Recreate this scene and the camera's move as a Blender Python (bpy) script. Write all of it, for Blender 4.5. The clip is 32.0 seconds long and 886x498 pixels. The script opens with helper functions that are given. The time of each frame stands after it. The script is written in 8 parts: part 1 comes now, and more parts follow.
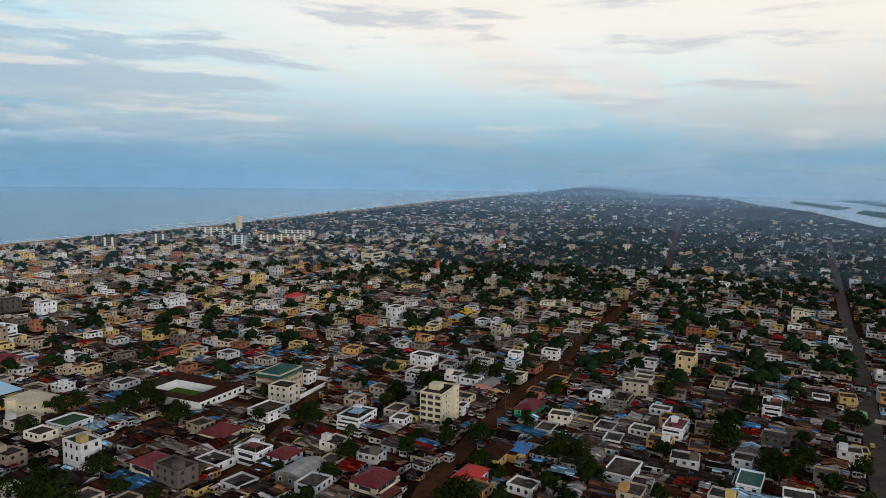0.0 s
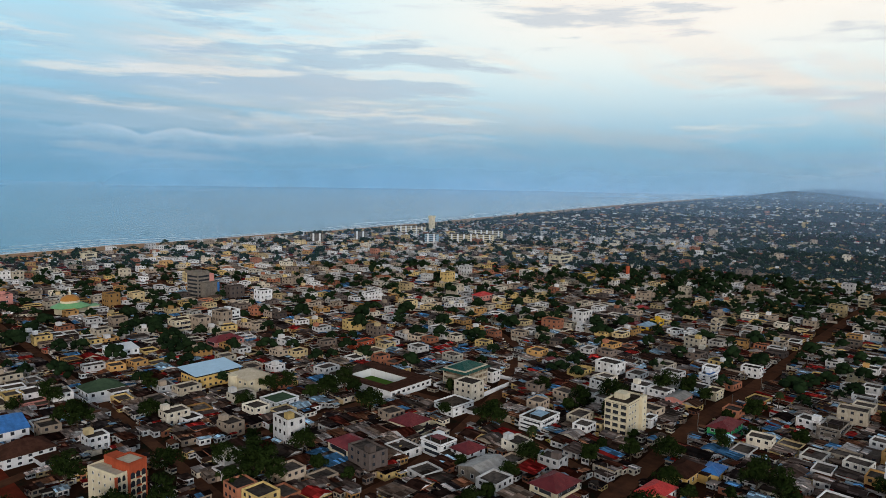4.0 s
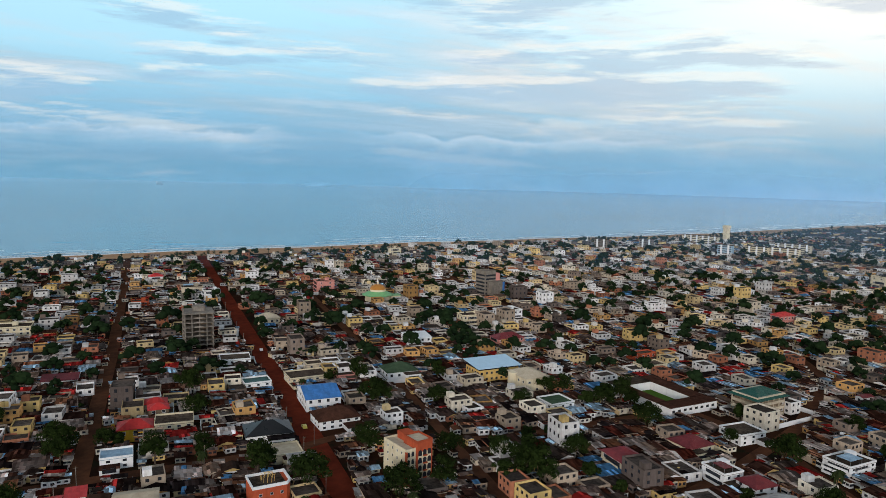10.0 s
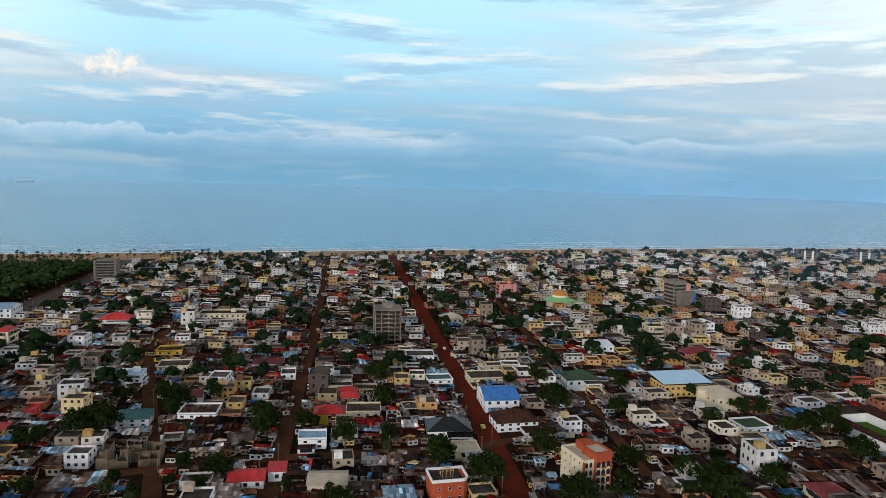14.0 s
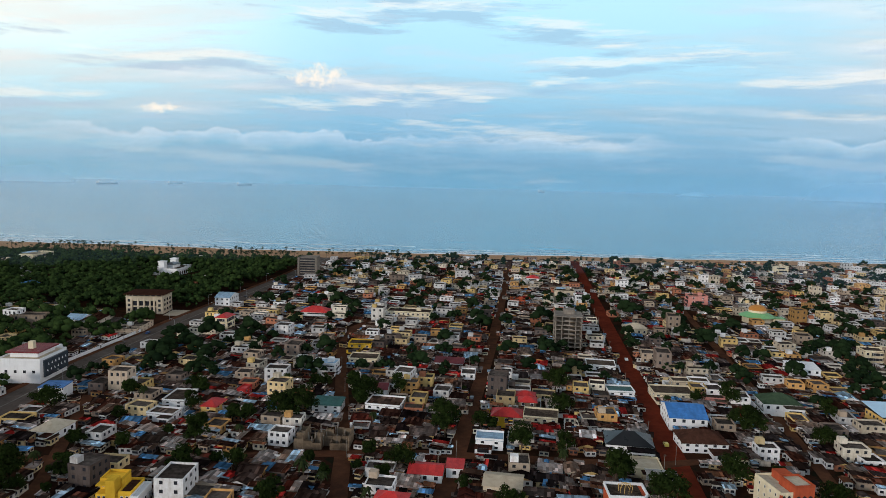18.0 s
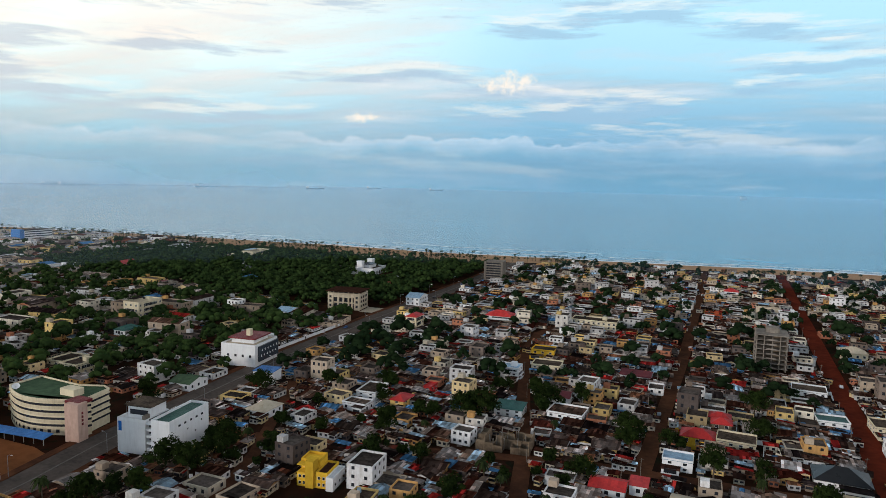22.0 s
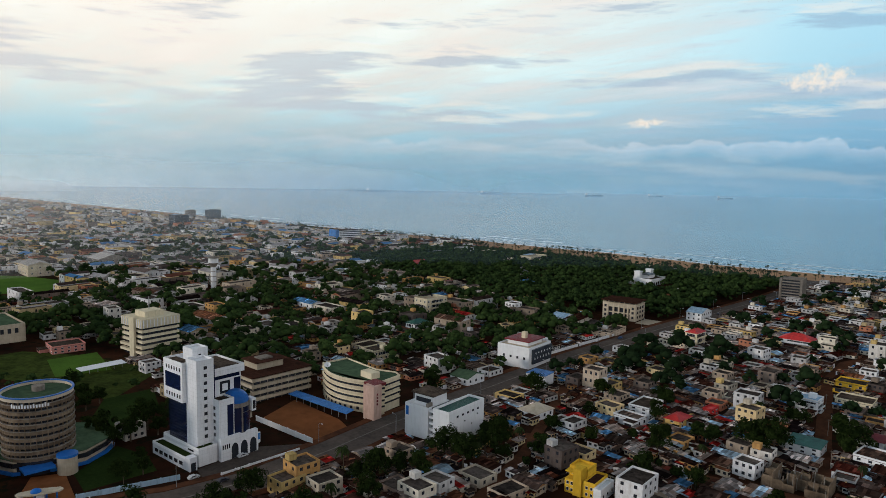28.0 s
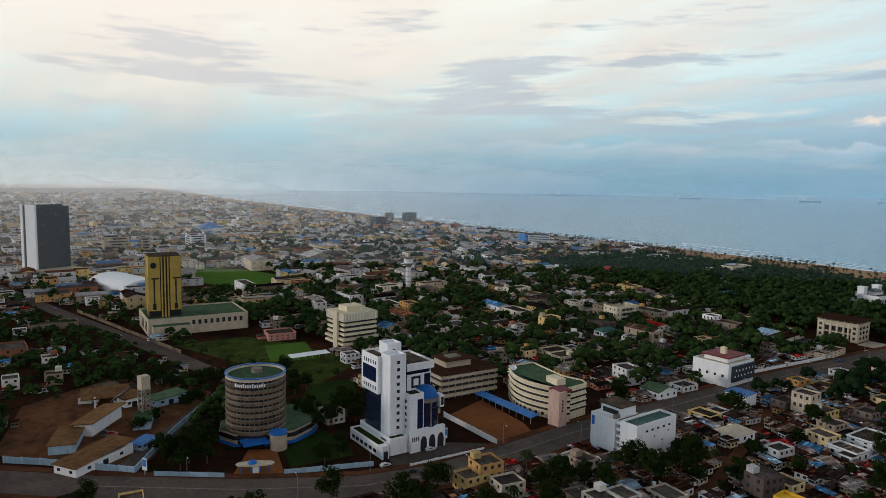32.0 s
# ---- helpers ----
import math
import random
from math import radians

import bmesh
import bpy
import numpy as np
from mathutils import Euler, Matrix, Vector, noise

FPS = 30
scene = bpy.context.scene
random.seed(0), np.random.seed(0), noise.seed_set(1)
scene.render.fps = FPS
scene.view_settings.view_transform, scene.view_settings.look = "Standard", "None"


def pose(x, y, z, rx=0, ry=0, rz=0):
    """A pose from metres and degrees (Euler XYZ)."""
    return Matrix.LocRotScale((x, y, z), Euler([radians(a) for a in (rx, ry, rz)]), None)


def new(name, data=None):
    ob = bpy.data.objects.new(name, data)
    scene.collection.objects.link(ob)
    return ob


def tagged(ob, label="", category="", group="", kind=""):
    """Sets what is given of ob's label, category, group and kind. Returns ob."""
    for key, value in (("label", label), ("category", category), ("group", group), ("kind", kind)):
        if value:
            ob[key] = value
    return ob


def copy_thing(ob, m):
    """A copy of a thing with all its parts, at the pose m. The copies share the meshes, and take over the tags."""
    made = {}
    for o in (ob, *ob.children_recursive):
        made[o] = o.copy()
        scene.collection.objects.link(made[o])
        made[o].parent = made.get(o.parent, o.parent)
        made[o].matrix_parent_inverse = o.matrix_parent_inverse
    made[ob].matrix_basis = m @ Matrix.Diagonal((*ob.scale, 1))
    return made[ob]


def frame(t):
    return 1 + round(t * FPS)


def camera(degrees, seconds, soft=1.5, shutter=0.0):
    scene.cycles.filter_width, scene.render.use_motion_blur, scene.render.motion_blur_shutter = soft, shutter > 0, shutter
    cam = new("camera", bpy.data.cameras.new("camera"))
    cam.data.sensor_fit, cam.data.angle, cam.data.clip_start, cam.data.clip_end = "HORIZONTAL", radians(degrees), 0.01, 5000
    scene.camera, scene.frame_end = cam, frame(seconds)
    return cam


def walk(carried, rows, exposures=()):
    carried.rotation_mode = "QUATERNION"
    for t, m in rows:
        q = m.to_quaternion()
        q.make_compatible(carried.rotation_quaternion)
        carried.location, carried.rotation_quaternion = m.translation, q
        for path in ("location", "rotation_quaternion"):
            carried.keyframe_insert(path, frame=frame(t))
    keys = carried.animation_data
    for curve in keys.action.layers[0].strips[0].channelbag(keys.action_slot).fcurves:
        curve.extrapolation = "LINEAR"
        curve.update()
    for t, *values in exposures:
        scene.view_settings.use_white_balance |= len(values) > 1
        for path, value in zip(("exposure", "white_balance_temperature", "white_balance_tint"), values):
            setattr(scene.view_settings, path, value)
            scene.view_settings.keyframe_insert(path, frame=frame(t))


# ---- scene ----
# The eye hangs still over the town, 110 m up; +y points to the sea, along the streets.
EYE = (0.0, 0.0, 110.0)
STREET_YAW = 63.3
cam = camera(64.94, 32.0, soft=0.75)
# seconds, yaw, pitch, roll
TURNS = [
    (0.0, 1.66, -6.17, -0.90), (0.5, 3.67, -6.17, -0.92), (1.0, 5.44, -6.19, -0.90), (1.5, 7.46, -6.22, -0.91),
    (2.0, 9.46, -6.23, -0.91), (2.5, 11.48, -6.24, -0.93), (3.0, 13.49, -6.27, -1.00), (3.5, 15.21, -6.28, -0.98),
    (5.5, 23.13, -6.30, -1.05), (6.0, 24.84, -6.32, -1.03), (6.5, 26.83, -6.31, -1.12), (7.0, 28.79, -6.32, -1.13),
    (7.5, 30.74, -6.32, -1.12), (8.0, 32.68, -6.33, -1.16), (8.5, 34.41, -6.32, -1.23), (9.0, 36.37, -6.32, -1.27),
    (9.5, 38.33, -6.33, -1.33), (10.0, 40.28, -6.32, -1.34), (10.5, 42.23, -6.33, -1.37), (11.0, 43.93, -6.34, -1.36),
    (11.5, 45.89, -6.33, -1.42), (12.0, 47.84, -6.32, -1.46), (12.5, 49.77, -6.32, -1.41), (13.0, 51.49, -6.32, -1.46),
    (13.5, 53.42, -6.32, -1.42), (14.0, 55.36, -6.32, -1.40), (14.5, 57.30, -6.33, -1.41), (16.5, 64.81, -6.31, -1.41),
    (17.0, 66.74, -6.30, -1.41), (17.5, 68.67, -6.31, -1.42), (18.0, 70.36, -6.30, -1.43), (18.5, 72.29, -6.29, -1.41),
    (19.0, 74.22, -6.28, -1.41), (19.5, 76.15, -6.25, -1.36), (20.0, 78.10, -6.23, -1.41), (20.5, 79.79, -6.22, -1.38),
    (21.0, 81.76, -6.22, -1.40), (21.5, 83.70, -6.21, -1.38), (22.0, 85.66, -6.20, -1.36), (22.5, 87.59, -6.20, -1.31),
    (23.0, 89.27, -6.19, -1.28), (23.5, 91.20, -6.19, -1.23), (24.0, 93.14, -6.19, -1.20), (24.5, 95.10, -6.18, -1.22),
    (25.0, 96.80, -6.17, -1.19), (25.5, 98.74, -6.15, -1.18), (27.5, 106.29, -6.11, -1.13), (28.0, 108.25, -6.10, -1.14),
    (28.5, 110.24, -6.08, -1.12), (29.0, 112.24, -6.08, -1.10), (29.5, 114.23, -6.07, -1.07), (30.0, 115.96, -6.06, -1.01),
    (30.5, 117.91, -6.05, -1.05), (31.0, 119.87, -6.04, -1.01), (31.5, 121.83, -6.04, -1.01), (32.0, 123.77, -6.03, -0.96),
]

walk(cam, [(t, pose(*EYE, 90 + p, r, y - STREET_YAW)) for t, y, p, r in TURNS], exposures=[(0.0, -0.2), (6.0, -0.08), (13.0, 0.08), (20.0, 0.08), (26.0, -0.06), (32.0, -0.2)])

# ---- light ----
SUN_AZ = radians(150.0)      # from +y towards -x
SUN_EL = radians(11.0)
sun_dir = Vector((-math.sin(SUN_AZ) * math.cos(SUN_EL), math.cos(SUN_AZ) * math.cos(SUN_EL), math.sin(SUN_EL)))
sun = new("sun", bpy.data.lights.new("sun", "SUN"))
sun.data.energy, sun.data.angle, sun.data.color = 1.6, radians(12), (1.0, 0.90, 0.82)
sun.matrix_world = Matrix.Translation((-900, 0, 400)) @ sun_dir.to_track_quat("Z", "Y").to_matrix().to_4x4()


class Nodes:
    """Short hand for building a node tree."""

    def __init__(self, tree):
        self.tree = tree
        tree.nodes.clear()

    def add(self, kind, **values):
        n = self.tree.nodes.new(kind)
        for key, value in values.items():
            if key.startswith("i_"):
                name = key[2:]
                n.inputs[int(name) if name.isdigit() else name.replace("_", " ")].default_value = value
            else:
                setattr(n, key, value)
        return n

    def link(self, a, b):
        self.tree.links.new(a, b)

    def math(self, op, a, b=0.0, c=0.0, clamp=False):
        n = self.add("ShaderNodeMath", operation=op, use_clamp=clamp)
        for i, s in enumerate((a, b, c)):
            if isinstance(s, (int, float)):
                n.inputs[i].default_value = s
            else:
                self.link(s, n.inputs[i])
        return n.outputs[0]

    def mix(self, fac, a, b, blend="MIX"):
        n = self.add("ShaderNodeMix", data_type="RGBA", blend_type=blend)
        for i, s in ((0, fac), (6, a), (7, b)):
            if isinstance(s, (int, float)):
                n.inputs[i].default_value = s
            elif isinstance(s, tuple):
                n.inputs[i].default_value = s if len(s) == 4 else (*s, 1)
            else:
                self.link(s, n.inputs[i])
        return n.outputs[2]

    def noise(self, vec, scale, detail=4.0, rough=0.55):
        n = self.add("ShaderNodeTexNoise", i_Scale=scale, i_Detail=detail, i_Roughness=rough)
        if vec is not None:
            self.link(vec, n.inputs["Vector"])
        return n.outputs["Fac"]

    def ramp(self, fac, stops, interp="LINEAR"):
        n = self.add("ShaderNodeValToRGB")
        r = n.color_ramp
        r.interpolation = interp
        while len(r.elements) < len(stops):
            r.elements.new(0.5)
        for e, (p, c) in zip(r.elements, stops):
            e.position, e.color = p, (*c, 1) if isinstance(c, tuple) else (c, c, c, 1)
        self.link(fac, n.inputs[0])
        return n.outputs[0]


# small sunlit cumulus heads: degrees from +y towards -x, degrees up, size
PUFFS = [(17.2, 7.2, 0.024), (18.4, 7.0, 0.016), (15.8, 7.6, 0.012), (29.4, 4.2, 0.011), (28.3, 4.3, 0.009)]

# sky: clear sky low over the sea, streaked layers of cloud above, brighter towards the hidden sun
world = bpy.data.worlds.new("sky")
scene.world = world
world.use_nodes = True
N = Nodes(world.node_tree)
tc = N.add("ShaderNodeTexCoord").outputs["Generated"]
sky = N.add("ShaderNodeTexSky", sky_type="NISHITA", sun_disc=False, sun_elevation=SUN_EL, sun_rotation=-SUN_AZ, altitude=110.0, air_density=1.0, dust_density=2.0, ozone_density=3.0)
sep = N.add("ShaderNodeSeparateXYZ")
N.link(tc, sep.inputs[0])
X, Y, Z = sep.outputs
zc = N.math("MAXIMUM", Z, 0.0)
flat = N.math("ADD", zc, 0.10)
comb = N.add("ShaderNodeCombineXYZ")
N.link(N.math("DIVIDE", X, flat), comb.inputs[0])
N.link(N.math("DIVIDE", Y, flat), comb.inputs[1])
plane = comb.outputs[0]                                   # the cloud layer seen from below
glow = N.math("MULTIPLY_ADD", X, -0.5, 0.5)               # 1 towards the sun's side, 0 away from it
streak = N.add("ShaderNodeMapping", i_Rotation=(0, 0, radians(-12)), i_Scale=(0.55, 1.5, 1.0))
N.link(plane, streak.inputs[0])
warp = N.mix(0.16, streak.outputs[0], N.add("ShaderNodeTexNoise", i_Scale=0.8, i_Detail=3.0).outputs["Color"], "ADD")
n1 = N.noise(warp, 0.42, 8.0, 0.60)
n2 = N.noise(warp, 1.25, 7.0, 0.62)
n3 = N.noise(plane, 0.16, 3.0, 0.5)
cloud = N.math("ADD", N.math("MULTIPLY", n1, 0.62), N.math("ADD", N.math("MULTIPLY", n2, 0.30), N.math("MULTIPLY", n3, 0.22)))
cover = N.ramp(cloud, [(0.53, 0.0), (0.63, 1.0)])
lowclear = N.ramp(zc, [(0.02, 0.0), (0.13, 1.0)])
cover = N.math("MULTIPLY", cover, N.math("MULTIPLY_ADD", lowclear, 0.80, 0.20))
clear = N.ramp(zc, [(0.0, (0.15, 0.34, 0.49)), (0.012, (0.17, 0.37, 0.54)), (0.04, (0.20, 0.43, 0.64)), (0.085, (0.28, 0.54, 0.74)), (0.15, (0.44, 0.76, 0.93)), (0.27, (0.54, 0.88, 1.04))])
side = N.ramp(glow, [(0.0, (1.42, 1.24, 1.10)), (0.12, (1.34, 1.19, 1.08)), (0.3, (1.0, 1.0, 1.0)), (0.62, (1.0, 1.0, 1.0)), (0.85, (1.75, 1.38, 1.14)), (1.0, (2.1, 1.55, 1.2))])
clear = N.mix(1.0, clear, side, "MULTIPLY")
warm = N.ramp(glow, [(0.0, (0.86, 0.80, 0.73)), (0.15, (0.82, 0.80, 0.77)), (0.36, (0.72, 0.86, 0.95)), (0.62, (0.78, 0.86, 0.93)), (0.85, (0.92, 0.87, 0.82)), (1.0, (1.08, 1.0, 0.88))])
shade = N.ramp(N.math("ADD", N.math("MULTIPLY", n2, 0.6), N.math("MULTIPLY", n1, 0.4)), [(0.40, 0.55), (0.60, 1.0)])
lowgrey = N.ramp(zc, [(0.03, (0.50, 0.56, 0.64)), (0.12, (0.85, 0.88, 0.92)), (0.2, (1.0, 1.0, 1.0))])
cloudcol = N.mix(1.0, N.mix(1.0, warm, shade, "MULTIPLY"), lowgrey, "MULTIPLY")
col = N.mix(cover, clear, cloudcol)
# a warm thin veil on the two bright sides of the sky
veil = N.math("MULTIPLY", N.ramp(glow, [(0.0, 0.95), (0.10, 0.90), (0.22, 0.30), (0.34, 0.0), (0.66, 0.0), (0.84, 0.55), (0.97, 0.9)]), N.ramp(N.math("MULTIPLY_ADD", n1, 0.10, zc), [(0.09, 0.0), (0.25, 1.0)]))
col = N.mix(veil, col, (1.10, 1.02, 0.92))
# long flat streaks of cloud, grey-blue below and lit along their tops
drift = N.mix(0.05, tc, N.add("ShaderNodeTexNoise", i_Scale=2.2, i_Detail=2.0).outputs["Color"], "ADD")


def layer(lift, scale, lo, hi):
    mp = N.add("ShaderNodeMapping", i_Scale=(1.0, 1.0, 8.5), i_Location=(0, 0, lift))
    N.link(drift, mp.inputs[0])
    return N.ramp(N.noise(mp.outputs[0], scale, 9.0, 0.62), [(lo, 0.0), (hi, 1.0)])


belt = N.ramp(zc, [(0.035, 0.35), (0.08, 1.0), (0.24, 0.9), (0.36, 0.35)])
low_, top_ = layer(0.0, 3.0, 0.53, 0.60), layer(-0.10, 3.0, 0.53, 0.60)
under = N.math("MULTIPLY", low_, belt)
greys = N.ramp(glow, [(0.0, (0.66, 0.68, 0.72)), (0.15, (0.50, 0.60, 0.70)), (0.34, (0.34, 0.55, 0.74)), (0.62, (0.34, 0.52, 0.70)), (0.84, (0.48, 0.56, 0.66)), (1.0, (0.70, 0.70, 0.72))])
col = N.mix(N.math("MULTIPLY", under, 0.72), col, greys)
rim = N.math("MULTIPLY", N.math("SUBTRACT", top_, low_, clamp=True), belt)
col = N.mix(N.math("MULTIPLY", rim, 0.5), col, (1.0, 0.93, 0.84))
fine_ = layer(0.4, 6.5, 0.56, 0.66)
col = N.mix(N.math("MULTIPLY", N.math("MULTIPLY", fine_, belt), 0.35), col, N.mix(0.5, greys, (0.9, 0.9, 0.9)))
# a row of small cumulus heads low over the sea, and one bright puff higher up
heads = N.math("SUBTRACT", N.math("SUBTRACT", Z, 0.016), N.math("MULTIPLY", N.noise(tc, 16.0, 7.0, 0.62), 0.062))
bank = N.ramp(N.math("MULTIPLY_ADD", heads, 10.0, 0.5), [(0.28, 0.0), (0.47, 0.45), (0.50, 0.6), (0.53, 0.0)])
bank = N.math("MULTIPLY", N.math("MULTIPLY", bank, N.ramp(Y, [(0.30, 0.0), (0.75, 1.0)])), N.ramp(N.noise(tc, 3.2, 2.0), [(0.40, 0.0), (0.58, 0.85)]))
col = N.mix(bank, col, N.mix(0.5, warm, (0.66, 0.78, 0.90)))
curl = N.math("MULTIPLY_ADD", N.noise(tc, 70.0, 6.0, 0.68), 5.0, -2.35)
squash = N.add("ShaderNodeMapping", i_Scale=(1, 1, 1.7))
N.link(tc, squash.inputs[0])
near_puff = 9.0
for az, el, r in PUFFS:
    far = N.add("ShaderNodeVectorMath", operation="DISTANCE")
    far.inputs[1].default_value = (-math.sin(radians(az)) * math.cos(radians(el)), math.cos(radians(az)) * math.cos(radians(el)), 1.7 * math.sin(radians(el)))
    N.link(squash.outputs[0], far.inputs[0])
    near_puff = N.math("MINIMUM", near_puff, N.math("MULTIPLY", far.outputs["Value"], 1 / r))
puff = N.ramp(N.math("MULTIPLY", N.math("ADD", near_puff, curl), 0.25), [(0.06, 0.85), (0.34, 0.0)])
col = N.mix(puff, col, (1.0, 0.90, 0.78))
# Unseen sky above the view, dimmed towards the zenith to darken roofs and ground
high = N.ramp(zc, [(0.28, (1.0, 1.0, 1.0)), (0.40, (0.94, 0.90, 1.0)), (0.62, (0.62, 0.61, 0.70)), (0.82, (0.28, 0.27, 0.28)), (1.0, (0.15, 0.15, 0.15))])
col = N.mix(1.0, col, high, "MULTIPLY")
col = N.mix(1.0, col, N.mix(1.0, sky.outputs[0], (0.008, 0.008, 0.008), "MULTIPLY"), "ADD")
bg = N.add("ShaderNodeBackground", i_Strength=1.0)
N.link(col, bg.inputs[0])
N.link(bg.outputs[0], N.add("ShaderNodeOutputWorld").inputs[0])


# ---- materials ----
def surface(name, a, b, grain=1.0, big=0.05, rough=0.85, metal=0.0, bump=0.0, bump_scale=6.0, vary=0.25, palette=None, island=False, ribs=0.0, stain=0.35, joints=0.0, patchy=0.3):
    """Two tones broken up at two scales in metres, with dirt streaks, relief and a shift from thing to thing."""
    m = bpy.data.materials.new(name)
    m.use_nodes = True
    K = Nodes(m.node_tree)
    pos = K.add("ShaderNodeNewGeometry")
    p = pos.outputs["Position"]
    rnd = pos.outputs["Random Per Island"] if island else K.add("ShaderNodeObjectInfo").outputs["Random"]
    fine, wide = K.noise(p, grain, 5.0, 0.65), K.noise(p, big, 3.0, 0.6)
    if palette:
        base = K.ramp(rnd, [(i / len(palette), c) for i, c in enumerate(palette)], "CONSTANT")
        dark = K.mix(1.0, base, tuple(x / max(y, 1e-3) for x, y in zip(b, a)), "MULTIPLY")
    else:
        base, dark = a, b
    f = K.ramp(K.math("MULTIPLY_ADD", wide, 0.5, K.math("MULTIPLY", fine, 0.5)), [(0.38, 0.0), (0.62, 1.0)])
    c = K.mix(f, base, dark)
    r2 = K.math("FRACT", K.math("MULTIPLY", rnd, 37.7))
    c = K.mix(1.0, c, K.ramp(r2, [(0.0, 1.0 - vary), (1.0, 1.0 + vary * 0.25)]), "MULTIPLY")
    if ribs:
        ob_ = K.add("ShaderNodeMapping", i_Scale=(0.9, 0.28, 0.0))
        K.link(K.add("ShaderNodeTexCoord").outputs["Object"], ob_.inputs[0])
        fl = K.add("ShaderNodeVectorMath", operation="FLOOR")
        K.link(ob_.outputs[0], fl.inputs[0])
        off = K.add("ShaderNodeVectorMath", operation="ADD")
        K.link(fl.outputs[0], off.inputs[0])
        K.link(rnd, off.inputs[1])
        sheet = K.add("ShaderNodeTexWhiteNoise", noise_dimensions="3D")
        K.link(off.outputs[0], sheet.inputs[0])
        c = K.mix(1.0, c, K.ramp(sheet.outputs["Value"], [(0.0, (0.40, 0.36, 0.34)), (0.45, (0.9, 0.88, 0.86)), (0.8, (1.3, 1.22, 1.15)), (0.93, (2.2, 2.0, 1.9)), (1.0, (3.6, 3.5, 3.5))]), "MULTIPLY") if patchy >= 1 else K.mix(patchy, c, K.mix(1.0, c, K.ramp(sheet.outputs["Value"], [(0.0, 0.45), (1.0, 1.3)]), "MULTIPLY"))
    if stain:
        sc = K.add("ShaderNodeMapping", i_Scale=(1.1, 1.1, 0.12))
        K.link(p, sc.inputs[0])
        s = K.ramp(K.noise(sc.outputs[0], 0.9, 4.0, 0.7), [(0.5, 0.0), (0.72, stain)])
        c = K.mix(s, c, K.mix(1.0, c, (0.38, 0.34, 0.30), "MULTIPLY"))
    if joints:
        sp_ = K.add("ShaderNodeSeparateXYZ")
        K.link(K.add("ShaderNodeTexCoord").outputs["Object"], sp_.inputs[0])
        line = 0.0
        for axis in range(3):
            u = K.math("FRACT", K.math("MULTIPLY", sp_.outputs[axis], 1 / joints))
            line = K.math("MAXIMUM", line, K.math("MULTIPLY", K.math("LESS_THAN", u, 0.06), 0.22))
        c = K.mix(line, c, (0.20, 0.22, 0.25))
    out = K.add("ShaderNodeBsdfPrincipled", i_Roughness=rough, i_Metallic=metal)
    out.inputs["Specular IOR Level"].default_value = 0.5 if rough < 0.3 else (0.15 if rough < 0.6 and metal == 0 else 0.0)
    K.link(c, out.inputs["Base Color"])
    K.link(K.math("MULTIPLY_ADD", fine, 0.25, rough - 0.12, clamp=True), out.inputs["Roughness"])
    if bump or ribs:
        h = K.noise(p, bump_scale, 4.0, 0.6)
        bm_ = K.add("ShaderNodeBump", i_Strength=0.6, i_Distance=max(bump, ribs))
        if ribs:
            w = K.add("ShaderNodeTexWave", wave_type="BANDS", bands_direction="X", i_Scale=1.6, i_Distortion=0.0)
            K.link(K.add("ShaderNodeTexCoord").outputs["Object"], w.inputs[0])
            h = K.math("ADD", w.outputs["Fac"], K.math("MULTIPLY", h, 0.6))
        K.link(h, bm_.inputs["Height"])
        K.link(bm_.outputs[0], out.inputs["Normal"])
    K.link(out.outputs[0], K.add("ShaderNodeOutputMaterial").inputs[0])
    return m


PAINTS = [(0.84, 0.84, 0.85), (0.46, 0.37, 0.29), (0.76, 0.60, 0.34), (0.85, 0.86, 0.88), (0.56, 0.46, 0.36), (0.85, 0.86, 0.88), (0.74, 0.66, 0.53), (0.62, 0.36, 0.14),
          (0.84, 0.84, 0.85), (0.82, 0.76, 0.64), (0.24, 0.19, 0.16), (0.48, 0.20, 0.12), (0.83, 0.84, 0.85), (0.70, 0.68, 0.64), (0.16, 0.13, 0.12), (0.82, 0.60, 0.25)]
TINS = [(0.052, 0.025, 0.019), (0.070, 0.038, 0.029), (0.020, 0.015, 0.014), (0.110, 0.090, 0.084), (0.066, 0.019, 0.014), (0.050, 0.042, 0.043), (0.032, 0.018, 0.015), (0.19, 0.155, 0.13), (0.014, 0.011, 0.012), (0.074, 0.031, 0.021), (0.046, 0.033, 0.029), (0.025, 0.021, 0.022), (0.090, 0.058, 0.044)]
paint = surface("painted_render", (0.7, 0.66, 0.56), (0.52, 0.47, 0.38), grain=0.8, big=0.12, palette=PAINTS, stain=0.55, bump=0.02)
paint_far = surface("painted_render_far", (0.7, 0.66, 0.56), (0.52, 0.47, 0.38), grain=0.8, big=0.12, palette=PAINTS, island=True, stain=0.5, vary=0.45)
tin = surface("weathered_tin", (0.3, 0.25, 0.2), (0.20, 0.13, 0.09), grain=0.5, big=0.15, rough=0.62, metal=0.15, palette=TINS, ribs=0.04, vary=0.4, patchy=1)
tin_far = surface("weathered_tin_far", (0.3, 0.25, 0.2), (0.20, 0.13, 0.09), grain=0.5, big=0.15, rough=0.7, ribs=0.04, patchy=1, palette=TINS + [(0.36, 0.33, 0.31), (0.08, 0.24, 0.48), (0.34, 0.03, 0.028), (0.20, 0.10, 0.06), (0.32, 0.52, 0.70), (0.05, 0.042, 0.038), (0.50, 0.51, 0.52), (0.20, 0.18, 0.17), (0.34, 0.33, 0.33)], island=True, vary=0.4)
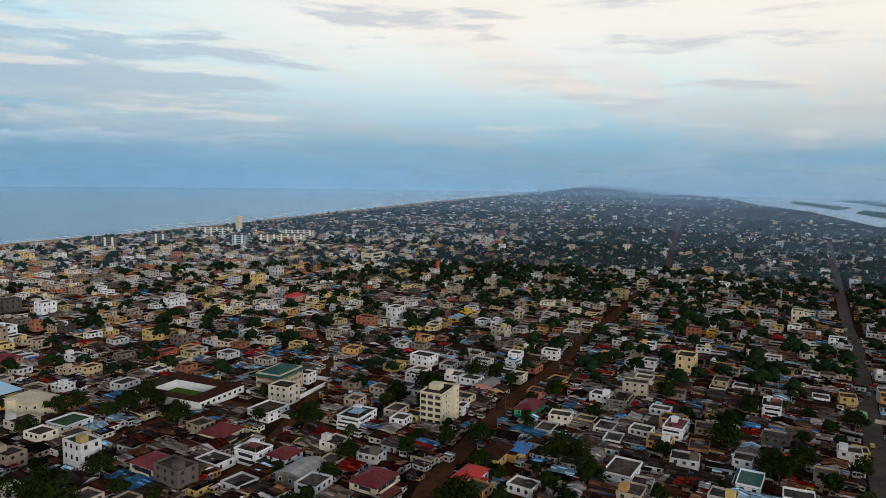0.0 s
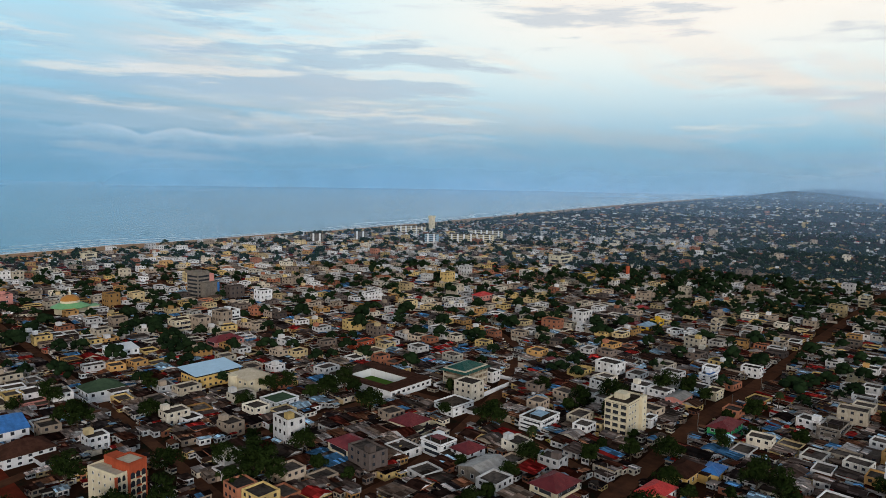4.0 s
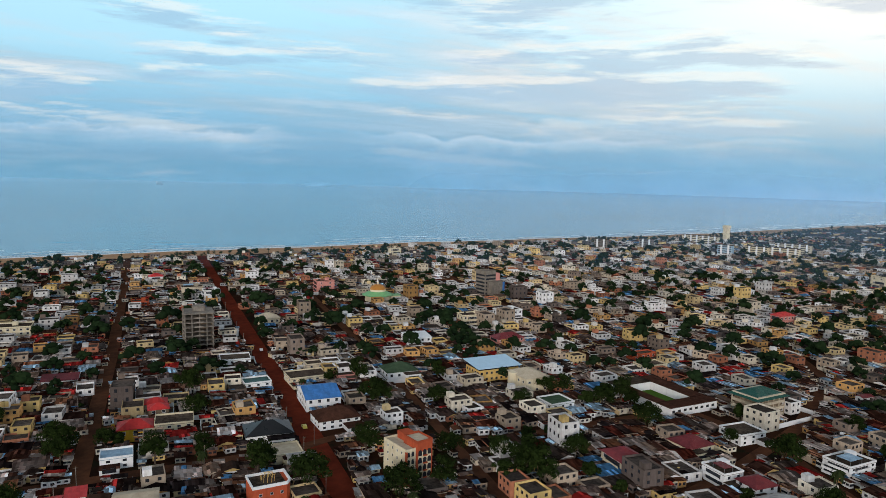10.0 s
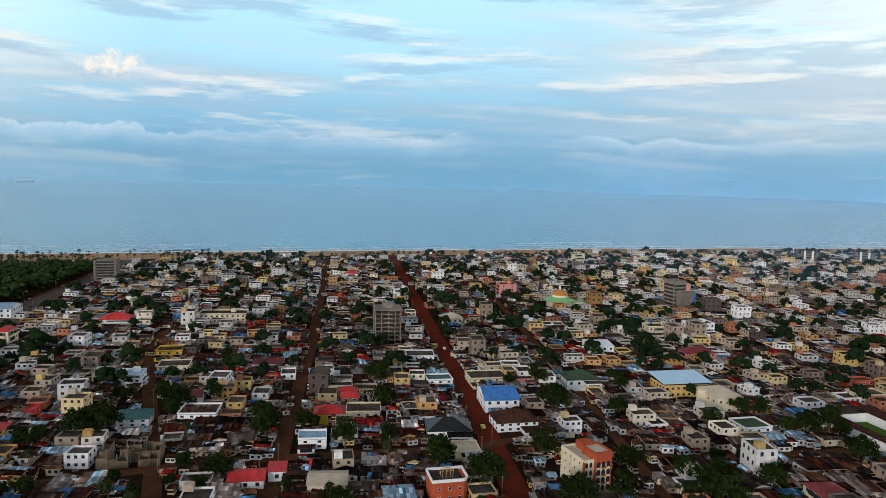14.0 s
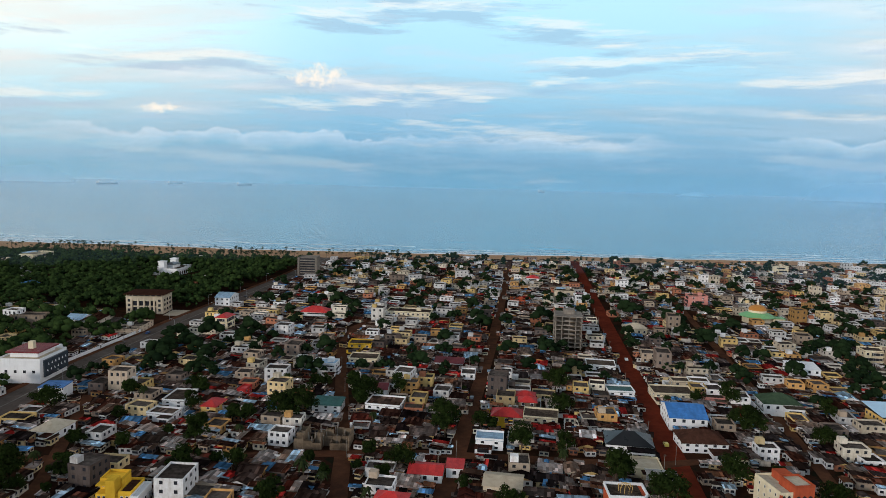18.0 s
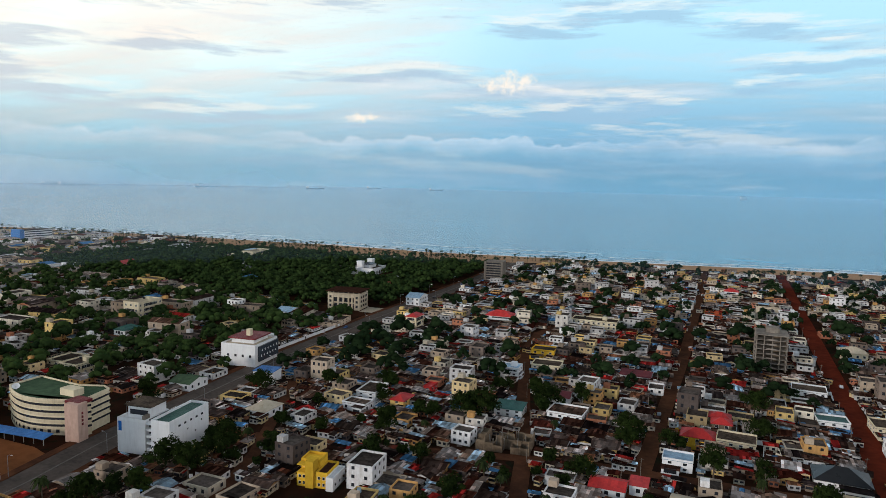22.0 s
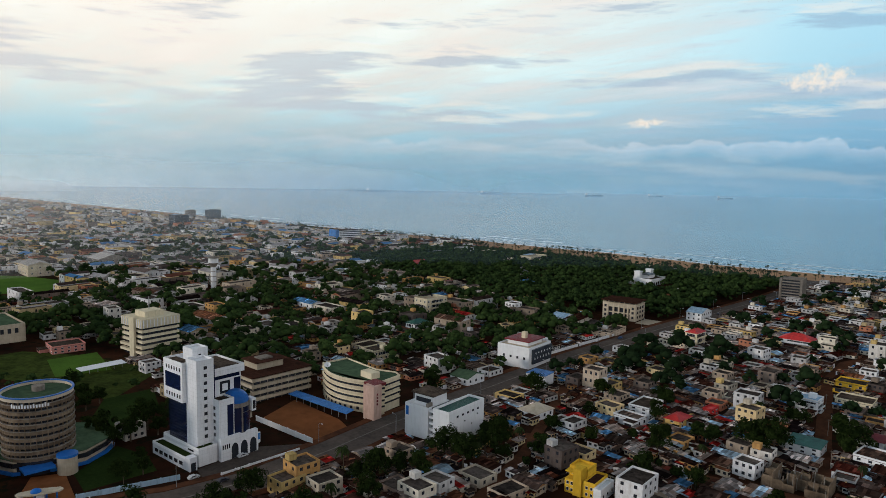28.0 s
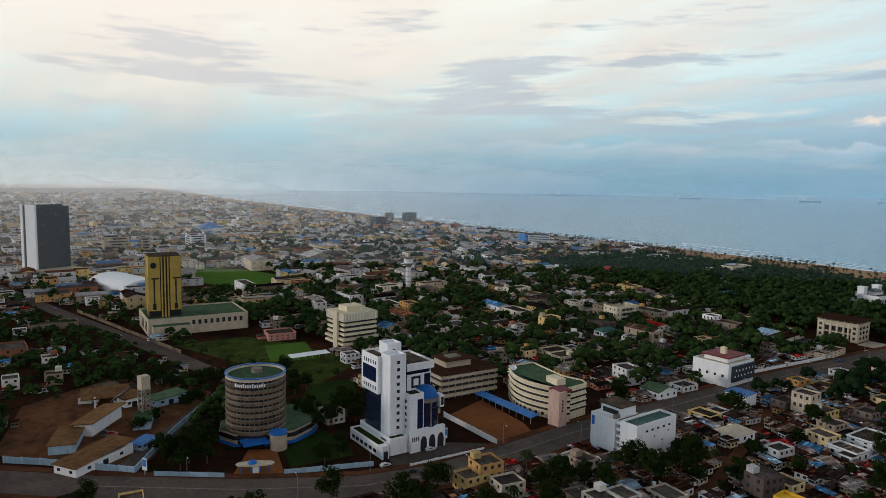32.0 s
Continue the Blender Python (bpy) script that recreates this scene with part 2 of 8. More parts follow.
tin_city = surface("city_sheet_roofs", (0.3, 0.25, 0.2), (0.20, 0.15, 0.12), grain=0.5, big=0.15, rough=0.7, palette=[(0.40, 0.39, 0.38), (0.10, 0.085, 0.08), (0.52, 0.51, 0.50), (0.20, 0.16, 0.14), (0.30, 0.30, 0.31), (0.07, 0.05, 0.045), (0.10, 0.26, 0.50), (0.44, 0.43, 0.42), (0.15, 0.06, 0.04), (0.36, 0.34, 0.32)], island=True, vary=0.3)
screed = surface("roof_screed", (0.13, 0.098, 0.074), (0.028, 0.022, 0.018), grain=0.9, big=0.15, stain=0.2, bump=0.02, vary=0.45)
screed_far = surface("roof_screed_far", (0.13, 0.105, 0.09), (0.04, 0.034, 0.03), grain=0.6, big=0.15, stain=0.2, island=True, vary=0.5)
white = surface("white_paint", (0.82, 0.83, 0.84), (0.74, 0.75, 0.76), grain=0.5, big=0.08, stain=0.18, vary=0.08)
white_panel = surface("white_panel_cladding", (0.80, 0.81, 0.83), (0.72, 0.73, 0.75), grain=0.5, big=0.08, stain=0.25, vary=0.0, joints=1.5)
creamy = surface("cream_paint", (0.74, 0.66, 0.48), (0.62, 0.54, 0.38), grain=0.5, big=0.1, vary=0.15)
ochre = surface("ochre_paint", (0.70, 0.48, 0.17), (0.55, 0.36, 0.12), grain=0.5, big=0.1, vary=0.15)
yellow = surface("yellow_paint", (0.80, 0.50, 0.05), (0.66, 0.40, 0.04), grain=0.5, big=0.1, stain=0.2)
salmon = surface("salmon_paint", (0.66, 0.46, 0.38), (0.54, 0.37, 0.30), grain=0.5, big=0.1)
pinkish = surface("pink_paint", (0.68, 0.30, 0.26), (0.55, 0.24, 0.20), grain=0.5, big=0.1)
terracotta = surface("terracotta_paint", (0.52, 0.11, 0.05), (0.38, 0.08, 0.04), grain=0.5, big=0.1)
green_paint = surface("green_paint", (0.06, 0.42, 0.16), (0.05, 0.32, 0.12), grain=0.5, big=0.1)
concrete = surface("bare_concrete", (0.30, 0.265, 0.225), (0.17, 0.15, 0.13), grain=0.6, big=0.2, bump=0.03, stain=0.5)
block_wall = surface("block_wall", (0.26, 0.20, 0.14), (0.14, 0.10, 0.07), grain=0.7, big=0.15, bump=0.03, stain=0.5, vary=0.4)
stone_beige = surface("beige_cladding", (0.58, 0.50, 0.38), (0.46, 0.39, 0.29), grain=0.4, big=0.1, stain=0.3)
tin_blue = surface("blue_tin", (0.05, 0.21, 0.56), (0.035, 0.15, 0.40), grain=0.4, big=0.15, rough=0.5, ribs=0.04, vary=0.25)
tin_pale = surface("pale_blue_tin", (0.34, 0.52, 0.68), (0.18, 0.30, 0.42), grain=0.4, big=0.15, rough=0.45, ribs=0.04, vary=0.25)
tin_sky = surface("sky_blue_sheet", (0.44, 0.64, 0.80), (0.38, 0.57, 0.72), grain=0.4, big=0.15, rough=0.45, stain=0.15, vary=0.0)
tin_red = surface("red_tin", (0.64, 0.045, 0.04), (0.46, 0.03, 0.03), grain=0.4, big=0.15, rough=0.55, ribs=0.04, vary=0.35)
tin_maroon = surface("maroon_tin", (0.22, 0.03, 0.035), (0.15, 0.02, 0.025), grain=0.4, big=0.15, rough=0.55, ribs=0.04, vary=0.3)
tin_green = surface("green_tin", (0.012, 0.105, 0.08), (0.010, 0.075, 0.06), grain=0.4, big=0.15, rough=0.5, ribs=0.04, vary=0.3)
tin_grey = surface("grey_tin", (0.52, 0.50, 0.47), (0.34, 0.32, 0.30), grain=0.4, big=0.15, rough=0.5, metal=0.3, ribs=0.04, vary=0.35)
tile_brown = surface("brown_tile", (0.085, 0.038, 0.026), (0.045, 0.022, 0.016), grain=0.6, big=0.2, bump=0.05, ribs=0.04, vary=0.35)
green_roof = surface("green_roof_felt", (0.085, 0.135, 0.078), (0.05, 0.08, 0.05), grain=0.4, big=0.1, stain=0.25)
# pane colour, also laid over open verandas, loggias and arches as painted shade
glass_and_shade = surface("window_and_shade", (0.035, 0.04, 0.05), (0.02, 0.022, 0.028), grain=0.3, rough=0.22, stain=0.0, vary=0.3)
blue_glass = surface("blue_glass", (0.008, 0.016, 0.055), (0.006, 0.012, 0.04), grain=0.2, rough=0.12, stain=0.0)
grey_glass = surface("grey_glass", (0.06, 0.08, 0.10), (0.04, 0.05, 0.065), grain=0.2, rough=0.12, stain=0.0)
gold = surface("gold_cladding", (0.60, 0.42, 0.10), (0.48, 0.33, 0.08), grain=0.3, big=0.1, rough=0.45, stain=0.15)
slate_glass = surface("slate_glass", (0.022, 0.034, 0.046), (0.014, 0.022, 0.03), grain=0.2, rough=0.25, stain=0.0)
black = surface("black_cladding", (0.03, 0.032, 0.035), (0.02, 0.02, 0.022), grain=0.3, rough=0.3, stain=0.0)
dome_blue = surface("blue_dome_paint", (0.02, 0.16, 0.52), (0.015, 0.12, 0.42), grain=0.5, rough=0.4, stain=0.1)
orange = surface("orange_dome_paint", (0.68, 0.30, 0.06), (0.52, 0.22, 0.05), grain=0.5, rough=0.5)
mint = surface("mint_roof", (0.20, 0.46, 0.20), (0.16, 0.36, 0.16), grain=0.4, rough=0.55)
bark = surface("bark", (0.13, 0.10, 0.07), (0.08, 0.06, 0.045), grain=2.0, big=0.4, bump=0.03, stain=0.0)
metal_grey = surface("galvanised_steel", (0.42, 0.42, 0.42), (0.32, 0.32, 0.32), grain=0.5, rough=0.45, metal=0.6, stain=0.1)
tyre = surface("tyre_rubber", (0.025, 0.025, 0.025), (0.02, 0.02, 0.02), rough=0.8, stain=0.0)
asphalt = surface("asphalt", (0.125, 0.098, 0.082), (0.072, 0.058, 0.050), grain=0.5, big=0.08, rough=0.85, stain=0.0, bump=0.02)
laterite = surface("red_earth_road", (0.19, 0.034, 0.017), (0.10, 0.021, 0.012), grain=0.25, big=0.06, rough=0.95, stain=0.0, bump=0.06, bump_scale=1.0)
dirt = surface("brown_earth_street", (0.125, 0.052, 0.027), (0.060, 0.028, 0.018), grain=0.3, big=0.06, rough=0.95, stain=0.0, bump=0.06, bump_scale=1.0)
bare = surface("orange_bare_earth", (0.30, 0.115, 0.045), (0.20, 0.078, 0.033), grain=0.25, big=0.05, rough=0.95, stain=0.0, bump=0.05, bump_scale=1.0)
meadow = surface("dark_grass", (0.030, 0.052, 0.013), (0.018, 0.032, 0.009), grain=0.8, big=0.06, rough=0.9, stain=0.0, bump=0.05)
lawn = surface("grass", (0.085, 0.165, 0.028), (0.06, 0.115, 0.022), grain=0.8, big=0.06, rough=0.9, stain=0.0, bump=0.05)
foam = surface("sea_foam", (0.85, 0.86, 0.86), (0.62, 0.67, 0.70), grain=0.25, big=0.05, rough=0.7, stain=0.0)
CARS = [(0.6, 0.6, 0.6), (0.75, 0.75, 0.75), (0.05, 0.05, 0.06), (0.35, 0.03, 0.03), (0.2, 0.22, 0.25), (0.05, 0.12, 0.3), (0.55, 0.45, 0.1)]
carpaint = surface("car_paint", (0.5, 0.5, 0.5), (0.45, 0.45, 0.45), rough=0.3, palette=CARS, stain=0.0, vary=0.1)


def leaves(name, a, b, island=True):
    m = bpy.data.materials.new(name)
    m.use_nodes = True
    K = Nodes(m.node_tree)
    g = K.add("ShaderNodeNewGeometry")
    tone = K.math("MULTIPLY_ADD", g.outputs["Random Per Island"], 0.45, K.math("MULTIPLY", K.noise(g.outputs["Position"], 0.06, 3.0), 0.7))
    c = K.ramp(tone, [(0.2, b), (0.75, a)])
    out = K.add("ShaderNodeBsdfPrincipled", i_Roughness=0.75, i_Specular_IOR_Level=0.0)
    K.link(c, out.inputs["Base Color"])
    K.link(out.outputs[0], K.add("ShaderNodeOutputMaterial").inputs[0])
    return m


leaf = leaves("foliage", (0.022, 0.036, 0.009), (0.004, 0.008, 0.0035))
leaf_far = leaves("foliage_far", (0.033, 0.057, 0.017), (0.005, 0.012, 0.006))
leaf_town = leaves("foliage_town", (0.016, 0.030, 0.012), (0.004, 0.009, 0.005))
frond = leaves("palm_frond", (0.030, 0.042, 0.015), (0.010, 0.016, 0.008))


def ground_material():
    """Dark trodden earth with lighter sandy patches and scraps of scrub."""
    m = bpy.data.materials.new("town_earth")
    m.use_nodes = True
    K = Nodes(m.node_tree)
    p = K.add("ShaderNodeNewGeometry").outputs["Position"]
    c = K.mix(K.ramp(K.noise(p, 0.03, 5.0), [(0.35, 0.0), (0.65, 1.0)]), (0.016, 0.008, 0.0055), (0.056, 0.023, 0.012))
    c = K.mix(K.ramp(K.noise(p, 0.11, 6.0, 0.7), [(0.52, 0.0), (0.6, 0.85)]), c, (0.011, 0.015, 0.008))
    c = K.mix(K.ramp(K.noise(p, 1.3, 4.0, 0.7), [(0.3, 0.0), (0.8, 0.5)]), c, (0.012, 0.009, 0.008))
    out = K.add("ShaderNodeBsdfPrincipled", i_Roughness=0.95, i_Specular_IOR_Level=0.0)
    K.link(c, out.inputs["Base Color"])
    b = K.add("ShaderNodeBump", i_Strength=0.6, i_Distance=0.15)
    K.link(K.noise(p, 0.8, 5.0, 0.7), b.inputs["Height"])
    K.link(b.outputs[0], out.inputs["Normal"])
    K.link(out.outputs[0], K.add("ShaderNodeOutputMaterial").inputs[0])
    return m


earth = ground_material()
sand = surface("beach_sand", (0.52, 0.32, 0.18), (0.42, 0.25, 0.14), grain=0.15, big=0.02, rough=0.95, stain=0.0, bump=0.1, bump_scale=0.3)


def sea_material():
    m = bpy.data.materials.new("sea_water")
    m.use_nodes = True
    K = Nodes(m.node_tree)
    p = K.add("ShaderNodeNewGeometry").outputs["Position"]
    sc = K.add("ShaderNodeMapping", i_Scale=(0.35, 1.0, 1.0), i_Rotation=(0, 0, radians(-14)))
    K.link(p, sc.inputs[0])
    out = K.add("ShaderNodeBsdfPrincipled", i_Roughness=0.22, i_IOR=1.33)
    c = K.mix(K.ramp(K.noise(sc.outputs[0], 0.004, 3.0, 0.55), [(0.35, 0.0), (0.65, 1.0)]), (0.006, 0.18, 0.31), (0.018, 0.26, 0.43))
    swell = K.add("ShaderNodeMapping", i_Scale=(0.12, 1.0, 1.0), i_Rotation=(0, 0, radians(-9)))
    K.link(p, swell.inputs[0])
    c = K.mix(K.ramp(K.noise(swell.outputs[0], 0.018, 3.0, 0.5), [(0.45, 0.0), (0.65, 0.35)]), c, (0.004, 0.10, 0.20))
    K.link(c, out.inputs["Base Color"])
    b = K.add("ShaderNodeBump", i_Strength=0.05, i_Distance=1.0)
    K.link(K.math("ADD", K.noise(sc.outputs[0], 0.05, 6.0, 0.65), K.math("MULTIPLY", K.noise(sc.outputs[0], 0.012, 3.0), 2.0)), b.inputs["Height"])
    K.link(b.outputs[0], out.inputs["Normal"])
    K.link(out.outputs[0], K.add("ShaderNodeOutputMaterial").inputs[0])
    return m


def haze_sheet_material():
    """Distance haze put on see-through sheets: mostly clear, denser near the ground, uneven."""
    m = bpy.data.materials.new("aerial_haze")
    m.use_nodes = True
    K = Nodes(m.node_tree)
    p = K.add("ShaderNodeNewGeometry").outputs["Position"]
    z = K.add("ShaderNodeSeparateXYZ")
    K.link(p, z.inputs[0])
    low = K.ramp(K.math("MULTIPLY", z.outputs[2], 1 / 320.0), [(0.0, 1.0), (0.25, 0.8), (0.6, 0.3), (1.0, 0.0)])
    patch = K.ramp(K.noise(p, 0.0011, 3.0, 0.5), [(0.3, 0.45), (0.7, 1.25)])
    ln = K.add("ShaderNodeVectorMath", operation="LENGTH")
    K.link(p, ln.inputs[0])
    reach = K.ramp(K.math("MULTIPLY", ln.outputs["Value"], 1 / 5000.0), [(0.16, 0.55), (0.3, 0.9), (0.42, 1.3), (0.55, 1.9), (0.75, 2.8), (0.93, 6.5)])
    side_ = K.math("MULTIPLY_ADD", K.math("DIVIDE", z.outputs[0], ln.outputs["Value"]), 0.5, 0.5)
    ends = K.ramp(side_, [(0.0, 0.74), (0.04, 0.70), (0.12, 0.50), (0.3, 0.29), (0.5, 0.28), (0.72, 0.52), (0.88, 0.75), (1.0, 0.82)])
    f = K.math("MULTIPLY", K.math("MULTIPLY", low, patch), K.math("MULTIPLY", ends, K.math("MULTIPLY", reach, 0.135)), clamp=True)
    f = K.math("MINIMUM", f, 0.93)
    # haze light put into the tint: pale on the bright side, blue seaward
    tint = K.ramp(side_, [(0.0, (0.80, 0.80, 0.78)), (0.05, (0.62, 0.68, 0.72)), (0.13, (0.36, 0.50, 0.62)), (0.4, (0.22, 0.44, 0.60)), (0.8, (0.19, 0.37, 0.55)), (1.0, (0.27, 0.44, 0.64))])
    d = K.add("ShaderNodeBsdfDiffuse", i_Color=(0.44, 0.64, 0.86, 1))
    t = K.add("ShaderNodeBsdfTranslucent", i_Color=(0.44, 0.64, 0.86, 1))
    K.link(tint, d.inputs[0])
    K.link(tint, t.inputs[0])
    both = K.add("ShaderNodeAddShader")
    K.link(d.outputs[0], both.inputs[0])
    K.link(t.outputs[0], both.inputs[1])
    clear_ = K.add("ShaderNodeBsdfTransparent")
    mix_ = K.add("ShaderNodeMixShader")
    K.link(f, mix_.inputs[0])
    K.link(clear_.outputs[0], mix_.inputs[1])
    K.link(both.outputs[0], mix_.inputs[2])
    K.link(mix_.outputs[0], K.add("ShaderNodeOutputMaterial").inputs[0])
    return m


haze = haze_sheet_material()
sea_water = sea_material()
lagoon_water = surface("lagoon_water", (0.10, 0.15, 0.18), (0.08, 0.12, 0.15), grain=0.01, big=0.003, rough=0.12, stain=0.0, vary=0.0)


# ---- building kit ----
class Geo:
    """Collects faces, with a material index each, for one mesh."""

    def __init__(self):
        self.v, self.f, self.m = [], [], []

    def face(self, pts, mi=0):
        n = len(self.v)
        self.v.extend(pts)
        self.f.append(tuple(range(n, n + len(pts))))
        self.m.append(mi)

    def solid(self, ring, z0, z1, mi=0, top=None, cap=True):
        """A prism over a ring of (x, y), going left about."""
        n, k = len(self.v), len(ring)
        self.v.extend([(x, y, z0) for x, y in ring] + [(x, y, z1) for x, y in ring])
        for i in range(k):
            j = (i + 1) % k
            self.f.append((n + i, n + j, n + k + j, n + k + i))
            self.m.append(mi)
        if cap:
            self.f.append(tuple(n + k + i for i in range(k)))
            self.m.append(mi if top is None else top)
            self.f.append(tuple(n + i for i in reversed(range(k))))
            self.m.append(mi)
        return self

    def box(self, x0, y0, z0, x1, y1, z1, mi=0, top=None):
        return self.solid([(x0, y0), (x1, y0), (x1, y1), (x0, y1)], z0, z1, mi, top)

    def cyl(self, x, y, z0, z1, r, n=24, mi=0, top=None):
        return self.solid([(x + r * math.cos(a), y + r * math.sin(a)) for a in np.linspace(0, 2 * math.pi, n, endpoint=False)], z0, z1, mi, top)

    def ring(self, outer, inner, z0, z1, mi=0):
        """A wall between two rings of the same length."""
        n, k = len(self.v), len(outer)
        for z in (z0, z1):
            self.v.extend([(x, y, z) for x, y in outer])
            self.v.extend([(x, y, z) for x, y in inner])
        for i in range(k):
            j = (i + 1) % k
            for q in ((i, j, 2 * k + j, 2 * k + i), (k + j, k + i, 3 * k + i, 3 * k + j), (2 * k + i, 2 * k + j, 3 * k + j, 3 * k + i), (j, i, k + i, k + j)):
                self.f.append(tuple(n + c for c in q))
                self.m.append(mi)
        return self

    def mesh(self, name, mats):
        me = bpy.data.meshes.new(name)
        me.from_pydata(self.v, [], self.f)
        for m in mats if isinstance(mats, (list, tuple)) else [mats]:
            me.materials.append(m)
        if any(self.m):
            me.polygons.foreach_set("material_index", self.m)
        me.update()
        return me


def thing(name, label, category, m=None, group="", kind=""):
    ob = new(name)
    ob.empty_display_size = 0.5
    if m is not None:
        ob.matrix_basis = m
    return tagged(ob, label, category, group, kind)


def part(name, geo, mats, parent, label="", m=None):
    ob = new(name, geo.mesh(name, mats) if isinstance(geo, Geo) else geo)
    ob.parent = parent
    if m is not None:
        ob.matrix_basis = m
    return tagged(ob, label)


def rect(w, d, x=0.0, y=0.0):
    return [(x - w / 2, y - d / 2), (x + w / 2, y - d / 2), (x + w / 2, y + d / 2), (x - w / 2, y + d / 2)]


def window_mesh(name, frame_mat, glass_mat):
    """One metre wide and high, in the plane y = 0, to -y: a raised frame round a set-back pane, one closed skin."""
    g = Geo()
    for k, y in ((0.5, 0.03), (0.5, -0.07), (0.45, -0.07), (0.45, -0.02)):
        g.v.extend([(-k, y, -k), (k, y, -k), (k, y, k), (-k, y, k)])
    for r in range(3):
        for i in range(4):
            j = (i + 1) % 4
            g.f.append((r * 4 + i, r * 4 + j, r * 4 + 4 + j, r * 4 + 4 + i))
            g.m.append(0)
    g.f.append((12, 13, 14, 15))
    g.m.append(1)
    g.f.append((3, 2, 1, 0))
    g.m.append(0)
    return g.mesh(name, [frame_mat, glass_mat])


WIN = window_mesh("window", white, glass_and_shade)
WIN_DARK = window_mesh("window_dark", concrete, glass_and_shade)


def wall_pose(side, w, d, s, z, inset=0.0):
    """The pose on side 0..3 (front -y, right +x, back +y, left -x) of a w x d block, s metres along it."""
    if side == 0:
        return pose(s, -d / 2 + inset, z, 0, 0, 0)
    if side == 1:
        return pose(w / 2 - inset, s, z, 0, 0, 90)
    if side == 2:
        return pose(-s, d / 2 - inset, z, 0, 0, 180)
    return pose(-w / 2 + inset, -s, z, 0, 0, 270)


def windows(parent, w, d, z0, floors, storey, gap=3.2, size=(1.3, 1.3), mesh=WIN, sides=(0, 1, 2, 3), skip=0.0, rng=None):
    for side in sides:
        length = w if side in (0, 2) else d
        n = max(1, int((length - 1.0) / gap))
        for fl in range(floors):
            for i in range(n):
                if skip and rng.random() < skip:
                    continue
                s = (i - (n - 1) / 2) * (length / n)
                part("window", mesh, None, parent, m=wall_pose(side, w, d, s, z0 + fl * storey + storey * 0.52) @ Matrix.Diagonal((size[0], 1, size[1], 1)))


def flat_roof(parent, w, d, z, wall, roof, lip=0.9, t=0.22, over=0.15):
    g = Geo()
    g.box(-w / 2 - over, -d / 2 - over, z, w / 2 + over, d / 2 + over, z + 0.15)
    part("roof", g, roof, parent)
    g = Geo()
    g.ring(rect(w + 2 * over, d + 2 * over), rect(w + 2 * over - 2 * t, d + 2 * over - 2 * t), z + 0.152, z + lip)
    part("parapet", g, wall, parent)


def gable(w, d, z, rise, over=0.5, t=0.08):
    """Two thick slopes, ridge along x."""
    g = Geo()
    x, y = w / 2 + over, d / 2 + over
    e = z - over * rise / (d / 2)
    for s in (-1, 1):
        a = [(-x, s * y, e), (x, s * y, e), (x, 0, z + rise), (-x, 0, z + rise)]
        if s > 0:
            a.reverse()
        g.face(a)
        b = [(p[0], p[1], p[2] - t) for p in a]
        g.face(b[::-1])
        for i in range(4):
            g.face([a[i], b[i], b[(i + 1) % 4], a[(i + 1) % 4]])
    return g


def hip(w, d, z, rise, over=0.6, t=0.12):
    g = Geo()
    x, y = w / 2 + over, d / 2 + over
    e = z - 0.15
    r = max(0.3, (w - d) / 2 if w > d else 0.3)
    ry = 0.02 if w >= d else (d - w) / 2
    a, b, c, q = (-x, -y, e), (x, -y, e), (x, y, e), (-x, y, e)
    if w >= d:
        p1, p2 = (-r, 0, z + rise), (r, 0, z + rise)
        g.face([a, b, p2, p1]), g.face([b, c, p2]), g.face([c, q, p1, p2]), g.face([q, a, p1])
    else:
        p1, p2 = (0, -ry, z + rise), (0, ry, z + rise)
        g.face([a, b, p1]), g.face([b, c, p2, p1]), g.face([c, q, p2]), g.face([q, a, p1, p2])
    g.solid([(-x, -y), (x, -y), (x, y), (-x, y)], e - t, e - 0.001)
    return g


def gable_walls(w, d, h, rise):
    g = Geo()
    g.solid(rect(w, d), 0, h, cap=False)
    for s in (-1, 1):
        tri = [(s * w / 2, -d / 2, h), (s * w / 2, d / 2, h), (s * w / 2, 0, h + rise)]
        g.face(tri if s > 0 else tri[::-1])
    return g


def mono(w, d, z0, z1, over=0.4, t=0.07):
    """One slope, low side -y."""
    g = Geo()
    x, y = w / 2 + over, d / 2 + over
    a = [(-x, -y, z0), (x, -y, z0), (x, y, z1), (-x, y, z1)]
    b = [(p[0], p[1], p[2] - t) for p in a]
    g.face(a), g.face(b[::-1])
    for i in range(4):
        g.face([a[i], b[i], b[(i + 1) % 4], a[(i + 1) % 4]])
    return g


# ---- the lie of the land ----
COAST = [(-6500, 600), (-5300, 625), (-3000, 668), (-2262, 728), (-1923, 757), (-1453, 808), (-1060, 862), (-826, 892), (-598, 908), (-409, 912), (-290, 924), (-202, 936), (-36, 966), (100, 980), (212, 999), (403, 1028), (581, 1045), (844, 1065), (1068, 1095), (2083, 1313), (5000, 1760), (6500, 2000)]
CX, CY = [a for a, b in COAST], [b for a, b in COAST]


def shore(x):
    return float(np.interp(x, CX, CY))


def rise(x, y):
    """A low headland far down the coast."""
    a = min(1.0, max(0.0, (x - 2900) / 1500))
    b = min(1.0, max(0.0, (y - 950) / 350)) * min(1.0, max(0.0, (shore(x) - 60 - y) / 160))
    return 36 * a * a * (3 - 2 * a) * b


